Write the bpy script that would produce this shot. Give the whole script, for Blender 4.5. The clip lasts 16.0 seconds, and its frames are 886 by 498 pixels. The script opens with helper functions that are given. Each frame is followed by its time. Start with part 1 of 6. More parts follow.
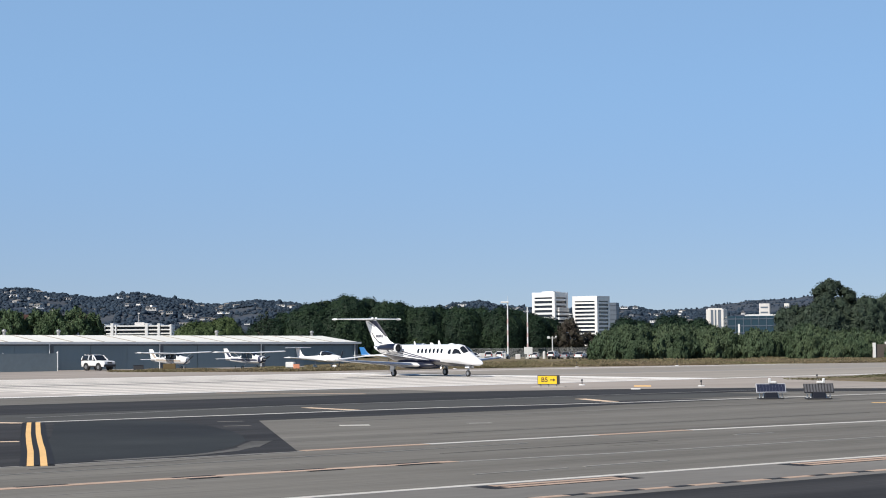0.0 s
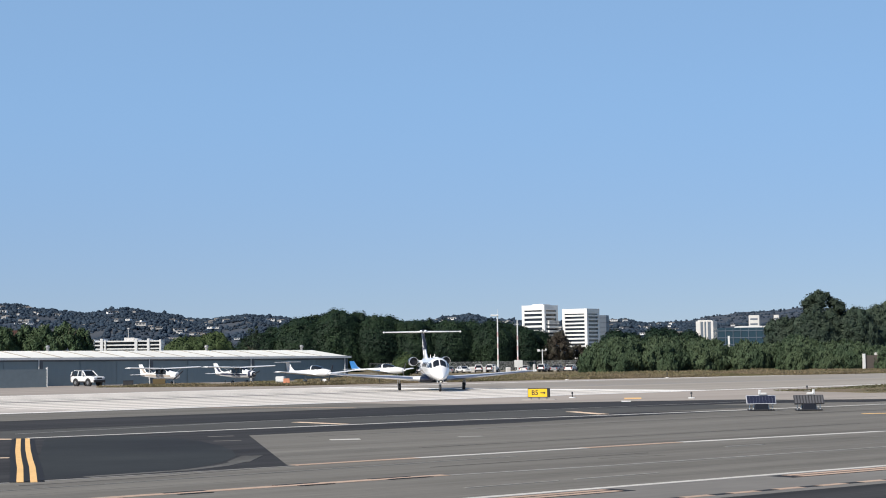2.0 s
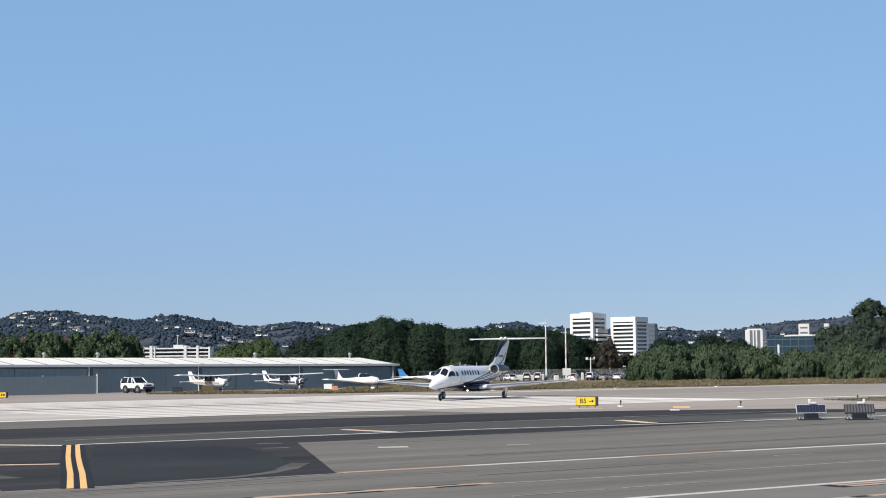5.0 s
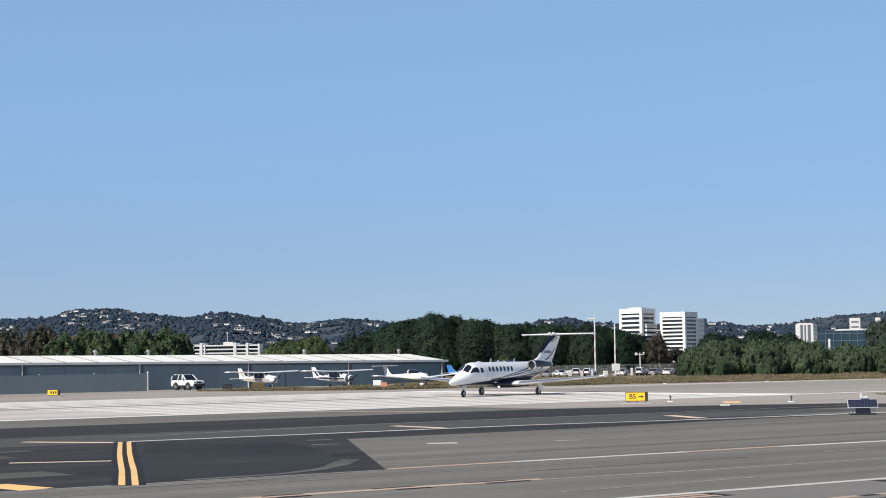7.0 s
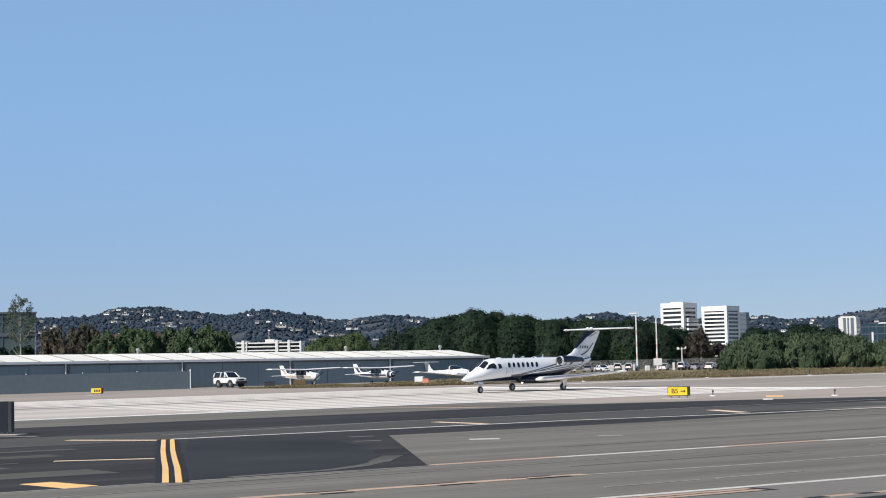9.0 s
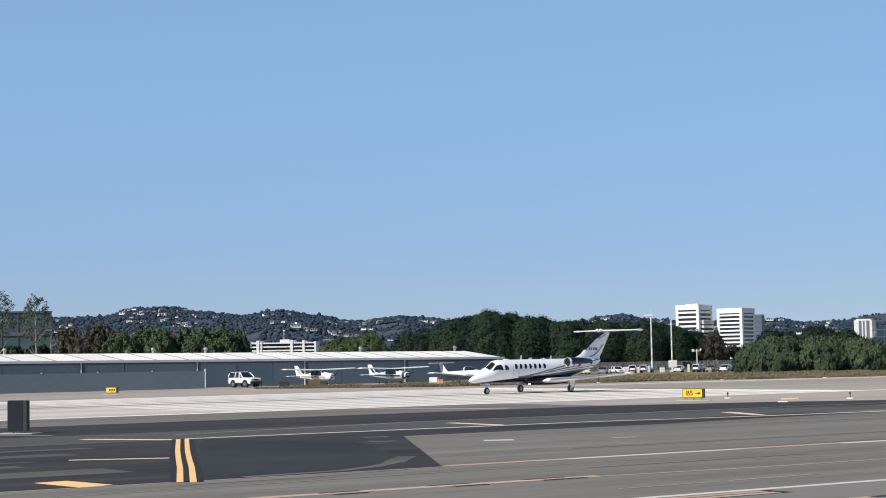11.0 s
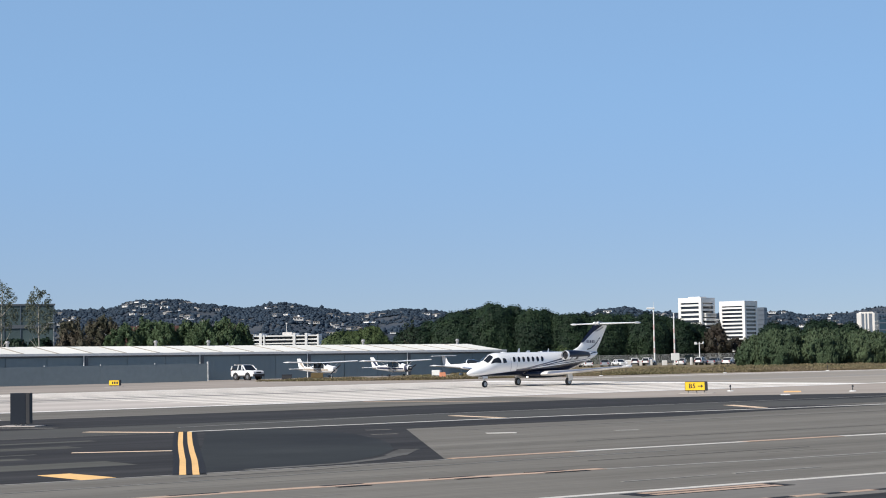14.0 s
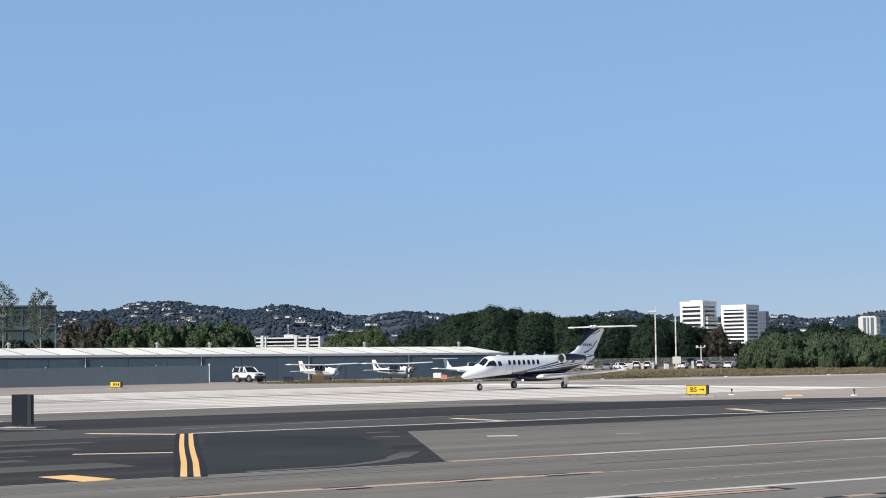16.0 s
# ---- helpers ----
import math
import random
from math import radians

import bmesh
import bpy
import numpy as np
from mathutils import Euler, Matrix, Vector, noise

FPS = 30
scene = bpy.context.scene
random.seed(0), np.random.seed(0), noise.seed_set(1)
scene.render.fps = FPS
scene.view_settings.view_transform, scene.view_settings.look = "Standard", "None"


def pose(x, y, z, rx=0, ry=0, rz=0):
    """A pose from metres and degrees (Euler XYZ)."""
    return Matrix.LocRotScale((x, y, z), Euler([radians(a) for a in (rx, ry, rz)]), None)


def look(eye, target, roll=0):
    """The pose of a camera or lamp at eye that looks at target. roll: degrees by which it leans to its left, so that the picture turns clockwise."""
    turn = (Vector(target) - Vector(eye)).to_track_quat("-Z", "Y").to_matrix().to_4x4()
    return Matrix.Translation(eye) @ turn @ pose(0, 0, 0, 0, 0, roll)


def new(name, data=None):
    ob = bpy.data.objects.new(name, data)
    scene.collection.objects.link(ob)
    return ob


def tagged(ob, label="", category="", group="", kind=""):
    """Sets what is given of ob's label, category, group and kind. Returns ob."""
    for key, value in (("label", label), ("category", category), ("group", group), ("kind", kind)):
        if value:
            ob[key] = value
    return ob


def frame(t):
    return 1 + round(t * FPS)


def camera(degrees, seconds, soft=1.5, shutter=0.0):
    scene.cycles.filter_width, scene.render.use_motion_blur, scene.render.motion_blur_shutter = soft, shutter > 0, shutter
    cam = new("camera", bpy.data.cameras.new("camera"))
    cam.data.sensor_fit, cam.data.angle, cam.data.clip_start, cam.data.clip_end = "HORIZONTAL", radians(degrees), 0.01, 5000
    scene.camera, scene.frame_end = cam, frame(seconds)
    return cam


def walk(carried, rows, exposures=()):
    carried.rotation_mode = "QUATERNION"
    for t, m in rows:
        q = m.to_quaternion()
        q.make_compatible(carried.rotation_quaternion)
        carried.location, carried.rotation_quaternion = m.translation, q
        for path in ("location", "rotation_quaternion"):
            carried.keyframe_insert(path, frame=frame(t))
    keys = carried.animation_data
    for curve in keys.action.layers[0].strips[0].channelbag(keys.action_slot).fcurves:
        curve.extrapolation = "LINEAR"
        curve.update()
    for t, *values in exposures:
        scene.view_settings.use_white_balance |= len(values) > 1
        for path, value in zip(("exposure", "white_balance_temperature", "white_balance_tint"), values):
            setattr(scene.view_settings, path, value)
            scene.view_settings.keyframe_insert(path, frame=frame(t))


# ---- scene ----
# ---------------------------------------------------------------- camera
EYE = (0.0, 0.0, 2.45)
TURNS = (
    (0.0, 93.128, 0.520, -37.688), (0.5, 93.323, 0.512, -37.864), (1.0, 93.510, 0.545, -37.980),
    (1.5, 93.500, 0.689, -38.065), (2.0, 93.566, 0.852, -38.013), (2.5, 93.614, 0.944, -37.914),
    (3.0, 93.679, 0.818, -37.774), (3.5, 93.742, 0.788, -37.536), (4.0, 93.766, 0.711, -37.269),
    (6.5, 93.829, 0.886, -35.105), (7.0, 93.739, 0.931, -34.836), (7.5, 93.713, 0.983, -34.583),
    (8.0, 93.731, 1.109, -34.231), (8.5, 93.685, 1.305, -33.825), (9.0, 93.633, 1.314, -33.480),
    (9.5, 93.696, 1.328, -33.222), (12.0, 93.570, 0.919, -33.001), (12.5, 93.520, 0.867, -33.082),
    (13.0, 93.522, 0.855, -33.056), (13.5, 93.507, 0.954, -32.944), (14.0, 93.440, 1.042, -32.916),
    (14.5, 93.439, 1.044, -32.890), (15.0, 93.495, 0.855, -32.939), (15.5, 93.507, 0.746, -32.983),
    (16.0, 93.530, 0.853, -32.867))
cam = camera(28.5, 16.0, soft=1.0)
walk(cam, [(t, pose(*EYE, rx, ry, rz)) for t, rx, ry, rz in TURNS])

# ---------------------------------------------------------------- light
SUN_TO = Vector((-0.995, -0.10, 0.0)).normalized()      # compass way to the sun
SUN_EL = radians(42)
sun_way = Vector((SUN_TO.x * math.cos(SUN_EL), SUN_TO.y * math.cos(SUN_EL), math.sin(SUN_EL)))
sun = new("sun", bpy.data.lights.new("sun", "SUN"))
sun.data.energy, sun.data.angle, sun.data.color = 5.0, radians(0.5), (1.0, 0.94, 0.86)
sun.matrix_world = look(sun_way * 50, (0, 0, 0))

world = bpy.data.worlds.new("sky")
scene.world = world
world.use_nodes = True
wn = world.node_tree
wn.nodes.clear()
sky = wn.nodes.new("ShaderNodeTexSky")
sky.sky_type, sky.sun_disc = "NISHITA", False
sky.sun_elevation = SUN_EL
sky.sun_rotation = math.atan2(SUN_TO.x, SUN_TO.y)
sky.air_density, sky.dust_density, sky.ozone_density = 0.7, 0.0, 6.0
haze = wn.nodes.new("ShaderNodeMix")       # thin even coastal haze over the clear sky
haze.data_type = "RGBA"
haze.inputs["Factor"].default_value = 0.68
# the haze greys towards the horizon and clears upwards
way = wn.nodes.new("ShaderNodeTexCoord")
up = wn.nodes.new("ShaderNodeSeparateXYZ")
rise = wn.nodes.new("ShaderNodeMapRange")
rise.interpolation_type = "SMOOTHSTEP"
rise.inputs["From Min"].default_value, rise.inputs["From Max"].default_value = -0.03, 0.16
tint = wn.nodes.new("ShaderNodeMix")
tint.data_type = "RGBA"
tint.inputs["A"].default_value = (2.44, 3.00, 4.36, 1)
tint.inputs["B"].default_value = (2.55, 4.30, 6.75, 1)
wn.links.new(way.outputs["Generated"], up.inputs[0])
wn.links.new(up.outputs["Z"], rise.inputs["Value"])
wn.links.new(rise.outputs[0], tint.inputs["Factor"])
# overhead the clear sky deepens
high = wn.nodes.new("ShaderNodeMapRange")
high.interpolation_type = "SMOOTHSTEP"
high.inputs["From Min"].default_value, high.inputs["From Max"].default_value = 0.20, 0.55
deep = wn.nodes.new("ShaderNodeMix")
deep.data_type = "RGBA"
deep.inputs["B"].default_value = (0.38, 0.90, 2.10, 1)
wn.links.new(up.outputs["Z"], high.inputs["Value"])
wn.links.new(high.outputs[0], deep.inputs["Factor"])
wn.links.new(tint.outputs["Result"], deep.inputs["A"])
wn.links.new(deep.outputs["Result"], haze.inputs["B"])
back = wn.nodes.new("ShaderNodeBackground")
back.inputs["Strength"].default_value = 0.1025
out = wn.nodes.new("ShaderNodeOutputWorld")
wn.links.new(sky.outputs[0], haze.inputs["A"])
wn.links.new(haze.outputs["Result"], back.inputs[0])
wn.links.new(back.outputs[0], out.inputs[0])
scene.view_settings.exposure = 0.19

# ---------------------------------------------------------------- small tools
AHEAD = radians(33)


def spot(r, a, z=0.0):
    """World place r metres to the right and a metres ahead of the viewpoint, along the bearing of the shot's end."""
    return Vector((r * math.cos(AHEAD) + a * math.sin(AHEAD), a * math.cos(AHEAD) - r * math.sin(AHEAD), z))


def standing(r, a, z=0.0, turn=0.0):
    """Pose at spot(r, a) whose x axis points right across the view, turned by turn degrees."""
    p = spot(r, a, z)
    return pose(p.x, p.y, p.z, 0, 0, turn - 33)


def thing(name, m, label, category, group="", kind=""):
    ob = new(name)
    ob.empty_display_size = 0.3
    ob.matrix_world = m
    return tagged(ob, label, category, group, kind)


def mesh_of(name, bm, material, smooth=None):
    bmesh.ops.recalc_face_normals(bm, faces=bm.faces)
    if smooth is not None:
        for f in bm.faces:
            f.smooth = True
        for e in bm.edges:
            if len(e.link_faces) == 2 and e.calc_face_angle(0) > radians(smooth):
                e.smooth = False
    me = bpy.data.meshes.new(name)
    bm.to_mesh(me)
    bm.free()
    me.materials.append(material)
    return me


def part(name, bm, material, parent, label="", smooth=None, m=None):
    ob = new(name, mesh_of(name, bm, material, smooth))
    ob.parent = parent
    if m is not None:
        ob.matrix_basis = m
    if label:
        ob["label"] = label
    return ob


def solid(name, bm, material, m, label, category, group="", kind="", smooth=None):
    ob = new(name, mesh_of(name, bm, material, smooth))
    ob.matrix_world = m
    return tagged(ob, label, category, group, kind)


def box(bm, sx, sy, sz, at=(0, 0, 0), turn=None, bevel=0.0):
    """A box with its centre at at."""
    made = bmesh.ops.create_cube(bm, size=1.0)["verts"]
    m = Matrix.Translation(at) @ (turn or Matrix()) @ Matrix.Diagonal((sx, sy, sz, 1))
    bmesh.ops.transform(bm, matrix=m, verts=made)
    if bevel:
        edges = list({e for v in made for e in v.link_edges})
        bmesh.ops.bevel(bm, geom=edges, offset=bevel, segments=1, affect="EDGES", clamp_overlap=True)
    return bm


def rod(bm, a, b, r0, r1=None, sides=8):
    """A tapered rod from a to b."""
    a, b = Vector(a), Vector(b)
    d = b - a
    m = Matrix.Translation((a + b) / 2) @ d.to_track_quat("Z", "Y").to_matrix().to_4x4()
    bmesh.ops.create_cone(bm, cap_ends=True, segments=sides, radius1=r0, radius2=r0 if r1 is None else r1, depth=d.length, matrix=m)
    return bm


def ball(bm, at, r, sub=2, scale=(1, 1, 1)):
    m = Matrix.Translation(at) @ Matrix.Diagonal((*[r * s for s in scale], 1))
    bmesh.ops.create_icosphere(bm, subdivisions=sub, radius=1.0, matrix=m)
    return bm


def loft(bm, rings, close=True):
    """Skin over rings of equally many points; the ends are capped."""
    rows = [[bm.verts.new(p) for p in ring] for ring in rings]
    n = len(rows[0])
    for a, b in zip(rows, rows[1:]):
        for i in range(n):
            bm.faces.new((a[i], a[(i + 1) % n], b[(i + 1) % n], b[i]))
    if close:
        bm.faces.new(rows[0][::-1])
        bm.faces.new(rows[-1])
    return bm


def foil(bm, sections, thick=0.12):
    """A wing skin through sections (leading edge point, trailing edge point), lofted in order; thickness is a share of the chord."""
    rings = []
    for le, te, up in sections:
        le, te, up = Vector(le), Vector(te), Vector(up).normalized()
        ch = te - le
        ring = []
        for s, h in ((0, 0), (0.04, 0.42), (0.2, 0.9), (0.4, 1.0), (0.7, 0.6), (1, 0.06), (1, -0.06), (0.7, -0.3), (0.4, -0.55), (0.2, -0.55), (0.04, -0.32)):
            ring.append(le + ch * s + up * (h * thick * 0.6 * ch.length))
        rings.append(ring)
    return loft(bm, rings)


def slab(bm, corners, z0, z1):
    """An upright prism over a flat outline."""
    lo = [bm.verts.new((x, y, z0)) for x, y in corners]
    hi = [bm.verts.new((x, y, z1)) for x, y in corners]
    n = len(corners)
    for i in range(n):
        bm.faces.new((lo[i], lo[(i + 1) % n], hi[(i + 1) % n], hi[i]))
    bm.faces.new(lo[::-1])
    bm.faces.new(hi)
    return bm


def band(bm, pts, width, z0, z1):
    """A painted band or strip along a way of points, with mitred bends."""
    pts = [Vector((x, y)) for x, y in pts]
    left, right = [], []
    for i, p in enumerate(pts):
        a = (p - pts[i - 1]).normalized() if i else (pts[1] - p).normalized()
        b = (pts[i + 1] - p).normalized() if i + 1 < len(pts) else a
        n = Vector((-(a + b).y, (a + b).x)).normalized()
        left.append(p + n * width / 2)
        right.append(p - n * width / 2)
    return slab(bm, [(v.x, v.y) for v in right + left[::-1]], z0, z1)


# ---------------------------------------------------------------- materials
def mat(name, colour, rough=0.6, metal=0.0, vary=0.15, scale=2.0, fine=0.1, bump=0.0, island=0.0, obj=0.0, coat=0.0, stretch=(1, 1, 1), second=None, amount=0.0, big=0.05, spec=0.5):
    """A surface with variation at two scales. vary: coarse mottling; fine: grain; second: a second colour that comes through in patches."""
    m = bpy.data.materials.new(name)
    m.use_nodes = True
    nt = m.node_tree
    b = nt.nodes["Principled BSDF"]
    b.inputs["Roughness"].default_value, b.inputs["Metallic"].default_value = rough, metal
    b.inputs["Coat Weight"].default_value = coat
    b.inputs["Specular IOR Level"].default_value = spec

    def node(kind, **kw):
        n = nt.nodes.new(kind)
        for k, v in kw.items():
            n.inputs[k].default_value = v
        return n

    co = nt.nodes.new("ShaderNodeTexCoord")
    mp = node("ShaderNodeMapping")
    mp.inputs["Scale"].default_value = stretch
    nt.links.new(co.outputs["Object"], mp.inputs["Vector"])
    n1 = node("ShaderNodeTexNoise", Scale=scale * 0.2, Detail=4.0)
    n2 = node("ShaderNodeTexNoise", Scale=scale * 4.0, Detail=3.0)
    for n in (n1, n2):
        nt.links.new(mp.outputs[0], n.inputs["Vector"])

    def math_(op, a, c):
        n = nt.nodes.new("ShaderNodeMath")
        n.operation = op
        for i, v in enumerate((a, c)):
            if isinstance(v, (int, float)):
                n.inputs[i].default_value = v
            else:
                nt.links.new(v, n.inputs[i])
        return n.outputs[0]

    f = math_("ADD", math_("MULTIPLY", math_("SUBTRACT", n1.outputs[0], 0.5), 2.6 * vary), 1.0)
    f = math_("ADD", f, math_("MULTIPLY", math_("SUBTRACT", n2.outputs[0], 0.5), 2.6 * fine))
    if island:
        g = nt.nodes.new("ShaderNodeNewGeometry")
        f = math_("ADD", f, math_("MULTIPLY", math_("SUBTRACT", g.outputs["Random Per Island"], 0.5), 2 * island))
    if obj:
        g = nt.nodes.new("ShaderNodeObjectInfo")
        f = math_("ADD", f, math_("MULTIPLY", math_("SUBTRACT", g.outputs["Random"], 0.5), 2 * obj))
    base = node("ShaderNodeRGB").outputs[0]
    base.default_value = (*colour, 1)
    if second:
        s = node("ShaderNodeRGB").outputs[0]
        s.default_value = (*second, 1)
        n3 = node("ShaderNodeTexNoise", Scale=big, Detail=5.0, Roughness=0.6)
        nt.links.new(mp.outputs[0], n3.inputs["Vector"])
        ramp = nt.nodes.new("ShaderNodeMapRange")
        ramp.inputs["From Min"].default_value, ramp.inputs["From Max"].default_value = 0.5 - 0.25 * amount, 0.75 - 0.25 * amount
        nt.links.new(n3.outputs[0], ramp.inputs["Value"])
        mx = nt.nodes.new("ShaderNodeMix")
        mx.data_type = "RGBA"
        nt.links.new(ramp.outputs[0], mx.inputs["Factor"])
        nt.links.new(base, mx.inputs["A"])
        nt.links.new(s, mx.inputs["B"])
        base = mx.outputs["Result"]
    sc = nt.nodes.new("ShaderNodeVectorMath")
    sc.operation = "SCALE"
    nt.links.new(base, sc.inputs[0])
    nt.links.new(f, sc.inputs["Scale"])
    nt.links.new(sc.outputs[0], b.inputs["Base Color"])
    if bump:
        bp = node("ShaderNodeBump", Strength=bump, Distance=0.02)
        nt.links.new(n2.outputs[0], bp.inputs["Height"])
        nt.links.new(bp.outputs[0], b.inputs["Normal"])
    return m


def leaf_mat(name, colour, second, amount=0.5, island=0.35):
    m = mat(name, colour, 0.6, vary=0.2, scale=1.2, fine=0.1, island=island, second=second, amount=amount, big=0.25)
    m.node_tree.nodes["Principled BSDF"].inputs["Specular IOR Level"].default_value = 0.12
    return m


def glow(name, colour, strength):
    m = mat(name, colour, 0.3)
    b = m.node_tree.nodes["Principled BSDF"]
    b.inputs["Emission Color"].default_value, b.inputs["Emission Strength"].default_value = (*colour, 1), strength
    return m


ASPHALT = mat("asphalt_grey", (0.1388, 0.1318, 0.1169), 0.9, vary=0.36, scale=3.2, fine=0.30, bump=0.3, second=(0.1727, 0.1641, 0.1451), amount=0.6, big=0.35, stretch=(0.05, 1, 1), spec=0.08)
DARK = mat("asphalt_dark", (0.0345, 0.0340, 0.0349), 0.85, vary=0.38, scale=3.0, fine=0.26, bump=0.3, second=(0.0476, 0.0468, 0.0471), amount=0.5, big=0.3, stretch=(0.06, 1, 1), spec=0.08)
SEAL = mat("seal_coat", (0.0294, 0.0307, 0.0322), 0.8, vary=0.16, scale=1.5, fine=0.1, bump=0.15, second=(0.0427, 0.0461, 0.0458), amount=0.5, big=0.12, spec=0.08)
GREENISH = mat("asphalt_worn", (0.0817, 0.0816, 0.0773), 0.9, vary=0.24, scale=2.6, fine=0.12, bump=0.2, stretch=(0.2, 1, 1), spec=0.08)
CONCRETE = mat("runway_concrete", (0.5443, 0.5040, 0.4665), 0.9, vary=0.16, scale=1.6, fine=0.08, bump=0.1, second=(0.4234, 0.3881, 0.3512), amount=0.5, big=0.15, stretch=(0.05, 1, 1), spec=0.08)
OLD_RUNWAY = mat("old_runway_surface", (0.3416, 0.3119, 0.2722), 0.9, vary=0.16, scale=1.6, fine=0.08, bump=0.1, second=(0.2772, 0.2525, 0.2178), amount=0.5, big=0.12, stretch=(0.05, 1, 1), spec=0.08)
SHOULDER = mat("shoulder_concrete", (0.3564, 0.3168, 0.2781), 0.9, vary=0.16, scale=1.4, fine=0.1, bump=0.1, second=(0.2673, 0.2376, 0.2099), amount=0.5, big=0.05, stretch=(0.2, 1, 1), spec=0.08)
RUBBER = mat("rubber_stain", (0.2790, 0.2655, 0.2475), 0.9, vary=0.25, scale=0.5, fine=0.1, stretch=(0.06, 1, 1), spec=0.08)
GUTTER = mat("gutter_concrete", (0.1806, 0.1729, 0.1588), 0.9, vary=0.2, scale=0.7, fine=0.15, bump=0.2, stretch=(0.3, 1, 1), spec=0.08)
WHITE_LINE = mat("white_line", (0.7770, 0.7560, 0.7140), 0.7, vary=0.1, scale=1.5, fine=0.15, spec=0.08)
WORN_LINE = mat("worn_white_line", (0.28, 0.27, 0.25), 0.8, vary=0.35, scale=1.5, fine=0.25, stretch=(0.3, 1, 1), spec=0.08)
WORN_SEAM = mat("pale_seam", (0.185, 0.175, 0.16), 0.9, vary=0.35, scale=1.5, fine=0.25, stretch=(0.2, 1, 1), spec=0.08)
SCUFF = mat("scuffed_seal", (0.105, 0.103, 0.097), 0.9, vary=0.5, scale=2.5, fine=0.4, stretch=(0.4, 1, 1), spec=0.08)
BAR_PAINT = mat("worn_bar_paint", (0.6954, 0.6555, 0.5928), 0.8, vary=0.2, scale=2.0, fine=0.15, stretch=(0.06, 1, 1), spec=0.08)
PALE_LINE = mat("faded_white_line", (0.5500, 0.5280, 0.4840), 0.8, vary=0.3, scale=2.0, fine=0.2, stretch=(0.15, 1, 1), spec=0.08)
YELLOW_LINE = mat("yellow_line", (0.80, 0.50, 0.21), 0.7, vary=0.1, scale=1.5, fine=0.15, spec=0.08)
LEAD_PAINT = mat("faded_lead_paint", (0.70, 0.53, 0.38), 0.7, vary=0.15, scale=1.5, fine=0.15, spec=0.08)
STREAK = mat("scuffed_asphalt", (0.1018, 0.1018, 0.0913), 0.9, vary=0.35, scale=2.6, fine=0.2, bump=0.2, stretch=(0.15, 1, 1), spec=0.08)
WORN_YELLOW = mat("worn_yellow_line", (0.43, 0.315, 0.24), 0.8, vary=0.3, scale=1.5, fine=0.2, stretch=(0.3, 1, 1), spec=0.08)
BLACK_LINE = mat("black_border_paint", (0.028, 0.028, 0.03), 0.7, vary=0.15, scale=1.5, spec=0.08)
SOIL = mat("dry_soil", (0.1935, 0.1512, 0.1035), 0.95, vary=0.25, scale=0.4, fine=0.2, bump=0.3, second=(0.1620, 0.1395, 0.0810), amount=0.6, big=0.08, spec=0.08)
GROUND = mat("ground_earth", (0.26, 0.235, 0.19), 0.95, vary=0.2, scale=0.2, fine=0.15, second=(0.14, 0.15, 0.10), amount=0.5, big=0.02, spec=0.08)
GREEN_WEEDS = mat("olive_weeds", (0.15, 0.15, 0.085), 0.8, vary=0.3, scale=0.5, fine=0.1, island=0.18, second=(0.22, 0.19, 0.12), amount=0.5, big=0.15, spec=0.08)


def thin(m, share):
    """Lets light through thin blades."""
    nt = m.node_tree
    b = nt.nodes["Principled BSDF"]
    tr = nt.nodes.new("ShaderNodeBsdfTranslucent")
    nt.links.new(b.inputs["Base Color"].links[0].from_socket, tr.inputs["Color"])
    mx = nt.nodes.new("ShaderNodeMixShader")
    mx.inputs[0].default_value = share
    nt.links.new(b.outputs[0], mx.inputs[1])
    nt.links.new(tr.outputs[0], mx.inputs[2])
    nt.links.new(mx.outputs[0], nt.nodes["Material Output"].inputs["Surface"])
    return m


GRASS = mat("dry_grass", (0.3461, 0.2735, 0.1786), 0.8, vary=0.35, scale=0.5, fine=0.1, island=0.15, second=(0.2155, 0.1910, 0.1047), amount=0.6, big=0.10, spec=0.08)


for m in (GRASS, GREEN_WEEDS):
    thin(m, 0.4)


# ---------------------------------------------------------------- ground, runway and taxiway
def setting(name, bm, material, label, category, kind="structure"):
    return solid(name, bm, material, Matrix(), label, category, kind=kind)


def strip(name, x0, x1, y0, y1, top, material, label, category="pavement"):
    bm = bmesh.new()
    slab(bm, [(x0, y0), (x1, y0), (x1, y1), (x0, y1)], -0.05, top * 0.5)
    return setting(name, bm, material, label, category)


bm = bmesh.new()
slab(bm, [(-4600, -4600), (4600, -4600), (4600, 4600), (-4600, 4600)], -1.5, -0.02)
setting("ground", bm, GROUND, "dry earth and town ground reaching to the horizon", "ground")

strip("apron", -160, 420, -60, 81.4, 0.0, ASPHALT, "weathered grey asphalt taxiway and apron with faded markings", "apron")
strip("runway", -260, 640, 81.4, 127.2, 0.004, CONCRETE, "pale sun-bleached runway with white threshold bars", "runway")
strip("old_runway", 87.2, 640, 82.3, 126.0, 0.009, OLD_RUNWAY, "older tan runway surface before the threshold bars", "runway")
strip("shoulder_far", -260, 640, 127.2, 178, 0.0, SHOULDER, "tan concrete shoulder and ramp beyond the runway", "shoulder")
strip("service_road", -160, 420, -60, 20.62, 0.006, DARK, "fresh dark asphalt service road", "road")
strip("gutter", -160, 420, 20.66, 23.7, 0.006, GUTTER, "stained pale concrete gutter strip", "gutter")
bm = bmesh.new()
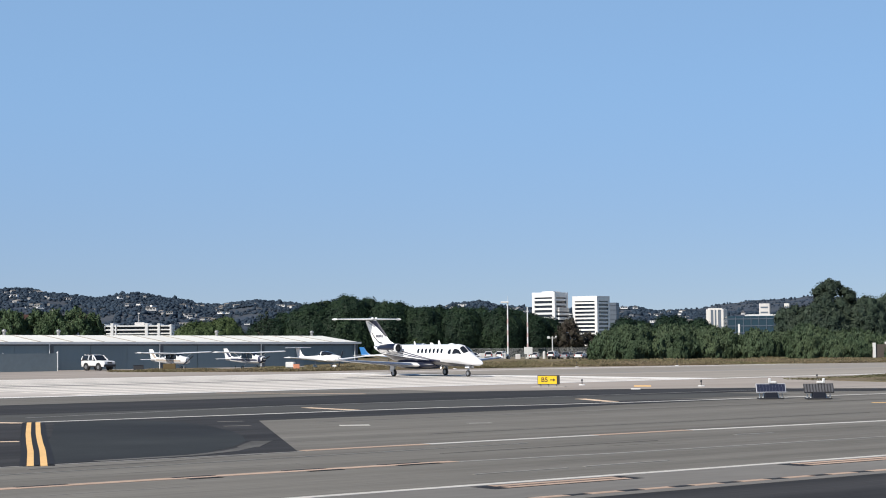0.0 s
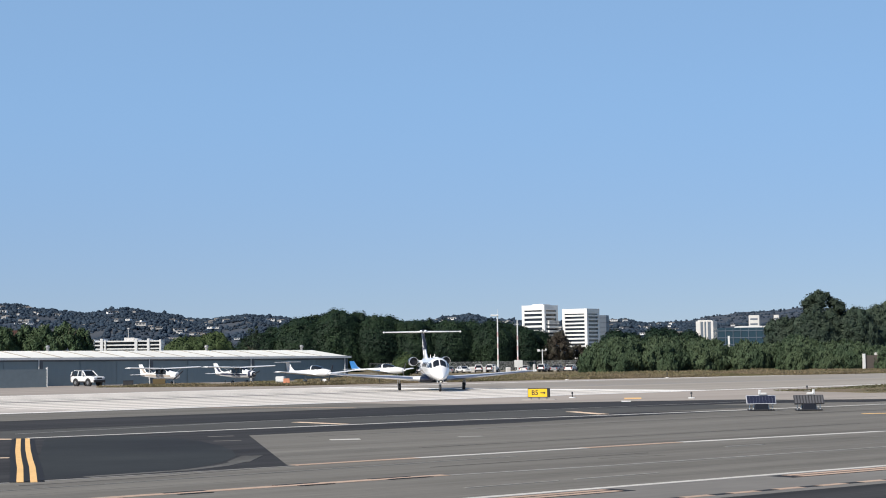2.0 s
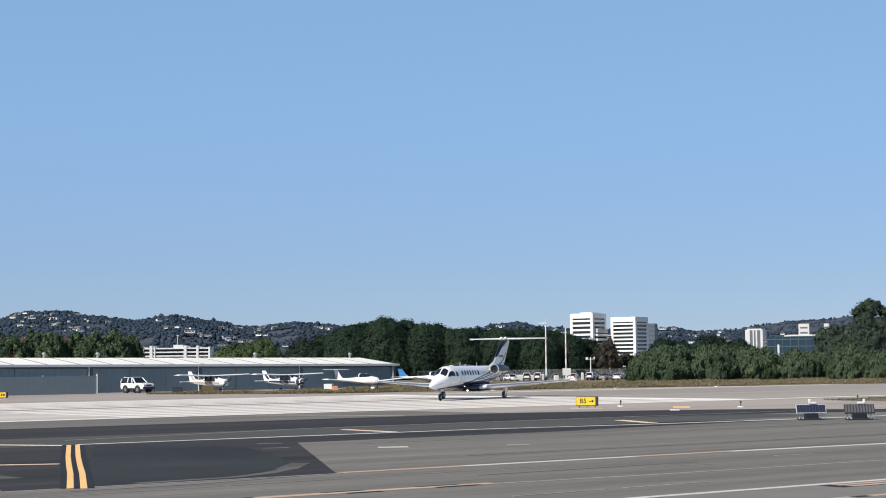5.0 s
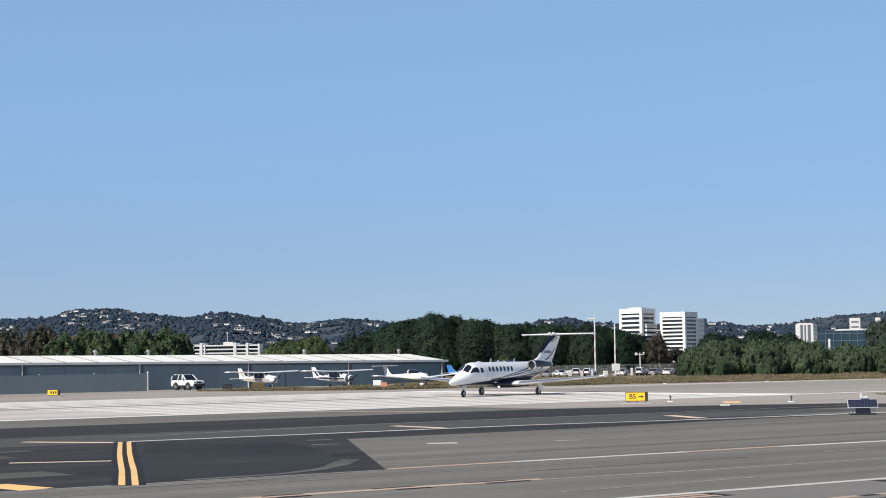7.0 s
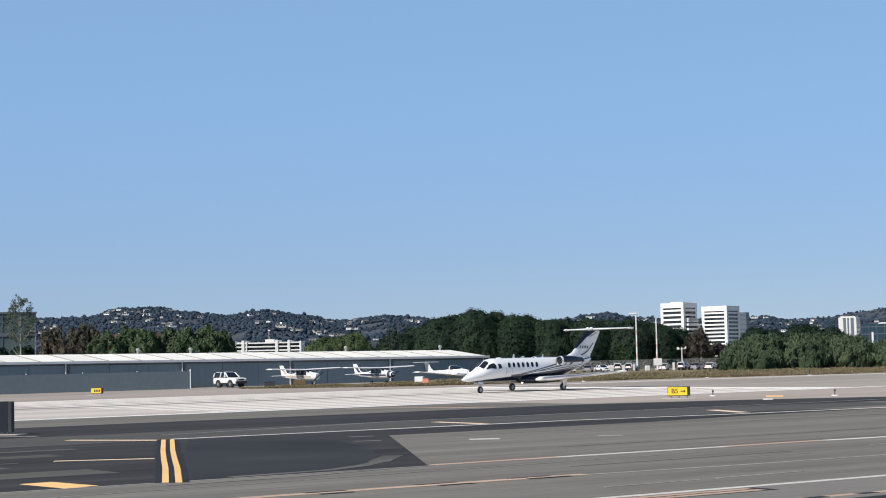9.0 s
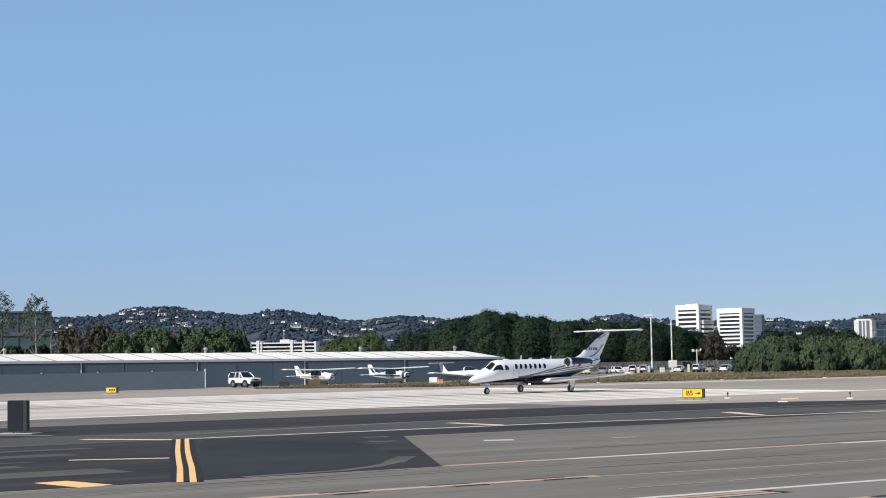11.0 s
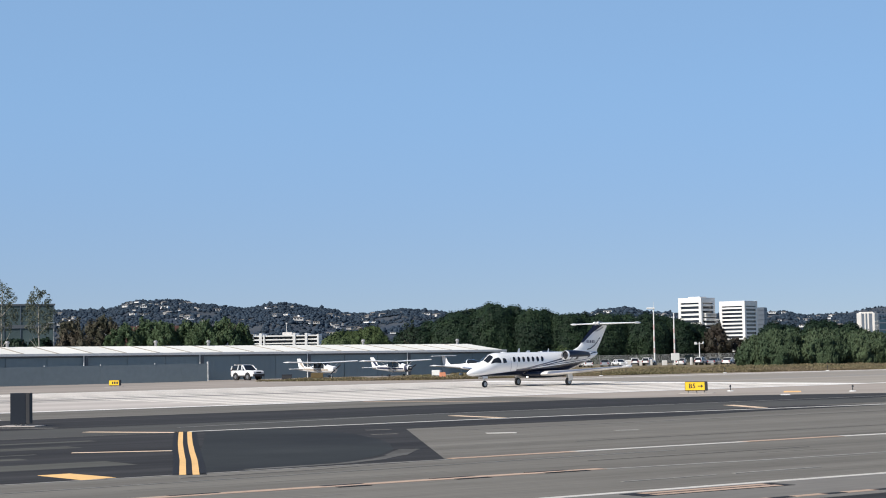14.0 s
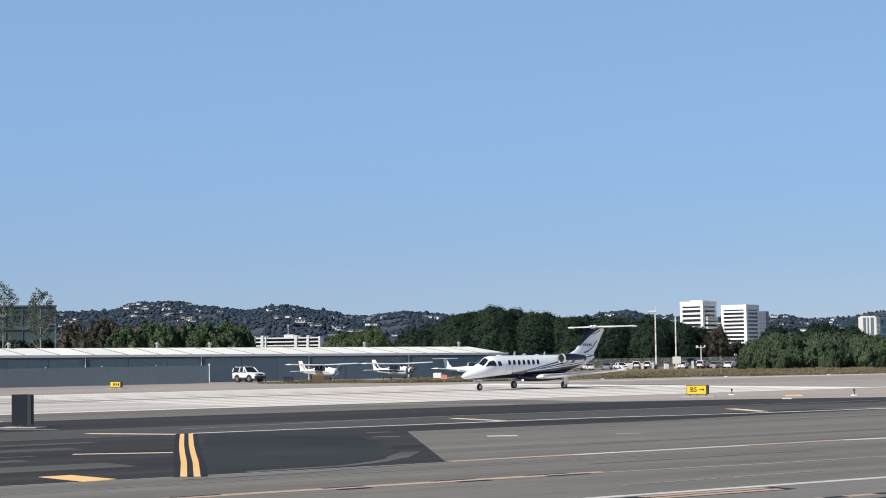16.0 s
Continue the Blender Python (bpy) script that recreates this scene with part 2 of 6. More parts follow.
slab(bm, [(-160, 60.6), (46.8, 60.6), (56.0, 59.7), (64.1, 58.3), (68.4, 54.4), (84, 51.2), (110, 49.6), (110, 50.4), (84, 53.2), (73, 56.6), (70.3, 59.6), (69.6, 63.3), (63.5, 67.7), (55.2, 71.0), (-160, 71.0)], -0.05, 0.003)
setting("dark_lane", bm, DARK, "dark resurfaced asphalt lane that bends away at its end", "road")
strip("worn_lane", -160, 62.0, 54.0, 60.6, 0.004, GREENISH, "worn grey-green asphalt lane between dark lanes", "road")

bm = bmesh.new()
slab(bm, [(-160, 34.3), (22.2, 34.3), (30.4, 49.3), (42.0, 49.5), (47.7, 50.6), (57.0, 51.2), (53.0, 53.8), (-160, 53.8)], -0.05, 0.003)
setting("dark_patch", bm, DARK, "dark resurfaced asphalt patch with a slanting end", "road")
bm = bmesh.new()
pts = [(15.9, 34.4), (17.4, 34.4), (18.8, 34.7), (20.3, 35.3), (22.0, 36.9), (23.6, 38.9), (25.0, 41.4), (26.1, 43.8), (27.4, 47.5), (28.0, 50.0), (27.6, 53.0), (24.9, 53.0)]
slab(bm, pts, 0.0, 0.005)
setting("seal_patch", bm, SEAL, "smooth blackish sealed turn-in with a rounded end", "road")
for y0, y1, x0, x1 in ((38.2, 40.2, -20, 16.2), (42.2, 43.0, -20, 15.0), (46.8, 48.0, -20, 18.2), (50.2, 50.9, -20, 20.0), (44.3, 44.6, -20, 16.0)):
    strip("worn_streak", x0, x1, y0, y1, 0.010, STREAK, "paler scuffed streak across the dark asphalt", "road")
bm = bmesh.new()
slab(bm, [(56, 81.3), (56.5, 71.2), (63.7, 67.9), (69.9, 63.5), (70.6, 59.8), (73.3, 56.8), (84, 53.4), (110, 50.6), (420, 50.6), (420, 81.3)], -0.05, 0.0025)
setting("shoulder_near", bm, SHOULDER, "tan concrete strip beside the runway edge", "shoulder")

# rubber and dirt streaks along the runway
bm = bmesh.new()
for y, w, x0, x1 in ((104.4, 2.6, -200, 600), (100.6, 0.7, -200, 88), (108.6, 1.2, -60, 500), (113.0, 0.6, -200, 300), (120.5, 0.9, 20, 400)):
    slab(bm, [(x0, y - w / 2), (x1, y - w / 2), (x1, y + w / 2), (x0, y + w / 2)], 0.0, 0.0062)
setting("rubber_streaks", bm, RUBBER, "grey tyre rubber streaks along the runway", "stain", kind="stuff")


def marking(name, pts, width, material, label, top=0.016):
    bm = bmesh.new()
    band(bm, pts, width, 0.0, top * 0.5)
    return setting(name, bm, material, label, "marking")


marking("runway_edge_line", [(-260, 81.75), (640, 81.75)], 0.9, WHITE_LINE, "white painted runway edge line")
marking("far_edge_line", [(-260, 126.6), (640, 126.6)], 0.9, WHITE_LINE, "white painted runway edge line, far side")
marking("threshold_line", [(85.4, 82.3), (85.4, 126.1)], 2.4, WHITE_LINE, "white painted line across the runway", 0.019)
runway_bars = thing("threshold_marking", pose(40.8, 104.3, 0), "white painted threshold bars on the runway", "marking", kind="structure")
bm = bmesh.new()
slab(bm, [(0, -0.875), (45.7, -0.875), (45.7, 0.875), (0, 0.875)], -0.004, 0.007)
bar_mesh = mesh_of("threshold_bar", bm, BAR_PAINT)
for i in range(6):
    for s in (-1, 1):
        ob = new("threshold_bar", bar_mesh)
        ob.parent = runway_bars
        ob.location = (0, s * (2.6 + 3.5 * i), 0)

marking("taxi_edge_line", [(24.8, 54.0), (41.3, 53.7), (48.9, 52.3), (56.8, 51.6), (90, 50.4)], 0.40, PALE_LINE, "thin worn white taxiway edge line")
marking("lane_edge_line", [(26.0, 57.6), (38.0, 60.4), (90, 60.4)], 0.16, WORN_LINE, "thin worn pale line along the dark lane")
marking("taxi_line", [(22.4, 34.35), (26.0, 34.35)], 0.38, WORN_YELLOW, "faded yellow taxiway line")
marking("taxi_line", [(26.0, 34.35), (31.6, 34.35)], 0.36, PALE_LINE, "white taxiway line")
marking("taxi_line", [(31.6, 34.4), (35.2, 34.45)], 0.40, WORN_YELLOW, "faded yellow taxiway line")
marking("taxi_line", [(35.2, 34.4), (43.6, 34.0)], 0.36, PALE_LINE, "white taxiway line")
marking("taxi_line", [(43.6, 34.0), (60.0, 34.0)], 0.28, WORN_LINE, "worn white taxiway line")
marking("seam_line", [(-30, 34.1), (22.2, 34.1)], 0.14, WORN_LINE, "pale seam along the dark patch")
marking("seam_line", [(6, 31.6), (28, 32.9)], 0.07, WORN_LINE, "pale worn seam in the asphalt")
marking("gutter_line", [(-60, 23.8), (160, 23.75)], 0.26, PALE_LINE, "white line along the gutter")
marking("seam_line", [(22.6, 28.75), (27.0, 28.45), (60.0, 28.4)], 0.17, WORN_LINE, "pale worn seam in the asphalt")
marking("seam_line", [(20.6, 25.75), (23.0, 25.8)], 0.09, WORN_LINE, "short pale worn line")
marking("seam_line", [(23.5, 25.86), (25.9, 25.93)], 0.10, WORN_LINE, "short pale worn line")
marking("seam_line", [(34.3, 31.85), (35.7, 31.77)], 0.14, WORN_LINE, "short pale worn line")
marking("seam_line", [(24.0, 31.2), (31.0, 31.4)], 0.06, WORN_SEAM, "thin pale seam in the asphalt")
marking("seam_line", [(29.0, 38.2), (48.0, 38.4)], 0.10, WORN_SEAM, "faint paler seam in the asphalt")
marking("seam_line", [(31.0, 46.8), (60.0, 46.5)], 0.14, WORN_SEAM, "faint paler seam in the asphalt")

# yellow centre line with black borders, broken
marking("centre_line", [(-20, 28.9), (22.6, 28.9)], 0.36, WORN_YELLOW, "broken faded yellow centre line", 0.014)
for x0, x1, dy in ((1.0, 3.4, 0.15), (2.2, 4.6, -0.2), (5.6, 7.4, 0.15), (6.4, 8.4, -0.2), (9.4, 11.0, 0.15), (10.2, 11.8, -0.2), (12.9, 13.9, 0.15), (16.0, 16.9, 0.12), (16.1, 16.8, -0.32), (18.5, 19.5, 0.2), (18.8, 19.6, -0.25), (20.8, 21.8, 0.2), (21.0, 22.1, -0.18)):
    marking("border_dash", [(x0, 28.9 + dy), (x1, 28.9 + dy)], 0.16, BLACK_LINE, "short black border dash beside the centre line", 0.018)
for i in range(30):
    x = 9.78 + 1.19 * i
    marking("edge_dash", [(x, 21.16), (x + 0.72, 21.16)], 0.24, WORN_YELLOW, "short faded yellow dash along the service road", 0.014)
    marking("edge_dash", [(x + 0.72, 21.16), (x + 1.19, 21.16)], 0.2, BLACK_LINE, "short black dash along the service road", 0.013)
for x0, x1 in ((19.0, 22.0), (26.8, 33.0)):
    marking("border_box", [(x0 - 0.25, 23.2), (x1 + 0.25, 23.2)], 0.66, BLACK_LINE, "black border of a double yellow bar", 0.014)
    for dy in (-0.17, 0.17):
        marking("yellow_bar", [(x0 + 0.1, 23.2 + dy), (x1, 23.2 + dy)], 0.24, WORN_YELLOW, "yellow bar with a black border", 0.020)

# double yellow line with its black borders, bent like an S
S_WAY = [(24.52, 53.8), (21.25, 46.63), (19.35, 42.38), (17.78, 38.83), (15.56, 33.95)]


def side(pts, d):
    n = Vector((-0.90, 0.44)).normalized()
    return [(x + n.x * d, y + n.y * d) for x, y in pts]


marking("double_line_border", side(S_WAY, 0.0), 0.72, BLACK_LINE, "black border under the double yellow line", 0.016)
for d in (-0.14, 0.14):
    marking("double_line", side(S_WAY, d), 0.145, YELLOW_LINE, "bright yellow line, one of a pair", 0.022)
marking("lead_line", [(22.3, 57.0), (24.3, 53.5)], 0.42, LEAD_PAINT, "yellow lead-in line")
marking("lead_line", [(17.0, 44.5), (19.3, 43.2)], 0.32, LEAD_PAINT, "yellow lead-in line")
bm = bmesh.new()
slab(bm, [(13.1, 36.3), (13.3, 34.1), (14.1, 34.4), (13.85, 36.4)], 0.0, 0.008)
setting("yellow_arrow", bm, YELLOW_LINE, "yellow pointed mark beside the double line", "marking")
marking("white_mark", [(24.4, 72.0), (21.5, 73.0)], 0.25, WHITE_LINE, "short white mark")
marking("white_mark", [(21.0, 64.2), (22.8, 61.3)], 0.22, WORN_LINE, "short worn white mark")
marking("yellow_dash", [(37.95, 58.0), (37.75, 54.3)], 0.42, LEAD_PAINT, "yellow dash across the worn lane")
marking("yellow_dash", [(51.8, 57.2), (50.1, 53.3)], 0.5, LEAD_PAINT, "yellow dash across the worn lane")
marking("yellow_dash", [(68.14, 70.11), (70.24, 72.27)], 0.95, YELLOW_LINE, "yellow mark beside the runway")
marking("white_dash", [(64.01, 66.37), (65.39, 67.81)], 0.50, WHITE_LINE, "white mark on the dark lane")
marking("thin_yellow_line", [(46.9, 80.2), (50.8, 72.2)], 0.30, WORN_YELLOW, "thin faded yellow line")
marking("white_mark", [(30.2, 44.3), (31.0, 43.85)], 0.55, PALE_LINE, "short worn white scuff")
marking("white_mark", [(33.7, 42.4), (34.4, 42.1)], 0.35, WORN_LINE, "short worn white scuff")
marking("white_mark", [(55.5, 44.2), (59.0, 42.0)], 0.35, YELLOW_LINE, "yellow painted bar on the apron")
marking("scuff", [(29.0, 49.5), (29.8, 49.3)], 0.30, WORN_SEAM, "pale scuff on the dark patch")
marking("scuff", [(27.5, 46.6), (28.3, 46.4)], 0.30, WORN_SEAM, "pale scuff on the dark patch")
marking("scuff", [(17.2, 34.5), (19.7, 34.75), (21.1, 35.5), (22.3, 36.6), (23.2, 37.6)], 0.36, SCUFF, "curved pale scuff around the sealed turn-in")
marking("scuff", [(22.2, 36.5), (23.0, 37.5), (23.9, 38.6)], 0.55, SCUFF, "short pale scuff at the turn-in", 0.021)
marking("scuff", [(15.0, 33.2), (18.0, 33.3), (21.0, 34.0)], 0.12, WORN_SEAM, "thin pale scuff beside the dark patch")

# cracks and slab joints of the apron and the runway
rng = random.Random(4)
bm = bmesh.new()
for i in range(14):
    y, x, l = rng.uniform(24.3, 52), rng.uniform(6, 70), rng.uniform(3, 14)
    band(bm, [(x, y), (x + l, y + rng.uniform(-0.1, 0.1))], rng.uniform(0.04, 0.16), 0.0, 0.0023)
setting("tyre_marks", bm, WORN_SEAM, "faint tyre and scuff marks along the taxiway", "stain", kind="stuff")
bm = bmesh.new()
for i in range(2):
    y = rng.uniform(24.5, 50)
    x = rng.uniform(8, 70)
    l = rng.uniform(1, 7)
    band(bm, [(x, y), (x + l * 0.5, y + rng.uniform(-0.15, 0.15)), (x + l, y + rng.uniform(-0.2, 0.2))], rng.uniform(0.012, 0.02), 0.0, 0.0023)
setting("crack_seal", bm, SEAL, "dark tar lines in the old asphalt", "crack", kind="stuff")

# dry grass strips
EDGE = ((60, 186), (79.5, 160), (82.4, 151.5), (85.4, 146), (89, 140), (95, 138.2), (113, 136.5), (137, 129.5), (175, 117), (260, 100))


def edge_y(x):
    for (xa, ya), (xb, yb) in zip(EDGE, EDGE[1:]):
        if xa <= x <= xb:
            return ya + (yb - ya) * (x - xa) / (xb - xa)
    return EDGE[-1][1]


def back_y(x):
    return 158 if x < 104 else min(158 + (x - 104) * 1.6, 420)


bm = bmesh.new()
front = [(x, edge_y(x)) for x in (80, 82.4, 85.4, 89, 95, 103, 113, 137, 175, 260, 420)]
backs = [(x, back_y(x)) for x in (420, 260, 175, 137, 113, 104, 93, 84)]
slab(bm, front + backs, -0.05, 0.03)
setting("grass_strip", bm, SOIL, "strip of dry soil and weeds beyond the runway", "ground")
bm = bmesh.new()
slab(bm, [(83.5, 66.0), (93, 61.5), (140, 62), (140, 82), (104, 80.6), (86.5, 75.0)], -0.05, 0.03)
setting("grass_patch", bm, SOIL, "patch of dry weeds beside the taxiway", "ground")


def tufts(name, spots, label, height, material):
    """Blades and weeds as many small upright leaves in one mesh."""
    v, f = [], []
    r = random.Random(name)
    for x, y in spots:
        lush = 0.35 + 1.1 * max(0.0, 0.35 + noise.noise((x * 0.22, y * 0.22, 7)))
        h = height * r.uniform(0.4, 1.2) * lush * (1.25 if x > 118 and y > 150 else 1.0)
        for k in range(4):
            a = r.uniform(0, math.pi)
            w = r.uniform(0.02, 0.06)
            dx, dy = math.cos(a) * w, math.sin(a) * w
            lx, ly = r.uniform(-0.35, 0.35), r.uniform(-0.35, 0.35)
            n = len(v)
            x, y = x + r.uniform(-0.2, 0.2), y + r.uniform(-0.2, 0.2)
            v += [(x - dx, y - dy, 0.02), (x + dx, y + dy, 0.02), (x + dx * 0.7 + lx, y + dy * 0.7 + ly, h * r.uniform(0.5, 1)), (x - dx * 0.7 + lx, y - dy * 0.7 + ly, h * r.uniform(0.6, 1))]
            f.append((n, n + 1, n + 2, n + 3))
    me = bpy.data.meshes.new(name)
    me.from_pydata(v, [], f)
    me.materials.append(material)
    ob = new(name, me)
    return tagged(ob, label, "grass", kind="stuff")


r = random.Random(9)
spots = []
while len(spots) < 70000:
    x = 80 + 130 * r.random() ** 1.3
    y = edge_y(x) + 0.2 + 1.2 * abs(noise.noise((x * 0.35, 0, 4))) + 46 * r.random() ** 1.5
    if y < back_y(x) and noise.noise((x * 0.12, y * 0.12, 0)) > -0.2:
        spots.append((x, y))
tufts("dry_grass_tufts", spots, "dry tan and olive weeds along the runway strip", 0.27, GRASS)
spots = []
while len(spots) < 7000:
    x, y = r.uniform(85, 135), r.uniform(63.5, 80)
    if y < 75 + (x - 86.5) * 0.31 and (noise.noise((x * 0.2, y * 0.2, 3)) > -0.25):
        spots.append((x, y))
tufts("dry_grass_tufts", spots, "dry olive weeds beside the taxiway", 0.10, GREEN_WEEDS)


# ---------------------------------------------------------------- the business jet
def livery(name):
    """White paint with a navy belly and thin swoosh lines that rise towards the tail."""
    m = mat(name, (0.84, 0.84, 0.83), 0.22, vary=0.03, fine=0.02, coat=0.4)
    nt = m.node_tree
    b = nt.nodes["Principled BSDF"]
    white = b.inputs["Base Color"].links[0].from_socket
    co = nt.nodes.new("ShaderNodeTexCoord")
    sep = nt.nodes.new("ShaderNodeSeparateXYZ")
    nt.links.new(co.outputs["Object"], sep.inputs[0])

    def op(kind, a, c):
        n = nt.nodes.new("ShaderNodeMath")
        n.operation = kind
        for i, v in enumerate((a, c)):
            if isinstance(v, (int, float)):
                n.inputs[i].default_value = v
            else:
                nt.links.new(v, n.inputs[i])
        return n.outputs[0]

    x, z = sep.outputs["X"], sep.outputs["Z"]
    # height over the sweep line, which rises aft and curves up behind the wing
    sweep = op("SUBTRACT", z, op("ADD", op("MULTIPLY", x, -0.075), 1.38))
    ahead = op("LESS_THAN", x, 4.6)
    navy = op("MULTIPLY", op("LESS_THAN", sweep, 0.0), 1.0)
    aft = op("MULTIPLY", ahead, op("LESS_THAN", x, 3.6))
    lift = op("SUBTRACT", sweep, op("MULTIPLY", op("MAXIMUM", op("SUBTRACT", 2.6, x), 0.0), 0.055))
    l1 = op("MULTIPLY", aft, op("LESS_THAN", op("ABSOLUTE", op("SUBTRACT", lift, 0.02), 0), 0.035))
    l2 = op("MULTIPLY", aft, op("LESS_THAN", op("ABSOLUTE", op("SUBTRACT", op("SUBTRACT", lift, op("MULTIPLY", op("MAXIMUM", op("SUBTRACT", 3.0, x), 0.0), 0.03)), 0.06), 0), 0.045))
    l3 = op("MULTIPLY", aft, op("LESS_THAN", op("ABSOLUTE", op("SUBTRACT", sweep, 0.09), 0), 0.025))

    def layer(under, mask, colour):
        mx = nt.nodes.new("ShaderNodeMix")
        mx.data_type = "RGBA"
        nt.links.new(mask, mx.inputs["Factor"])
        nt.links.new(under, mx.inputs["A"])
        mx.inputs["B"].default_value = (*colour, 1)
        return mx.outputs["Result"]

    c = layer(white, l2, (0.10, 0.10, 0.13))
    c = layer(c, l1, (0.020, 0.024, 0.070))
    c = layer(c, l3, (0.16, 0.165, 0.19))
    c = layer(c, navy, (0.006, 0.008, 0.022))
    nt.links.new(c, b.inputs["Base Color"])
    return m


JET = livery("jet_paint")
JET_WHITE = mat("gloss_white", (0.83, 0.83, 0.82), 0.25, vary=0.04, fine=0.03, coat=0.3)
JET_NAVY = mat("gloss_navy", (0.006, 0.008, 0.022), 0.35, vary=0.05, coat=0.1)
JET_GREY = mat("paint_grey", (0.34, 0.35, 0.37), 0.35, vary=0.08)
WINDOW = mat("dark_window", (0.015, 0.018, 0.022), 0.06, vary=0.05)
CHROME = mat("polished_metal", (0.74, 0.74, 0.75), 0.38, metal=1.0, vary=0.06)
METAL = mat("dull_metal", (0.42, 0.43, 0.44), 0.4, metal=0.8, vary=0.15)
TYRE = mat("tyre_rubber", (0.022, 0.022, 0.024), 0.8, vary=0.2, scale=8)
BLACK = mat("black_void", (0.012, 0.012, 0.014), 0.6, vary=0.1)
BAR = mat("dark_lettering", (0.09, 0.09, 0.12), 0.5, vary=0.1)
LAMP = glow("landing_lamp", (1.0, 0.93, 0.78), 8.0)
BEACON = glow("beacon_red", (0.8, 0.06, 0.03), 0.6)

# stations of the body: x, centre height, half height, half width
BODY = ((8.22, 0.99, 0.03, 0.03), (8.12, 0.995, 0.11, 0.12), (7.9, 1.03, 0.20, 0.23), (7.5, 1.10, 0.31, 0.36), (7.1, 1.17, 0.41, 0.47), (6.75, 1.25, 0.50, 0.56),
        (6.4, 1.36, 0.61, 0.65), (6.05, 1.49, 0.72, 0.71), (5.7, 1.55, 0.79, 0.76), (5.3, 1.58, 0.82, 0.79), (4.5, 1.58, 0.82, 0.81), (1.5, 1.58, 0.82, 0.81), (0.0, 1.58, 0.82, 0.81),
        (-1.2, 1.60, 0.80, 0.79), (-2.3, 1.68, 0.72, 0.71), (-3.4, 1.80, 0.60, 0.58), (-4.5, 1.95, 0.44, 0.43), (-5.4, 2.09, 0.29, 0.29), (-6.0, 2.19, 0.16, 0.17), (-6.25, 2.23, 0.05, 0.06))


BODY = tuple((x - 0.3 * max(0.0, min(1.0, x - 4.5)), *rest) for x, *rest in BODY)


def station(x):
    for a, b in zip(BODY, BODY[1:]):
        if b[0] <= x <= a[0]:
            k = (a[0] - x) / (a[0] - b[0])
            return [a[i] + (b[i] - a[i]) * k for i in (1, 2, 3)]
    return BODY[-1][1:]


def skin(x, deg, lift=0.0):
    """A place on the body's skin; deg 0 is the left side, 90 the top."""
    zc, hh, hw = station(x)
    a = radians(deg)
    return Vector((x, math.cos(a) * (hw + lift), zc + math.sin(a) * (hh + lift)))


def patch(bm, x0, x1, d0, d1, lift=0.012, power=4.0, lean=0.0, n=18):
    """A rounded pane that follows the skin, proud by lift, with an edge. lean shifts x with height."""
    cx, cd, rx, rd = (x0 + x1) / 2, (d0 + d1) / 2, (x1 - x0) / 2, (d1 - d0) / 2

    def at(k, s, up):
        a = 2 * math.pi * k / n
        c, q = math.cos(a), math.sin(a)
        g = (abs(c) ** power + abs(q) ** power) ** (-1 / power) * s
        return skin(cx + rx * c * g + lean * q * g, cd + rd * q * g, up)
    mid = bm.verts.new(skin(cx, cd, lift))
    rows = [[bm.verts.new(at(k, s, up)) for k in range(n)] for s, up in ((0.4, lift), (0.75, lift), (0.97, lift), (1.0, -0.03))]
    for k in range(n):
        bm.faces.new((mid, rows[0][k], rows[0][(k + 1) % n]))
        for a, b in zip(rows, rows[1:]):
            bm.faces.new((a[k], b[k], b[(k + 1) % n], a[(k + 1) % n]))
    return bm


def pane(bm, corners, lift=0.014, nu=8, nv=6):
    """A four-cornered pane on the skin; corners are (x, deg) in ring order, rounded a little at the corners, with a skirt into the skin."""
    (ax, ad), (bx, bd), (cx, cd), (ex, ed) = corners

    def at(u, v, up):
        k = 0.06 * (abs(2 * u - 1) ** 6) * (abs(2 * v - 1) ** 6)
        u, v = u + (0.5 - u) * k * 2, v + (0.5 - v) * k * 2
        x = (ax * (1 - u) + bx * u) * (1 - v) + (ex * (1 - u) + cx * u) * v
        d = (ad * (1 - u) + bd * u) * (1 - v) + (ed * (1 - u) + cd * u) * v
        return skin(x, d, up)
    g = [[bm.verts.new(at(i / nu, j / nv, lift)) for i in range(nu + 1)] for j in range(nv + 1)]
    for j in range(nv):
        for i in range(nu):
            bm.faces.new((g[j][i], g[j][i + 1], g[j + 1][i + 1], g[j + 1][i]))
    rim = [g[0][i] for i in range(nu)] + [g[j][nu] for j in range(nv)] + [g[nv][nu - i] for i in range(nu)] + [g[nv - j][0] for j in range(nv)]
    uv = [(i / nu, 0) for i in range(nu)] + [(1, j / nv) for j in range(nv)] + [(1 - i / nu, 1) for i in range(nu)] + [(0, 1 - j / nv) for j in range(nv)]
    low = [bm.verts.new(at(u, v, -0.03)) for u, v in uv]
    for i in range(len(rim)):
        j = (i + 1) % len(rim)
        bm.faces.new((rim[i], low[i], low[j], rim[j]))
    return bm


def height_deg(x, z, left):
    zc, hh, hw = station(x)
    d = math.degrees(math.asin(max(-1.0, min(1.0, (z - zc) / hh))))
    return (x, d if left else 180 - d)


JET_SIZE = 1.025


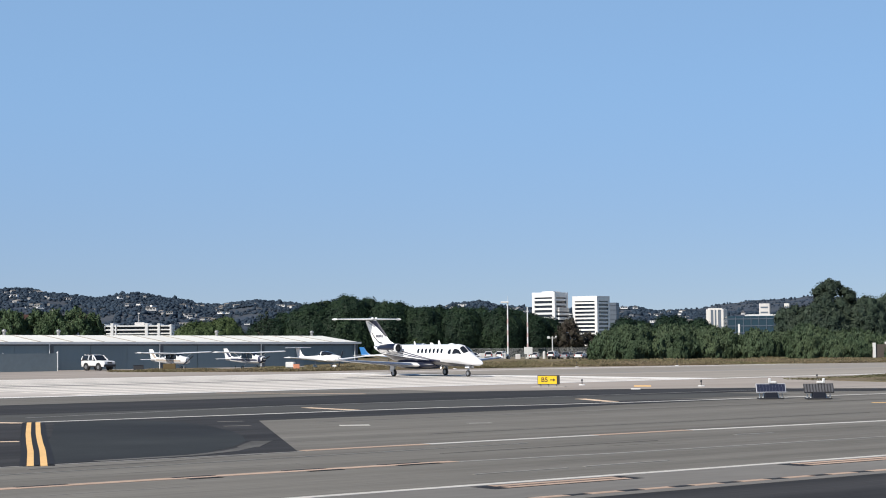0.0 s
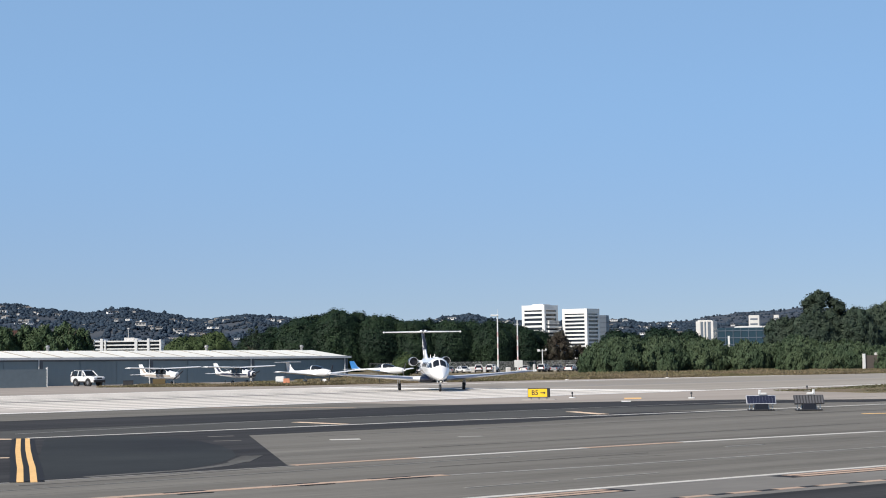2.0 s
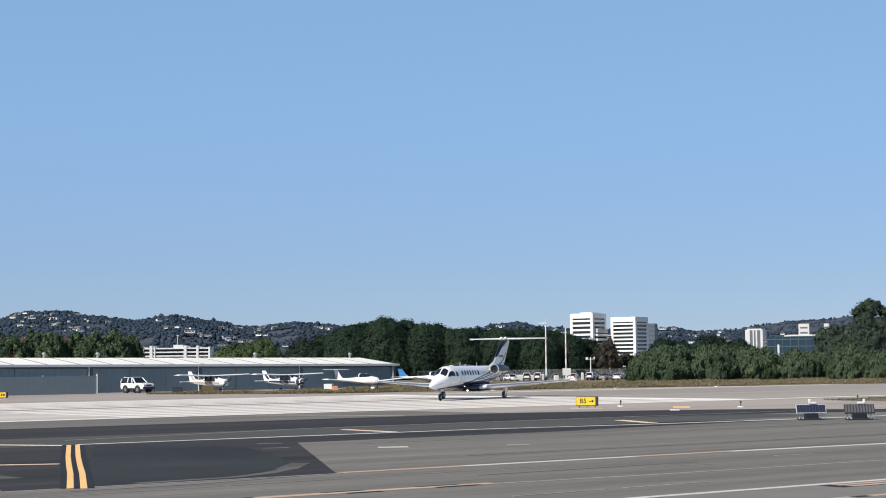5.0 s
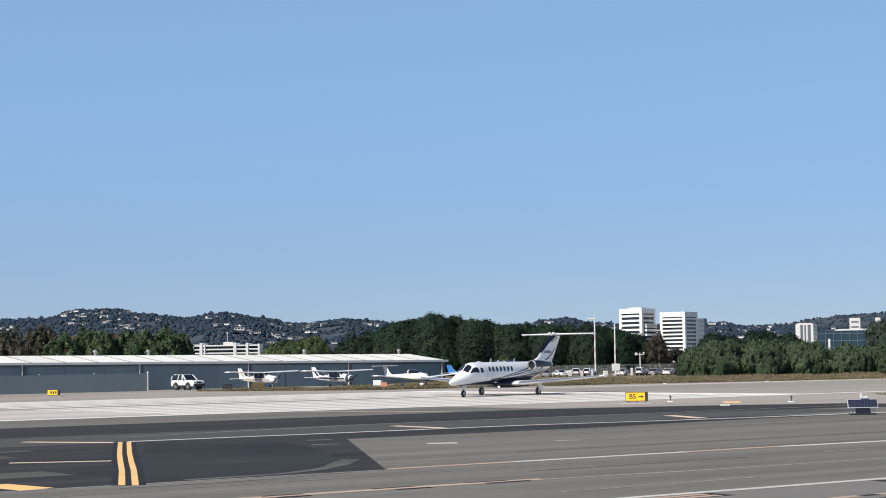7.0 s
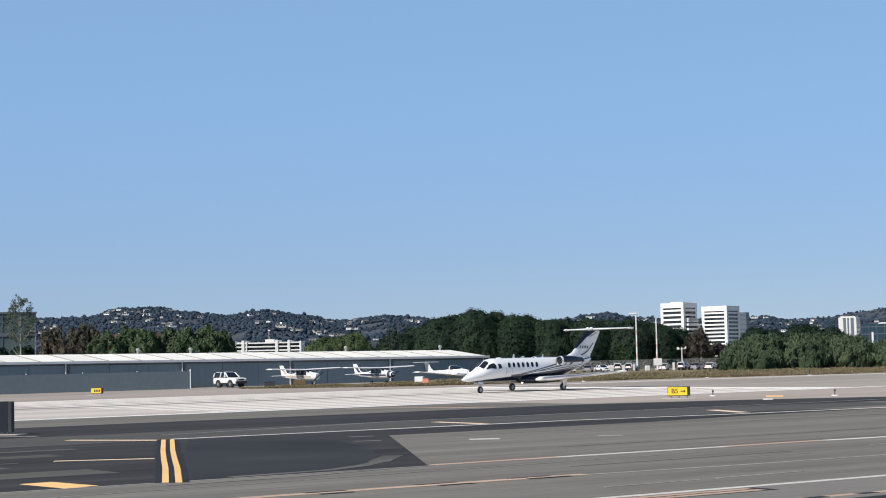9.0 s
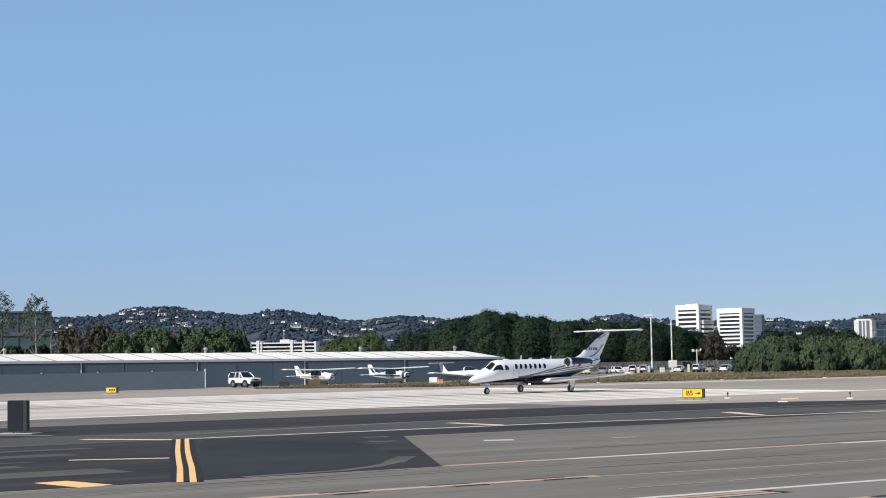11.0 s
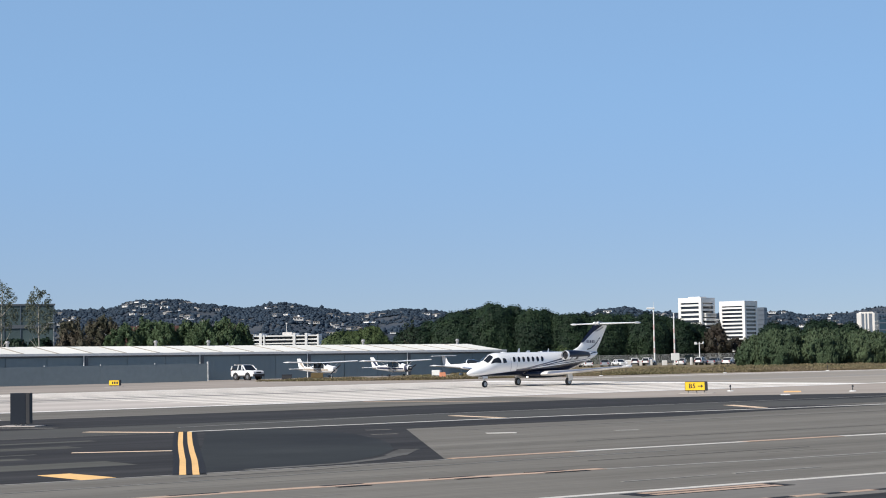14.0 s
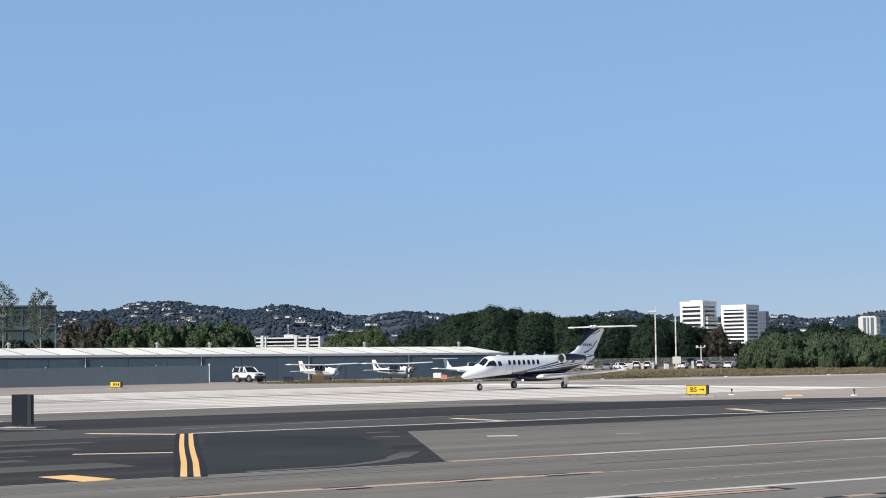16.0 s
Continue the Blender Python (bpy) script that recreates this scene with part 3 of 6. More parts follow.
def build_jet():
    jet = thing("business_jet", pose(82.02, 109.14, 0, 0, 0, -91.8), "white twin-engine business jet with navy belly taxiing on the runway", "airplane")
    bm = bmesh.new()
    xs = [8.22, 8.18, 8.12, 8.02, 7.9, 7.7, 7.5, 7.3, 7.1, 6.92, 6.75, 6.58, 6.4, 6.22, 6.05, 5.88, 5.7, 5.5, 5.3, 4.9, 4.5, 3.5, 2.5, 1.5, 0.7, 0.0, -0.6, -1.2, -1.75, -2.3, -2.85, -3.4, -3.95, -4.5, -4.95, -5.4, -5.7, -6.0, -6.15, -6.25]
    xs = [x - 0.3 * max(0.0, min(1.0, x - 4.5)) for x in xs]
    loft(bm, [[skin(x, 360 * k / 40) for k in range(40)] for x in xs])
    body = part("fuselage", bm, JET, jet, "glossy white fuselage with navy belly and grey swoosh lines", 40)
    # belly fairing between the wings
    bm = bmesh.new()
    rings = []
    for x, w, zt, zb in ((2.5, 0.3, 0.95, 0.74), (2.1, 0.72, 1.05, 0.62), (1.4, 1.0, 1.1, 0.56), (0.0, 1.1, 1.1, 0.54), (-1.4, 1.0, 1.1, 0.58), (-2.2, 0.7, 1.1, 0.72), (-2.7, 0.3, 1.1, 0.95)):
        zc, hh = (zt + zb) / 2, (zt - zb) / 2
        rings.append([(x, w * math.copysign(abs(math.cos(a)) ** 0.6, math.cos(a)), zc + hh * math.copysign(abs(math.sin(a)) ** 0.7, math.sin(a))) for a in [2 * math.pi * k / 24 for k in range(24)]])
    loft(bm, rings)
    part("belly_fairing", bm, JET_NAVY, jet, "navy belly fairing", 40)
    # cabin windows, doors and flight deck glass
    for s in (0, 1):
        for i in range(7):
            x = 3.86 - 0.5 * i
            bm = bmesh.new()
            d0, d1 = (10, 38) if not s else (142, 170)
            patch(bm, x - 0.13, x + 0.13, d0, d1, 0.012, 2.8, lean=0.05 if s else -0.05)
            part("cabin_window", bm, WINDOW, body, "dark oval cabin window", 30)
        for corners, nm, label in (
                (((5.04, 1.66), (5.00, 2.02), (4.74, 2.00), (4.66, 1.70)), "side_window", "dark flight deck side window"),
                (((6.16, 1.62), (5.74, 1.98), (5.27, 2.06), (5.20, 1.64)), "side_window", "large dark flight deck side window")):
            bm = bmesh.new()
            pane(bm, [height_deg(x, z, not s) for x, z in corners])
            part(nm, bm, WINDOW, body, label, 30)
        bm = bmesh.new()
        pane(bm, [(x, d if not s else 180 - d) for x, d in ((6.28, 42), (6.32, 86.5), (5.66, 86.5), (5.70, 52))])
        part("windscreen", bm, WINDOW, body, "dark curved windscreen pane", 30)
    # door seam on the left side
    for xd in (4.22, 3.62):
        bm = bmesh.new()
        patch(bm, xd - 0.012, xd + 0.012, -38, 50, 0.006, 6, n=24)
        part("door_seam", bm, JET_GREY, body, "thin grey cabin door seam")
    # wings with flaps, boots and tips
    for s in (1, -1):
        bm = bmesh.new()
        secs = [((1.55, s * 0.5, 0.80), (-1.75, s * 0.5, 0.80), (0, 0, 1)), ((1.25, s * 1.5, 0.84), (-1.62, s * 1.5, 0.84), (0, 0, 1)),
                ((0.78, s * 4.6, 1.06), (-1.08, s * 4.6, 1.06), (0, 0, 1)), ((0.36, s * 7.55, 1.30), (-0.58, s * 7.55, 1.30), (0, 0, 1)), ((0.16, s * 7.8, 1.33), (-0.50, s * 7.8, 1.33), (0, 0, 1))]
        foil(bm, secs, 0.13)
        wing = part("wing", bm, JET_WHITE, jet, "white low wing with polished leading edge", 40)
        bm = bmesh.new()
        rings = []
        for le, te, up in secs[1:4]:
            le, te = Vector(le), Vector(te)
            ch = te - le
            h = 0.078 * ch.length
            rings.append([le + ch * 0.10 + Vector((0, 0, h * 0.78)), le + ch * 0.03 + Vector((0, 0, h * 0.5)), le + Vector((0.025, 0, 0)), le + ch * 0.03 - Vector((0, 0, h * 0.4)), le + ch * 0.10 - Vector((0, 0, h * 0.5))])
        loft(bm, rings)
        part("leading_edge", bm, CHROME, wing, "polished metal leading edge", 50)
        for y0, y1, nm in ((1.6, 4.5, "flap"), (4.6, 7.1, "aileron")):
            bm = bmesh.new()
            k0, k1 = (y0 - 1.5) / 6.25, (y1 - 1.5) / 6.25
            te0, te1 = -1.62 + 1.0 * k0, -1.62 + 1.0 * k1
            z0, z1 = 0.84 + 0.46 * k0, 0.84 + 0.46 * k1
            loft(bm, [[(te0 + 0.55, s * y0, z0 + 0.085), (te0 + 0.02, s * y0, z0 + 0.028), (te0 - 0.05, s * y0, z0 - 0.01), (te0 + 0.5, s * y0, z0 - 0.06)],
                      [(te1 + 0.42, s * y1, z1 + 0.07), (te1 + 0.02, s * y1, z1 + 0.022), (te1 - 0.05, s * y1, z1 - 0.01), (te1 + 0.4, s * y1, z1 - 0.05)]])
            part(nm, bm, JET_GREY if nm == "flap" else JET_WHITE, wing)
        bm = bmesh.new()
        ball(bm, (-0.05, s * 7.83, 1.33), 0.12, 2, (3.0, 0.9, 0.8))
        part("wing_tip", bm, JET_WHITE, wing, "rounded white tip fairing", 40)
        # main gear
        gear = bmesh.new()
        rod(gear, (0.12, s * 2.40, 0.88), (0.0, s * 2.40, 0.30), 0.06, 0.05)
        rod(gear, (0.30, s * 2.40, 0.86), (0.04, s * 2.40, 0.46), 0.03)
        box(gear, 0.10, 0.16, 0.12, (0, s * 2.40, 0.29))
        leg = part("main_gear", gear, METAL, jet, "white and metal main landing gear leg", 40)
        bm = bmesh.new()
        box(bm, 0.50, 0.03, 0.52, (-0.08, s * 2.53, 0.62), pose(0, 0, 0, 0, 12, 0), 0.02)
        part("gear_door", bm, JET_WHITE, leg, "white gear door")
    # tail fin, dark leading strip and rudder
    bm = bmesh.new()
    foil(bm, [((-2.9, 0, 2.28), (-6.15, 0, 2.20), (0, 1, 0)), ((-4.05, 0, 2.72), (-6.32, 0, 2.72), (0, 1, 0)), ((-5.98, 0, 4.33), (-7.42, 0, 4.33), (0, 1, 0))], 0.085)
    fin = part("tail_fin", bm, JET_WHITE, jet, "white swept tail fin with navy leading strip", 40)
    bm = bmesh.new()
    rings = []
    for x, z, c in ((-4.42, 3.05, 0.10), (-5.28, 3.78, 0.36), (-5.93, 4.31, 0.9)):
        rings.append([(x + 0.04, 0, z), (x - 0.12, 0.085, z), (x - c, 0.125, z), (x - c, -0.125, z), (x - 0.12, -0.085, z)])
    loft(bm, rings)
    part("leading_strip", bm, JET_NAVY, fin, "navy painted leading strip", 50)
    bm = bmesh.new()
    loft(bm, [[(-5.55, 0.075, 2.62), (-6.33, 0.02, 2.62), (-6.33, -0.02, 2.62), (-5.55, -0.075, 2.62)], [(-6.74, 0.062, 4.28), (-7.47, 0.02, 4.28), (-7.47, -0.02, 4.28), (-6.74, -0.062, 4.28)]])
    part("rudder", bm, JET_WHITE, fin, "white rudder")
    for s in (1, -1):
        for i, (z, h) in enumerate(((3.10, 0.20),)):
            for k in range(5):
                bm = bmesh.new()
                box(bm, 0.10, 0.02, h, (-4.98 - 0.20 * k, s * 0.112, z), bevel=0.004)
                part("marking_bar", bm, BAR, fin, "dark unreadable registration bar")
        bm = bmesh.new()
        for k in range(9):
            t0 = k / 9
            x, z = -5.05 - 1.55 * t0, 2.55 + 0.95 * t0 ** 1.8
            box(bm, 0.19, 0.02, 0.055, (x, s * (0.128 - 0.045 * t0), z), pose(0, 0, 0, 0, 20 + 28 * t0, 0))
        part("sweep_line", bm, JET_NAVY, fin, "thin navy sweep line")
        bm = bmesh.new()
        for k in range(7):
            t0 = k / 7
            box(bm, 0.17, 0.02, 0.09, (-6.10 - 0.9 * t0, s * (0.088 - 0.03 * t0), 3.9 + 0.30 * t0 ** 1.5), pose(0, 0, 0, 0, 18, 0))
        part("sweep_line", bm, JET_GREY, fin, "grey sweep line")
    # tailplane
    bm = bmesh.new()
    foil(bm, [((-6.95, -3.0, 4.430), (-7.80, -3.0, 4.430), (0, 0, 1)), ((-6.20, 0, 4.410), (-7.85, 0, 4.410), (0, 0, 1)), ((-6.95, 3.0, 4.430), (-7.80, 3.0, 4.430), (0, 0, 1))], 0.10)
    tail = part("tailplane", bm, JET_WHITE, jet, "white tailplane on top of the fin", 40)
    for s in (1, -1):
        bm = bmesh.new()
        ball(bm, (-7.28, s * 3.02, 4.430), 0.09, 2, (4.8, 0.9, 0.9))
        part("tip_fairing", bm, JET_WHITE, tail, "white tip fairing", 40)
        bm = bmesh.new()
        loft(bm, [[(-7.44, s * 0.18, 4.465), (-7.92, s * 0.18, 4.430), (-7.92, s * 0.18, 4.400), (-7.44, s * 0.18, 4.370)], [(-7.47, s * 2.85, 4.465), (-7.83, s * 2.85, 4.440), (-7.83, s * 2.85, 4.410), (-7.47, s * 2.85, 4.390)]])
        part("elevator", bm, JET_GREY, tail, "pale grey elevator")
        bm = bmesh.new()
        ball(bm, (-6.24, s * 0.17, 4.470), 0.11, 2, (1.6, 1, 1))
        part("light_pod", bm, JET_WHITE, tail, "small white light pod", 40)
    bm = bmesh.new()
    ball(bm, (-6.62, 0, 4.510), 0.10, 2, (4.0, 1, 1))
    part("bullet_fairing", bm, JET_NAVY, tail, "navy bullet fairing", 40)
    # engines
    for s in (1, -1):
        cy, cz, rs = s * 1.22, 2.14, 0.64
        bm = bmesh.new()
        prof = ((-1.86, 0.40), (-1.82, 0.46), (-1.98, 0.505), (-2.3, 0.535), (-2.9, 0.54), (-3.5, 0.49), (-4.1, 0.40), (-4.45, 0.33))
        loft(bm, [[(x, cy + rs * r * math.cos(2 * math.pi * k / 24), cz + rs * r * math.sin(2 * math.pi * k / 24)) for k in range(24)] for x, r in prof[1:]], close=False)
        nac = part("engine_nacelle", bm, JET_NAVY, jet, "navy topped engine nacelle with bright intake lip", 40, pose(0.78, 0, 0.0))
        bm = bmesh.new()
        rings = []
        for x, r in ((-2.02, 0.516), (-1.90, 0.511), (-1.84, 0.498), (-1.845, 0.482), (-1.95, 0.470), (-2.25, 0.465)):
            rings.append([(x, cy + rs * r * math.cos(2 * math.pi * k / 28), cz + rs * r * math.sin(2 * math.pi * k / 28)) for k in range(28)])
        loft(bm, rings, close=False)
        part("intake_lip", bm, JET_WHITE, nac, "bright white intake lip", 40)
        bm = bmesh.new()
        rod(bm, (-2.3, cy, cz), (-1.98, cy, cz), rs * 0.462, rs * 0.462, 28)
        part("fan", bm, BLACK, nac, "dark fan face")
        bm = bmesh.new()
        rod(bm, (-1.99, cy, cz), (-1.86, cy, cz), 0.08, 0.012, 16)
        part("spinner", bm, JET_NAVY, nac, "dark fan spinner", 40)
        bm = bmesh.new()
        rod(bm, (-4.62, cy, cz), (-4.38, cy, cz), 0.155, 0.205, 20)
        part("exhaust", bm, METAL, nac, "dull metal exhaust", 40)
        bm = bmesh.new()
        rings = []
        for x, r in ((-2.0, 0.518), (-2.6, 0.546), (-3.4, 0.512), (-4.2, 0.392)):
            rings.append([(x, cy + rs * r * math.cos(a), cz + rs * r * math.sin(a)) for a in [radians(205 + 130 * k / 10) for k in range(11)]] + [(x, cy + rs * (r - 0.03) * math.cos(a), cz + rs * (r - 0.03) * math.sin(a)) for a in [radians(335 - 130 * k / 10) for k in range(11)]])
        loft(bm, rings)
        part("lower_cowl", bm, JET_WHITE, nac, "white lower cowl", 40)
        bm = bmesh.new()
        foil(bm, [((-2.4, s * 0.45, 2.06), (-4.1, s * 0.3, 2.06), (0, 0, 1)), ((-2.5, s * 1.0, 2.12), (-3.95, s * 1.0, 2.12), (0, 0, 1))], 0.16)
        part("engine_pylon", bm, JET_WHITE, nac, "white engine pylon", 40)
    # ventral strakes, antennas, lamps
    for x, h, w in ((2.5, 0.30, 0.22), (1.5, 0.14, 0.4), (-0.7, 0.26, 0.18)):
        bm = bmesh.new()
        loft(bm, [[(x + w, 0.02, 2.36), (x, 0.03, 2.36), (x - w * 0.4, 0, 2.36), (x, -0.03, 2.36)], [(x + w * 0.3, 0.01, 2.38 + h), (x - w * 0.1, 0.012, 2.38 + h), (x - w * 0.4, 0, 2.38 + h), (x - w * 0.1, -0.012, 2.38 + h)]])
        part("antenna", bm, JET_WHITE, body, "small white blade antenna")
    bm = bmesh.new()
    ball(bm, (4.1, 0, 2.39), 0.14, 2, (2.4, 1.1, 0.5))
    part("antenna", bm, JET_WHITE, body, "low white antenna dome", 40)
    bm = bmesh.new()
    ball(bm, (2.15, 0.42, 0.66), 0.07, 2, (0.7, 1, 0.9))
    part("landing_light", bm, LAMP, jet, "lit warm white landing light")
    # nose gear
    gear = bmesh.new()
    rod(gear, (6.22, 0, 0.95), (6.15, 0, 0.24), 0.05, 0.04)
    rod(gear, (6.6, 0, 0.9), (6.17, 0, 0.5), 0.025)
    box(gear, 0.12, 0.2, 0.05, (6.13, 0, 0.52))
    nose_leg = part("nose_gear", gear, METAL, jet, "metal nose landing gear leg", 40)
    for s in (1, -1):
        bm = bmesh.new()
        box(bm, 0.5, 0.02, 0.2, (6.3, s * 0.2, 0.74), pose(0, 0, 0, s * 14, 0, 0))
        part("gear_door", bm, JET_WHITE, nose_leg, "white nose gear door")
    bm = bmesh.new()
    rod(bm, (6.3, 0, 0.62), (6.24, 0, 0.62), 0.07, 0.05, 12)
    part("taxi_light", bm, CHROME, nose_leg, "small taxi light")
    # wheels
    wheels = []
    for x, y, r, w in ((0, 2.40, 0.28, 0.19), (0, -2.40, 0.28, 0.19), (6.15, 0, 0.24, 0.15)):
        bm = bmesh.new()
        prof = ((0.62, -0.5), (0.88, -0.5), (0.97, -0.36), (1.0, -0.12), (1.0, 0.12), (0.97, 0.36), (0.88, 0.5), (0.62, 0.5))
        rows = [[bm.verts.new((r * p * math.cos(2 * math.pi * k / 24), w * q, r * p * math.sin(2 * math.pi * k / 24))) for p, q in prof] for k in range(24)]
        for k in range(24):
            a, b = rows[k], rows[(k + 1) % 24]
            for i in range(len(prof)):
                j = (i + 1) % len(prof)
                bm.faces.new((a[i], a[j], b[j], b[i]))
        tyre = part("wheel", bm, TYRE, jet, "black tyre on a pale rim", 50, pose(x, y, r))
        bm = bmesh.new()
        rod(bm, (0, -w * 0.42, 0), (0, w * 0.42, 0), r * 0.64, r * 0.64, 20)
        for k in range(5):
            a = 2 * math.pi * k / 5
            rod(bm, (r * 0.4 * math.cos(a), -w * 0.46, r * 0.4 * math.sin(a)), (r * 0.4 * math.cos(a), w * 0.46, r * 0.4 * math.sin(a)), r * 0.09, None, 6)
        part("rim", bm, METAL, tyre, "dull metal rim", 40)
        wheels.append((tyre, x, y, r))
    jet.scale = (JET_SIZE,) * 3
    return jet, wheels


jet, jet_wheels = build_jet()
JET_WAY = (
    (0.0, 82.02, 109.14, -91.8), (0.5, 82.03, 107.99, -98.1), (1.0, 81.93, 106.98, -105.3), (1.5, 81.73, 106.24, -114.2), (2.0, 81.46, 105.66, -122.1),
    (2.5, 81.14, 105.16, -128.8), (3.0, 80.81, 104.72, -134.6), (3.5, 80.45, 104.37, -139.6), (4.0, 80.11, 104.11, -143.6), (5.2, 79.36, 103.84, -150.4),
    (6.5, 78.50, 103.74, -156.2), (7.0, 78.17, 103.73, -158.4), (7.5, 77.89, 103.76, -160.5), (8.0, 77.64, 103.84, -162.7), (8.5, 77.39, 103.95, -164.8),
    (9.0, 77.12, 104.06, -166.7), (9.5, 76.88, 104.14, -167.5), (10.6, 76.66, 104.20, -167.6), (12.0, 76.50, 104.22, -167.5), (12.5, 76.42, 104.21, -167.3), (13.0, 76.31, 104.20, -167.3),
    (13.5, 76.20, 104.18, -167.1), (14.0, 76.13, 104.16, -167.0), (14.5, 76.09, 104.15, -166.9), (15.0, 76.02, 104.13, -166.9), (15.5, 75.87, 104.10, -167.3),
    (16.0, 75.55, 104.05, -167.5))


def motions():
    walk(jet, [(t, pose(x, y, 0, 0, 0, h)) for t, x, y, h in JET_WAY])
    # the wheels roll by the way that each one covers
    for wheel, wx, wy, r in jet_wheels:
        rows, turned, last = [], 0.0, None
        for (ta, xa, ya, ha), (tb, xb, yb, hb) in zip(JET_WAY, JET_WAY[1:]):
            steps = max(1, round((tb - ta) / 0.1))
            for k in range(steps + (tb >= 16.0)):
                u = k / steps
                h = radians(ha + (hb - ha) * u)
                p = Vector((xa + (xb - xa) * u + JET_SIZE * (math.cos(h) * wx - math.sin(h) * wy), ya + (yb - ya) * u + JET_SIZE * (math.sin(h) * wx + math.cos(h) * wy)))
                if last is not None:
                    steer = h if wx == 0 else math.atan2((p - last).y, (p - last).x)
                    turned += math.degrees((p - last).dot(Vector((math.cos(steer), math.sin(steer)))) / (r * JET_SIZE))
                last = p
                rows.append((ta + (tb - ta) * u, pose(wx, wy, r, 0, turned, 0)))
        walk(wheel, rows)


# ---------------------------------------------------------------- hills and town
# blue distance haze is mixed into both foliage colours of the hills
HILL_LEAF = mat("hazed_chaparral", (0.0265, 0.0396, 0.0605), 0.9, vary=0.3, scale=0.05, fine=0.2, second=(0.0599, 0.0648, 0.0685), amount=0.3, big=0.012)
HILL_TREE = leaf_mat("hazed_hill_trees", (0.0242, 0.0391, 0.0590), (0.0323, 0.0476, 0.0666), 0.5, 0.28)
HOUSE_WALL = mat("far_stucco", (0.5890, 0.5795, 0.5605), 0.8, vary=0.05, obj=0.55)
HOUSE_ROOF = mat("far_roof", (0.22, 0.20, 0.18), 0.8, vary=0.05, obj=0.5)

# skyline of the hills: share of the way across (right over ahead) and rise over the eye (up over ahead)
RIDGE = ((-0.42, 0.020), (-0.30, 0.028), (-0.223, 0.0298), (-0.194, 0.0300), (-0.177, 0.0344), (-0.152, 0.0346), (-0.139, 0.0318), (-0.113, 0.0294), (-0.093, 0.0319), (-0.074, 0.0287),
         (-0.051, 0.0250), (-0.022, 0.0268), (0.010, 0.0240), (0.050, 0.0205), (0.075, 0.0215), (0.094, 0.0247), (0.104, 0.0251), (0.117, 0.0226), (0.150, 0.0205), (0.192, 0.0215), (0.21, 0.0190), (0.26, 0.018), (0.36, 0.016), (0.5, 0.012))
RIDGE_FAR = ((0.12, 0.010), (0.16, 0.0190), (0.186, 0.0202), (0.213, 0.0200), (0.229, 0.0207), (0.2495, 0.0237), (0.266, 0.0256), (0.2865, 0.0262), (0.297, 0.0278), (0.32, 0.0270), (0.343, 0.0240), (0.42, 0.018), (0.55, 0.01))


def along(table, u):
    if u <= table[0][0]:
        return table[0][1]
    for (a, b), (c, d) in zip(table, table[1:]):
        if a <= u <= c:
            k = (u - a) / (c - a)
            k = k * k * (3 - 2 * k)
            return b + (d - b) * k
    return table[-1][1]


def hill_height(table, crest, u, a):
    """Height of a hillside at u across and a ahead: it climbs from the plain to the crest and falls behind it."""
    top = EYE[2] + along(table, u) * crest - 4.5
    k = (a - crest * 0.62) / (crest * 0.38)
    if k <= 0:
        return -0.5
    s = k ** 0.75 if k <= 1 else max(0.0, 1 - (k - 1) * 1.5)
    n = noise.fractal((u * 26, a * 0.006, 1.7), 0.9, 2.0, 4) * 9 * min(1, 4 * k) * max(0.0, 1 - k) ** 0.5
    return max(-0.5, top * s + n)


def hill(name, table, crest, u0, u1, nu, na, label):
    v, f = [], []
    for j in range(na):
        a = crest * (0.60 + 0.68 * j / (na - 1))
        for i in range(nu):
            u = u0 + (u1 - u0) * i / (nu - 1)
            v.append(spot(u * a, a, hill_height(table, crest, u, a)))
    for j in range(na - 1):
        for i in range(nu - 1):
            n = j * nu + i
            f.append((n, n + 1, n + nu + 1, n + nu))
    me = bpy.data.meshes.new(name)
    me.from_pydata(v, [], f)
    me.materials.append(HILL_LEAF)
    for p in me.polygons:
        p.use_smooth = True
    return tagged(new(name, me), label, "hill", kind="structure")


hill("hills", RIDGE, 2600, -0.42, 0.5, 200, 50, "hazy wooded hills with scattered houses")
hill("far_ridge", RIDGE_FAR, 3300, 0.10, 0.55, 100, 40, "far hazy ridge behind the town")



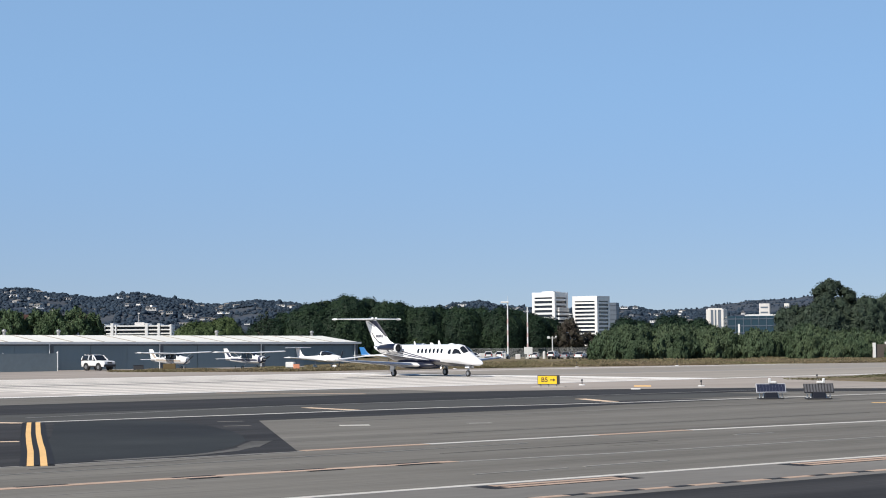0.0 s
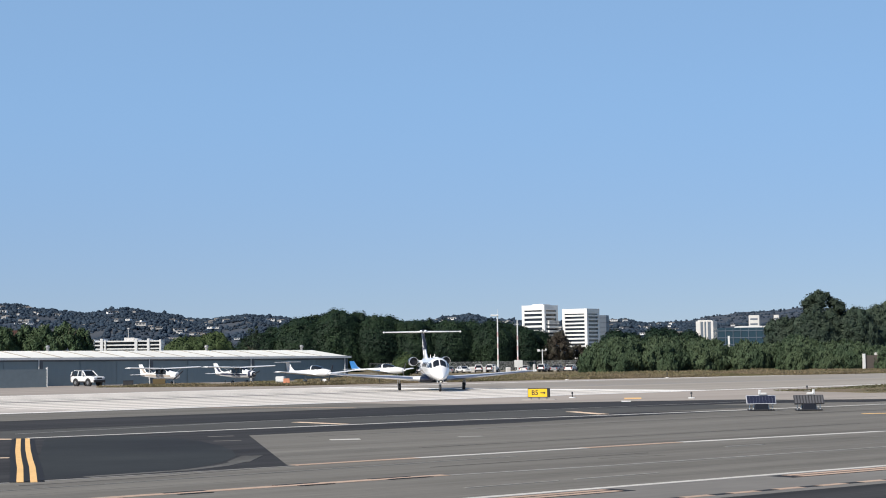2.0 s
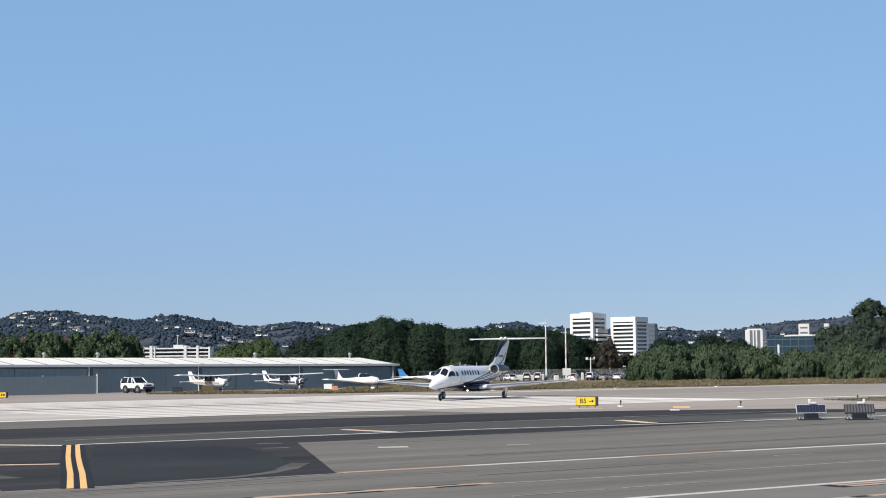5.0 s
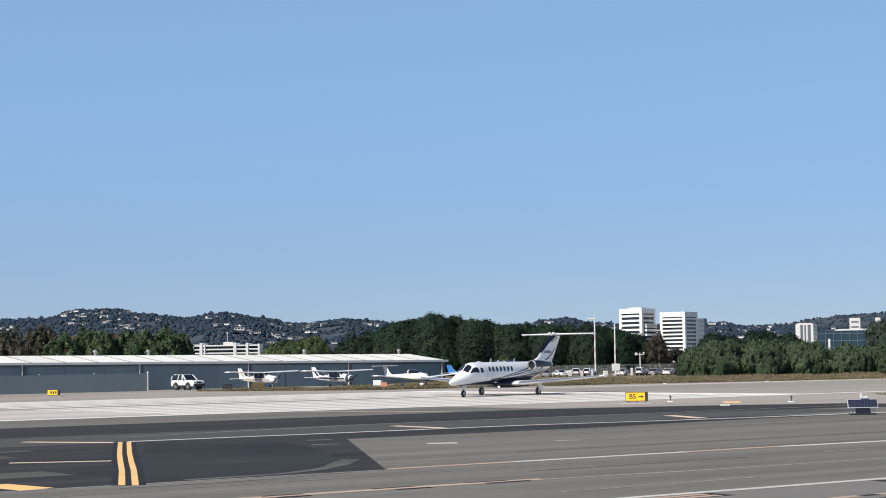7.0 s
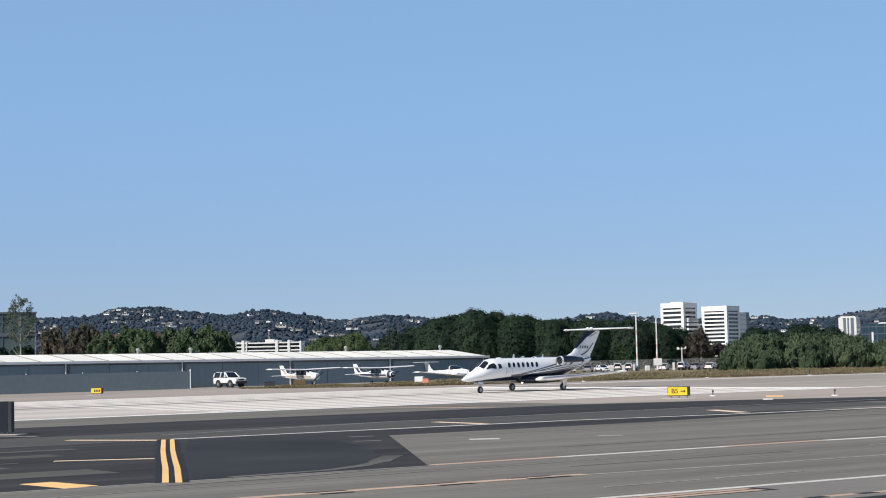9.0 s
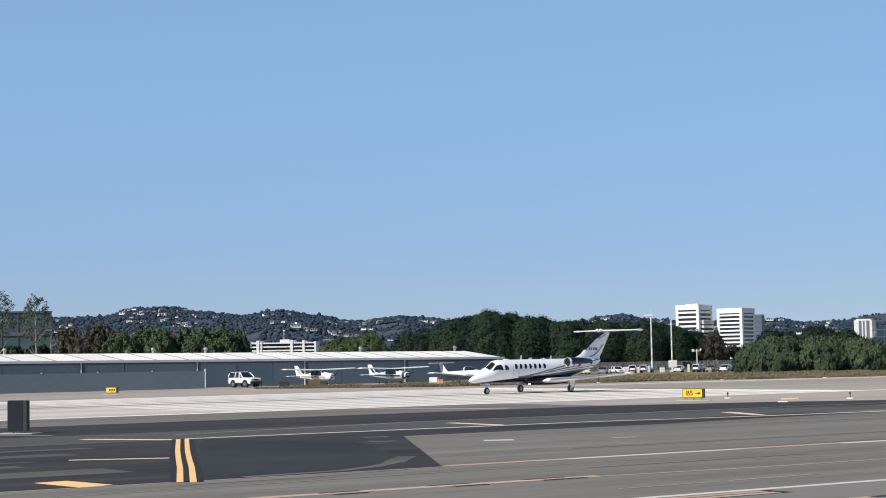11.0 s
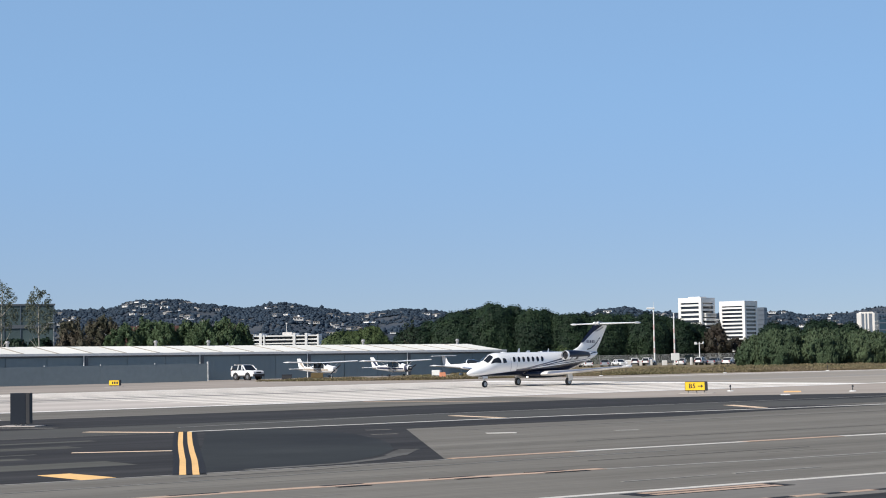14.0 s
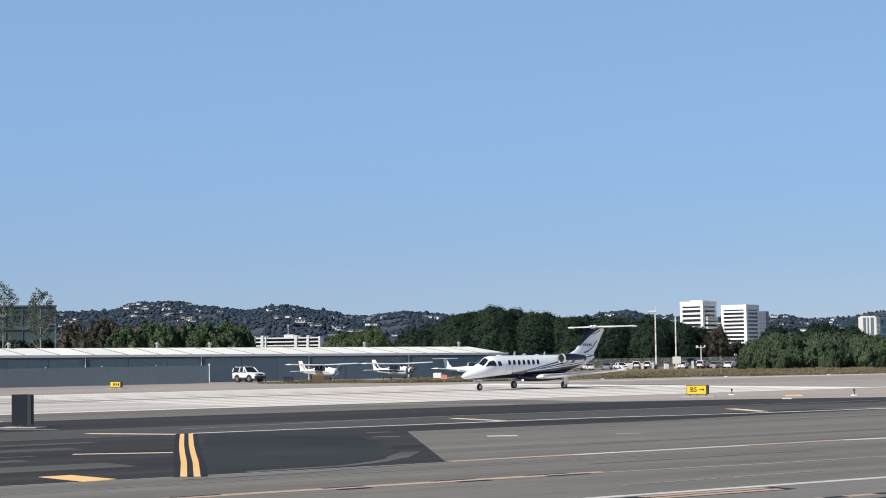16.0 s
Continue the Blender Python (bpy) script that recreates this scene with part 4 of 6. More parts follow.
def woods(name, table, crest, u0, u1, count, size, label, seed):
    r = random.Random(seed)
    v, f = [], []
    bm = ball(bmesh.new(), (0, 0, 0), 1.0, 1)
    bm.verts.index_update()
    shape = [q.co.copy() for q in bm.verts]
    tris = [tuple(q.index for q in t.verts) for t in bm.faces]
    bm.free()
    while count:
        u = r.uniform(u0, u1)
        a = crest * (0.66 + 0.36 * r.random() ** 0.8)
        dens = noise.noise((u * 40, a * 0.008, 5))
        if dens < -0.32 and a < crest * 0.97:
            continue
        count -= 1
        z = hill_height(table, crest, u, a)
        tall = r.random() < 0.12
        edge = a > crest * 0.955
        s = size * (0.4 + 1.2 * r.random() ** 2 if not edge else r.choice((0.6, 0.9, 1.2, 1.7)) * r.uniform(0.7, 1.1))
        p = spot(u * a, a, z + s * 0.35)
        up = 1.25 if tall else 0.8
        turn = Euler((r.uniform(0, 6.28), r.uniform(0, 6.28), r.uniform(0, 6.28))).to_matrix()
        n = len(v)
        for q in shape:
            k = s * r.uniform(0.65, 1.2)
            w = turn @ q
            v.append((p.x + w.x * k, p.y + w.y * k, p.z + w.z * k * up))
        f += [tuple(n + i for i in t) for t in tris]
    me = bpy.data.meshes.new(name)
    me.from_pydata(v, [], f)
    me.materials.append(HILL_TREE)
    for t in me.polygons:
        t.use_smooth = True
    return tagged(new(name, me), label, "trees", kind="stuff")


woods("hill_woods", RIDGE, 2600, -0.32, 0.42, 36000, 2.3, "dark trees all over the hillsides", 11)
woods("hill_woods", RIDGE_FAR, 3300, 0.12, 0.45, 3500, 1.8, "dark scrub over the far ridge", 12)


def hill_house(name, w, d, h, roof):
    bm = bmesh.new()
    box(bm, w, d, h, (0, 0, h / 2 - 1.5))
    me_w = mesh_of("wall", bm, HOUSE_WALL)
    bm = bmesh.new()
    slab(bm, [(-w / 2 - 0.5, -d / 2 - 0.5), (w / 2 + 0.5, -d / 2 - 0.5), (w / 2 + 0.5, d / 2 + 0.5), (-w / 2 - 0.5, d / 2 + 0.5)], h - 1.5, h - 1.1)
    if roof:
        loft(bm, [[(-w / 2 - 0.4, -d / 2 - 0.4, h - 1.1), (w / 2 + 0.4, -d / 2 - 0.4, h - 1.1), (w / 2 + 0.4, d / 2 + 0.4, h - 1.1), (-w / 2 - 0.4, d / 2 + 0.4, h - 1.1)],
                  [(-w / 3, -0.2, h + 0.1), (w / 3, -0.2, h + 0.1), (w / 3, 0.2, h + 0.1), (-w / 3, 0.2, h + 0.1)]])
    me_r = mesh_of("roof", bm, HOUSE_ROOF)
    bm = bmesh.new()
    box(bm, w * 0.2, 0.3, 1.6)
    me_g = mesh_of("window", bm, WINDOW)
    return me_w, me_r, me_g, [(-w * 0.3 + w * 0.3 * k, -d / 2 - 0.05, h * 0.45 - 0.4) for k in range(3)]


def furnish(house, kit, sx, sz, lift=0.0):
    """Walls, roof and three front windows of a small house, at a scale."""
    wall, roof, window, places = kit
    for nm, me, at in [("wall", wall, (0, 0, 0)), ("roof", roof, (0, 0, 0))] + [("window", window, q) for q in places]:
        ob = new(nm, me)
        ob.parent = house
        ob.location = (at[0] * sx, at[1] * sx, at[2] * sz + lift)
        ob.scale = (sx, sx, sz)


HOUSES = [hill_house("house", *k) for k in ((9, 7, 4.6, True), (12, 7, 4.2, False), (7, 6, 5, True), (15, 8, 5, False))]
r = random.Random(21)
made = 0
while made < 300:
    u = r.uniform(-0.25, 0.30)
    a = 2600 * (0.68 + 0.30 * r.random())
    if noise.noise((u * 22, a * 0.005, 9)) < -0.05:
        continue
    z = hill_height(RIDGE, 2600, u, a)
    if z < 6:
        continue
    p = spot(u * a, a, z + r.uniform(1.0, 2.9))
    h = thing("hillside_house", pose(p.x, p.y, p.z, 0, 0, -33 + r.uniform(-45, 45)), "small pale hillside house among dark trees", "house", "houses on the hills")
    size = r.uniform(0.40, 0.95)
    furnish(h, HOUSES[made % 4], size, size * 0.85)
    made += 1

# ---------------------------------------------------------------- office towers
TOWER_WHITE = mat("tower_white", (0.74, 0.73, 0.71), 0.6, vary=0.05, fine=0.03)
TOWER_GLASS = mat("tower_glass", (0.02, 0.025, 0.034), 0.1, vary=0.1)
TOWER_GREY = mat("tower_grey", (0.10, 0.125, 0.16), 0.5, vary=0.1)
DARK_GREY = mat("dark_grey_panel", (0.06, 0.075, 0.10), 0.6, vary=0.1)
BLUE_GLASS = mat("blue_glass", (0.022, 0.052, 0.075), 0.08, vary=0.2, scale=0.3)


def office_tower(name, m, w, d, h, floors, label, crown=0.8, step=None):
    """A tower of white floor bands between dark ribbon windows with solid corner piers."""
    t = thing(name, m, label, "building", "office towers")
    bm = bmesh.new()
    box(bm, w - 1.2, d - 1.2, h - 1, (0, 0, (h - 1) / 2))
    part("glazed_core", bm, TOWER_GLASS, t, "dark ribbon glazing behind the bands")
    fh = (h - 3.2) / floors
    for k in range(floors):
        z = k * fh
        bm = bmesh.new()
        box(bm, w, d, fh * 0.44, (0, 0, z + fh * 0.22), bevel=0.05)
        part("floor_band", bm, TOWER_WHITE, t, "white horizontal floor band")
    bm = bmesh.new()
    box(bm, w, d, 4.0, (0, 0, h - 2.0), bevel=0.05)
    part("parapet", bm, TOWER_WHITE, t, "tall white parapet")
    for sx in (-1, 1):
        for sy in (-1, 1):
            bm = bmesh.new()
            box(bm, 2.4, 2.4, h + 0.1, (sx * (w / 2 - 1.1), sy * (d / 2 - 1.1), h / 2), bevel=0.05)
            part("corner_pier", bm, TOWER_WHITE, t, "white corner pier")
    if step:
        bm = bmesh.new()
        box(bm, w * 0.5, d * 0.5, 1.0, (w * 0.05, 0, h + 0.4))
        part("plant_room", bm, TOWER_WHITE, t, "low roof plant room")
    if step:
        sw, sd, sh, sx, sy = step
        bm = bmesh.new()
        box(bm, sw - 0.8, sd - 0.8, sh, (sx, sy, sh / 2))
        part("lower_wing", bm, TOWER_GLASS, t, "dark glazed lower wing")
        for k in range(6):
            bm = bmesh.new()
            box(bm, sw, sd, fh * 0.5, (sx, sy, sh - fh * (k + 0.25)), bevel=0.05)
            part("floor_band", bm, TOWER_WHITE, t, "white horizontal floor band")
        bm = bmesh.new()
        box(bm, sw, sd, 3.0, (sx, sy, sh - 1.0), bevel=0.05)
        part("parapet", bm, TOWER_WHITE, t, "white parapet of the lower wing")
    return t


office_tower("office_tower", standing(202.0, 1400, 0, -41), 21.5, 20.0, 43.4, 11, "white office tower with dark ribbon windows and stepped wing", step=(8, 15, 30.5, 9.0, 1.0))
office_tower("office_tower", standing(235.5, 1400, 0, -40), 23.0, 20.0, 40.2, 12, "white office tower with dark ribbon windows")
bm = bmesh.new()
box(bm, 16, 14, 36.0, (0, 0, 18.0), bevel=0.1)
grey = thing("grey_tower", standing(258.5, 1450, 0, -20), "dark grey glass office tower behind white towers", "building")
part("body", bm, TOWER_GREY, grey)
for k in range(9):
    bm = bmesh.new()
    box(bm, 16.3, 14.3, 0.5, (0, 0, 2.5 + k * 3.9))
    part("floor_band", bm, DARK_GREY, grey)

# round-edged pair of pale towers
PALE = mat("pale_concrete", (0.60, 0.58, 0.55), 0.7, vary=0.08, fine=0.05)
t = thing("pale_tower", standing(292.0, 1206, 0, -25), "pale concrete tower with vertical ribs and dark glazing", "building")
bm = bmesh.new()
box(bm, 11.6, 12, 24.6, (0, 0, 12.3))
part("glazed_core", bm, TOWER_GREY, t)
for x, w in ((-4.6, 3.4), (-0.6, 1.0), (1.6, 1.2), (5.2, 1.8)):
    bm = bmesh.new()
    box(bm, w, 12.6, 25.2, (x, 0, 12.6), bevel=0.2)
    part("rib", bm, PALE, t, "pale vertical concrete rib")
bm = bmesh.new()
box(bm, 10, 11, 1.2, (0, 0, 25.4))
part("plant_room", bm, PALE, t)

# long blue glass building
t = thing("glass_building", standing(198.0, 745, 0, -8), "low blue glass office building with white roof edge", "building")
bm = bmesh.new()
box(bm, 27.0, 14, 13.4, (0, 0, 6.7))
part("body", bm, BLUE_GLASS, t, "blue mirror glass walls")
for k in range(4):
    bm = bmesh.new()
    box(bm, 27.3, 14.3, 0.35, (0, 0, 3.2 + 3.0 * k))
    part("floor_band", bm, TOWER_GREY, t)
for k in range(9):
    bm = bmesh.new()
    box(bm, 0.22, 0.25, 13.2, (-13.2 + 3.3 * k, -7.1, 6.6))
    part("mullion", bm, TOWER_GREY, t)
bm = bmesh.new()
box(bm, 16, 13, 0.7, (3.6, 0, 13.8), bevel=0.05)
part("roof_edge", bm, TOWER_WHITE, t, "white roof edge")
bm = bmesh.new()
box(bm, 0.8, 14.6, 10.0, (-8.5, 0, 5.0))
part("pier", bm, TOWER_WHITE, t, "white corner pier")
bm = bmesh.new()
box(bm, 1.2, 14.6, 12.0, (13.4, 0, 6.0))
part("pier", bm, TOWER_WHITE, t, "white corner pier")

for x, w, h in ((295.0, 6.6, 26.5), (309.5, 3.2, 26.5)):
    t = thing("cream_tower", standing(x, 1090, 0, -20), "narrow cream tower far behind the glass building", "building")
    bm = bmesh.new()
    box(bm, w, 6, h, (0, 0, h / 2), bevel=0.1)
    part("body", bm, PALE, t)
    for k in range(6):
        bm = bmesh.new()
        box(bm, w * 0.7, 6.1, 1.0, (0, 0, h - 2.5 - 3.2 * k))
        part("window_band", bm, TOWER_GREY, t)

# open parking structure behind the hangar
t = thing("parking_structure", standing(-90.4, 1000, 0, 0), "white open-deck parking structure with dark openings", "building")
# solid near-black core stands in for the shade inside the open decks
bm = bmesh.new()
box(bm, 36.0, 22, 13.6, (0, 3.0, 6.8))
part("dark_deck", bm, TOWER_GLASS, t, "solid dark core in place of the shaded open decks")
for z in (14.2, 12.1, 10.0, 7.9, 5.8):
    bm = bmesh.new()
    box(bm, 37.8, 27, 0.75, (0, 0, z), bevel=0.05)
    part("deck_parapet", bm, TOWER_WHITE, t, "white deck parapet")
for x, w, h in ((-18.6, 1.2, 15.4), (-14.0, 1.6, 15.8), (-12.0, 0.8, 14.9), (5.0, 1.6, 15.8), (11.8, 1.4, 15.6), (18.4, 1.0, 15.0)):
    bm = bmesh.new()
    box(bm, w, 27.8, h, (x, 0, h / 2), bevel=0.05)
    part("stair_pier", bm, TOWER_WHITE, t, "white upright pier")
bm = bmesh.new()
box(bm, 5.4, 6, 1.9, (0.2, 0, 15.4), bevel=0.08)
part("stair_house", bm, PALE, t, "pale stair house on the roof")
bm = bmesh.new()
rod(bm, (-0.4, 0, 15), (-0.4, 0, 21.5), 0.14)
box(bm, 1.0, 0.6, 0.6, (-0.4, 0, 21.5))
part("roof_mast", bm, PALE, t)

# town roofs between the trees
r = random.Random(8)
for k in range(20):
    a = r.uniform(620, 1500)
    u = r.uniform(-0.24, 0.03) if k < 20 else r.uniform(0.1, 0.3)
    h = thing("town_house", standing(u * a, a, -0.4, r.uniform(-30, 30)), "pale town house with low roof beyond the airfield", "house", "town houses")
    furnish(h, HOUSES[k % 4], 0.8, 1.0, 1.3)
t = thing("brick_building", standing(-52.5, 330, 0, 4), "low red-brown brick building behind the trees", "building")
BRICK = mat("red_brown_brick", (0.10, 0.048, 0.038), 0.85, vary=0.2, scale=1.0, fine=0.15)
bm = bmesh.new()
box(bm, 15, 10, 8.6, (0, 0, 4.3))
part("wall", bm, BRICK, t)
for k in range(5):
    bm = bmesh.new()
    box(bm, 1.8, 0.2, 1.0, (-6 + 3 * k, -5.02, 7.2))
    part("window", bm, WINDOW, t)


# ---------------------------------------------------------------- trees
BARK = mat("bark", (0.10, 0.08, 0.06), 0.9, vary=0.25, scale=1.5, fine=0.2, bump=0.4)
PALE_BARK = mat("pale_bark", (0.32, 0.30, 0.26), 0.85, vary=0.3, scale=1.5, fine=0.2, bump=0.3)
FICUS = leaf_mat("dense_dark_leaf", (0.0119, 0.0251, 0.0147), (0.0198, 0.0362, 0.0172), 0.4)
FRESH = leaf_mat("fresh_leaf", (0.0592, 0.0950, 0.0467), (0.0800, 0.1130, 0.0579), 0.5)
OLIVE = leaf_mat("olive_leaf", (0.0388, 0.0598, 0.0233), (0.0533, 0.0727, 0.0291), 0.5)
WILLOW = leaf_mat("drooping_leaf", (0.043, 0.069, 0.038), (0.064, 0.089, 0.047), 0.5)
EUCAL = leaf_mat("eucalyptus_leaf", (0.027, 0.041, 0.029), (0.041, 0.055, 0.037), 0.45)
BIRCH = leaf_mat("birch_leaf", (0.0808, 0.0952, 0.0680), (0.1062, 0.1190, 0.0892), 0.5)
RUSTY = leaf_mat("rusty_leaf", (0.0760, 0.0640, 0.0478), (0.0640, 0.0688, 0.0442), 0.5)
PLUM = leaf_mat("bare_twig", (0.050, 0.042, 0.034), (0.040, 0.043, 0.030), 0.5)


def leaves(r, blobs, count, size, droop=0.0, inner=0.25):
    """Vertices and faces of many small bent leaves over rounded boughs. droop: hanging strands."""
    v, f = [], []
    area = [b[3] * b[4] for b in blobs]
    for (cx, cy, cz, rw, rh), w in zip(blobs, area):
        for _ in range(max(6, int(count * w / sum(area)))):
            d = Vector((r.gauss(0, 1), r.gauss(0, 1), r.gauss(0.15, 1))).normalized()
            k = 1 - inner * r.random() ** 1.5 + (0.04 * r.random() if r.random() < 0.3 else 0)
            p = Vector((cx + d.x * rw * k, cy + d.y * rw * k, cz + d.z * rh * k))
            p += Vector(noise.noise_vector(p * 0.55)) * 0.55 + Vector(noise.noise_vector(p * 1.7)) * 0.16
            s = size * r.uniform(0.55, 1.35)
            n = (d + Vector((r.uniform(-1, 1), r.uniform(-1, 1), r.uniform(-0.6, 1))) * 0.75).normalized()
            t = n.orthogonal().normalized()
            t = (Matrix.Rotation(r.uniform(0, 6.28), 3, n) @ t)
            if droop:
                t = (t * (1 - droop) + Vector((0, 0, -1)) * droop).normalized()
            b = n.cross(t).normalized()
            ln = s * (1 + 1.6 * droop)
            i = len(v)
            v += [p - t * ln, p + b * s * 0.55 + n * s * 0.12, p + t * ln, p - b * s * 0.55 + n * s * 0.12]
            f += [(i, i + 1, i + 2), (i, i + 2, i + 3)]
    return v, f


def crown_mesh(r, blobs, count, size, material, droop=0.0, core=0.86):
    v, f = leaves(r, blobs, count, size, droop)
    if core:
        bm = bmesh.new()
        for cx, cy, cz, rw, rh in blobs:
            ball(bm, (cx, cy, cz), core, 2, (rw, rw, rh))
        for q in bm.verts:
            q.co += Vector(noise.noise_vector(q.co * 0.55)) * 0.5 + Vector(noise.noise_vector(q.co * 1.9)) * 0.3
        base = len(v)
        bm.verts.index_update()
        v += [q.co.copy() for q in bm.verts]
        f += [tuple(base + q.index for q in face.verts) for face in bm.faces]
        bm.free()
    me = bpy.data.meshes.new("crown")
    me.from_pydata(v, [], f)
    me.materials.append(material)
    return me


def trunk_mesh(r, h, r0, limbs, material, lean=0.0, limb=1.0):
    bm = bmesh.new()
    pts = [Vector((0, 0, -0.1))]
    for k in range(5):
        pts.append(Vector((lean * h * (k + 1) / 5 + r.uniform(-0.1, 0.1), r.uniform(-0.1, 0.1), h * (k + 1) / 5)))
    for k in range(5):
        rod(bm, pts[k], pts[k + 1], r0 * (1 - 0.15 * k), r0 * (0.85 - 0.15 * k), 8)
    for k in range(limbs):
        i = r.randrange(2, 6)
        a, l = r.uniform(0, 6.28), h * r.uniform(0.35, 0.7) * limb
        mid = pts[i] + Vector((math.cos(a) * l * 0.4, math.sin(a) * l * 0.4, l * 0.45))
        end = mid + Vector((math.cos(a) * l * 0.4, math.sin(a) * l * 0.4, l * 0.5))
        rod(bm, pts[i], mid, r0 * 0.42, r0 * 0.25, 6)
        rod(bm, mid, end, r0 * 0.25, r0 * 0.08, 5)
    return mesh_of("trunk", bm, material, 60)


def tree(name, m, seed, height, width, material, label, group="", leaf=0.28, count=2600, clear=0.12, blobs=14, droop=0.0, bark=None, core=0.86, flat=0.0, limbs=7, blob=0.30, thick=1.0, limb=1.0, tall=0.85, heart=False):
    """A tree of a tapered trunk with limbs and a crown of rounded boughs. clear: the bare share of the trunk; flat: how level the top is."""
    r = random.Random(seed)
    t = thing(name, m, label, "tree", group)
    tr = new("trunk", trunk_mesh(r, height * (0.55 if clear < 0.4 else 0.75), thick * (0.03 * height + 0.08), limbs, bark or BARK, limb=limb))
    tr.parent = t
    bl = []
    lo = height * clear
    for k in range(blobs):
        a = 2.4 * k + r.uniform(-0.5, 0.5)
        u = (k + 0.5) / blobs
        z = lo + (height - lo) * (0.12 + 0.74 * u)
        prof = math.sin(math.pi * min(1.0, (0.16 + 0.8 * u) if not flat else (0.25 + 0.5 * u))) ** 0.7
        rad = width / 2 * prof * r.uniform(0.35, 0.72)
        rw = width * blob * r.uniform(0.65, 1.15) * (0.7 + 0.4 * prof)
        rh = rw * tall * r.uniform(0.82, 1.18)
        z = min(z, height - rh)
        bl.append((math.cos(a) * rad, math.sin(a) * rad, max(z, rh * 0.75), rw * 0.9, rh))
    if heart:
        bl.append((0, 0, height * 0.46, width * 0.36, height * 0.44))
    cr = new("crown", crown_mesh(r, bl, count, leaf, material, droop, core))
    cr.parent = t
    return t


def dome_tree(name, m, seed, height, width, material, label, group="", leaf=0.2, count=10000, droop=0.0, rough=0.06, bark=None):
    """A broad tree whose dense foliage hangs from a rounded top nearly to the ground, over a trunk with limbs."""
    r = random.Random(seed)
    t = thing(name, m, label, "tree", group)
    tr = new("trunk", trunk_mesh(r, height * 0.5, 0.02 * height + 0.08, 6, bark or BARK, limb=0.6))
    tr.parent = t
    rw, waist = width / 2, 0.30
    shift = Vector((seed * 3.1, seed * 1.7, 0))

    def swell(p):
        q = Vector((p.x, p.y, p.z * 0.6)) + shift
        return rough * width * (1.1 * noise.noise(q * (2.2 / rw)) + 0.9 * noise.noise(q * (5.0 / rw)) + 0.55 * noise.noise(q * (11.0 / rw)))

    def at(d):
        """Place and outward way on the crown for a direction d."""
        if d.z > 0:
            p = Vector((rw * d.x, rw * d.y, height * (waist + (1 - waist) * d.z)))
            n = Vector((d.x / rw, d.y / rw, d.z / (height * (1 - waist)))).normalized()
        else:
            e = Vector((d.x, d.y, 0)).normalized()
            k = min(1.0, -d.z * 1.15)
            p = Vector((rw * e.x * (1 - 0.14 * k), rw * e.y * (1 - 0.14 * k), height * waist * (1 - k * 0.98)))
            n = e
        return p, n
    v, f = [], []
    for _ in range(count):
        d = Vector((r.gauss(0, 1), r.gauss(0, 1), r.gauss(0, 1))).normalized()
        d.z = max(-0.88, d.z)
        p, n = at(d)
        p = p + n * (swell(p) - 0.35 * leaf * r.random() ** 2 * 6 + leaf * 0.5)
        s = leaf * r.uniform(0.5, 1.3)
        n = (n + Vector((r.uniform(-1, 1), r.uniform(-1, 1), r.uniform(-0.7, 1))) * 0.4).normalized()
        w = Matrix.Rotation(r.uniform(0, 6.28), 3, n) @ n.orthogonal().normalized()
        if droop:
            w = (w * (1 - droop) + Vector((0, 0, -1)) * droop).normalized()
        b = n.cross(w).normalized()
        ln = s * (1 + 1.6 * droop)
        i = len(v)
        v += [p - w * ln, p + b * s * 0.6 + n * s * 0.12, p + w * ln, p - b * s * 0.6 + n * s * 0.12]
        f += [(i, i + 1, i + 2), (i, i + 2, i + 3)]
    bm = ball(bmesh.new(), (0, 0, 0), 1.0, 5)
    base = len(v)
    bm.verts.index_update()
    for q in bm.verts:
        p, n = at(q.co.normalized())
        v.append(p + n * (swell(p) - leaf * 1.3))
    f += [tuple(base + q.index for q in face.verts) for face in bm.faces]
    bm.free()
    me = bpy.data.meshes.new("crown")
    me.from_pydata(v, [], f)
    me.materials.append(material)
    cr = new("crown", me)
    cr.parent = t
    return t


# tall dark trees behind the ramp
k = 0
for x, a, h, w in ((-5.4, 322, 7.4, 9), (-1.6, 328, 8.9, 11), (2.2, 322, 10.1, 11), (5.0, 330, 10.8, 12), (8.8, 322, 11.3, 11.5), (12.2, 328, 11.3, 11), (15.6, 322, 10.3, 10), (18.8, 328, 10.2, 10), (22.4, 322, 9.7, 9.5), (26.0, 328, 9.5, 9.5),
                   (29.6, 322, 9.3, 9.5), (33.2, 328, 9.4, 9.5), (36.8, 322, 9.2, 9), (40.2, 328, 9.0, 8.5), (43.2, 324, 8.2, 7.5), (46.4, 326, 7.4, 6.5), (8.0, 340, 11.6, 12), (20.0, 340, 10.0, 12), (32.0, 340, 9.2, 12)):
    k += 1
    dome_tree("ficus_tree", standing(x, a, -0.1, 40 * k), 100 + k, h, w * 1.15, FICUS, "dense dark green tree in a row behind the ramp", "dark trees behind the ramp", leaf=0.20, count=9000)
# brownish open trees before the office towers
tree("bare_tree", standing(50.0, 322, -0.1), 140, 7.9, 7.4, PLUM, "brownish half-bare tree before the office towers", leaf=0.12, count=7000, clear=0.0, blobs=46, blob=0.12, core=0.6, tall=1.2)
tree("bare_tree", standing(54.2, 326, -0.1), 141, 4.9, 6.4, PLUM, "brownish half-bare small tree", leaf=0.12, count=4000, clear=0.0, blobs=30, blob=0.13, core=0.6)
# drooping pale green trees along the far side
k = 0
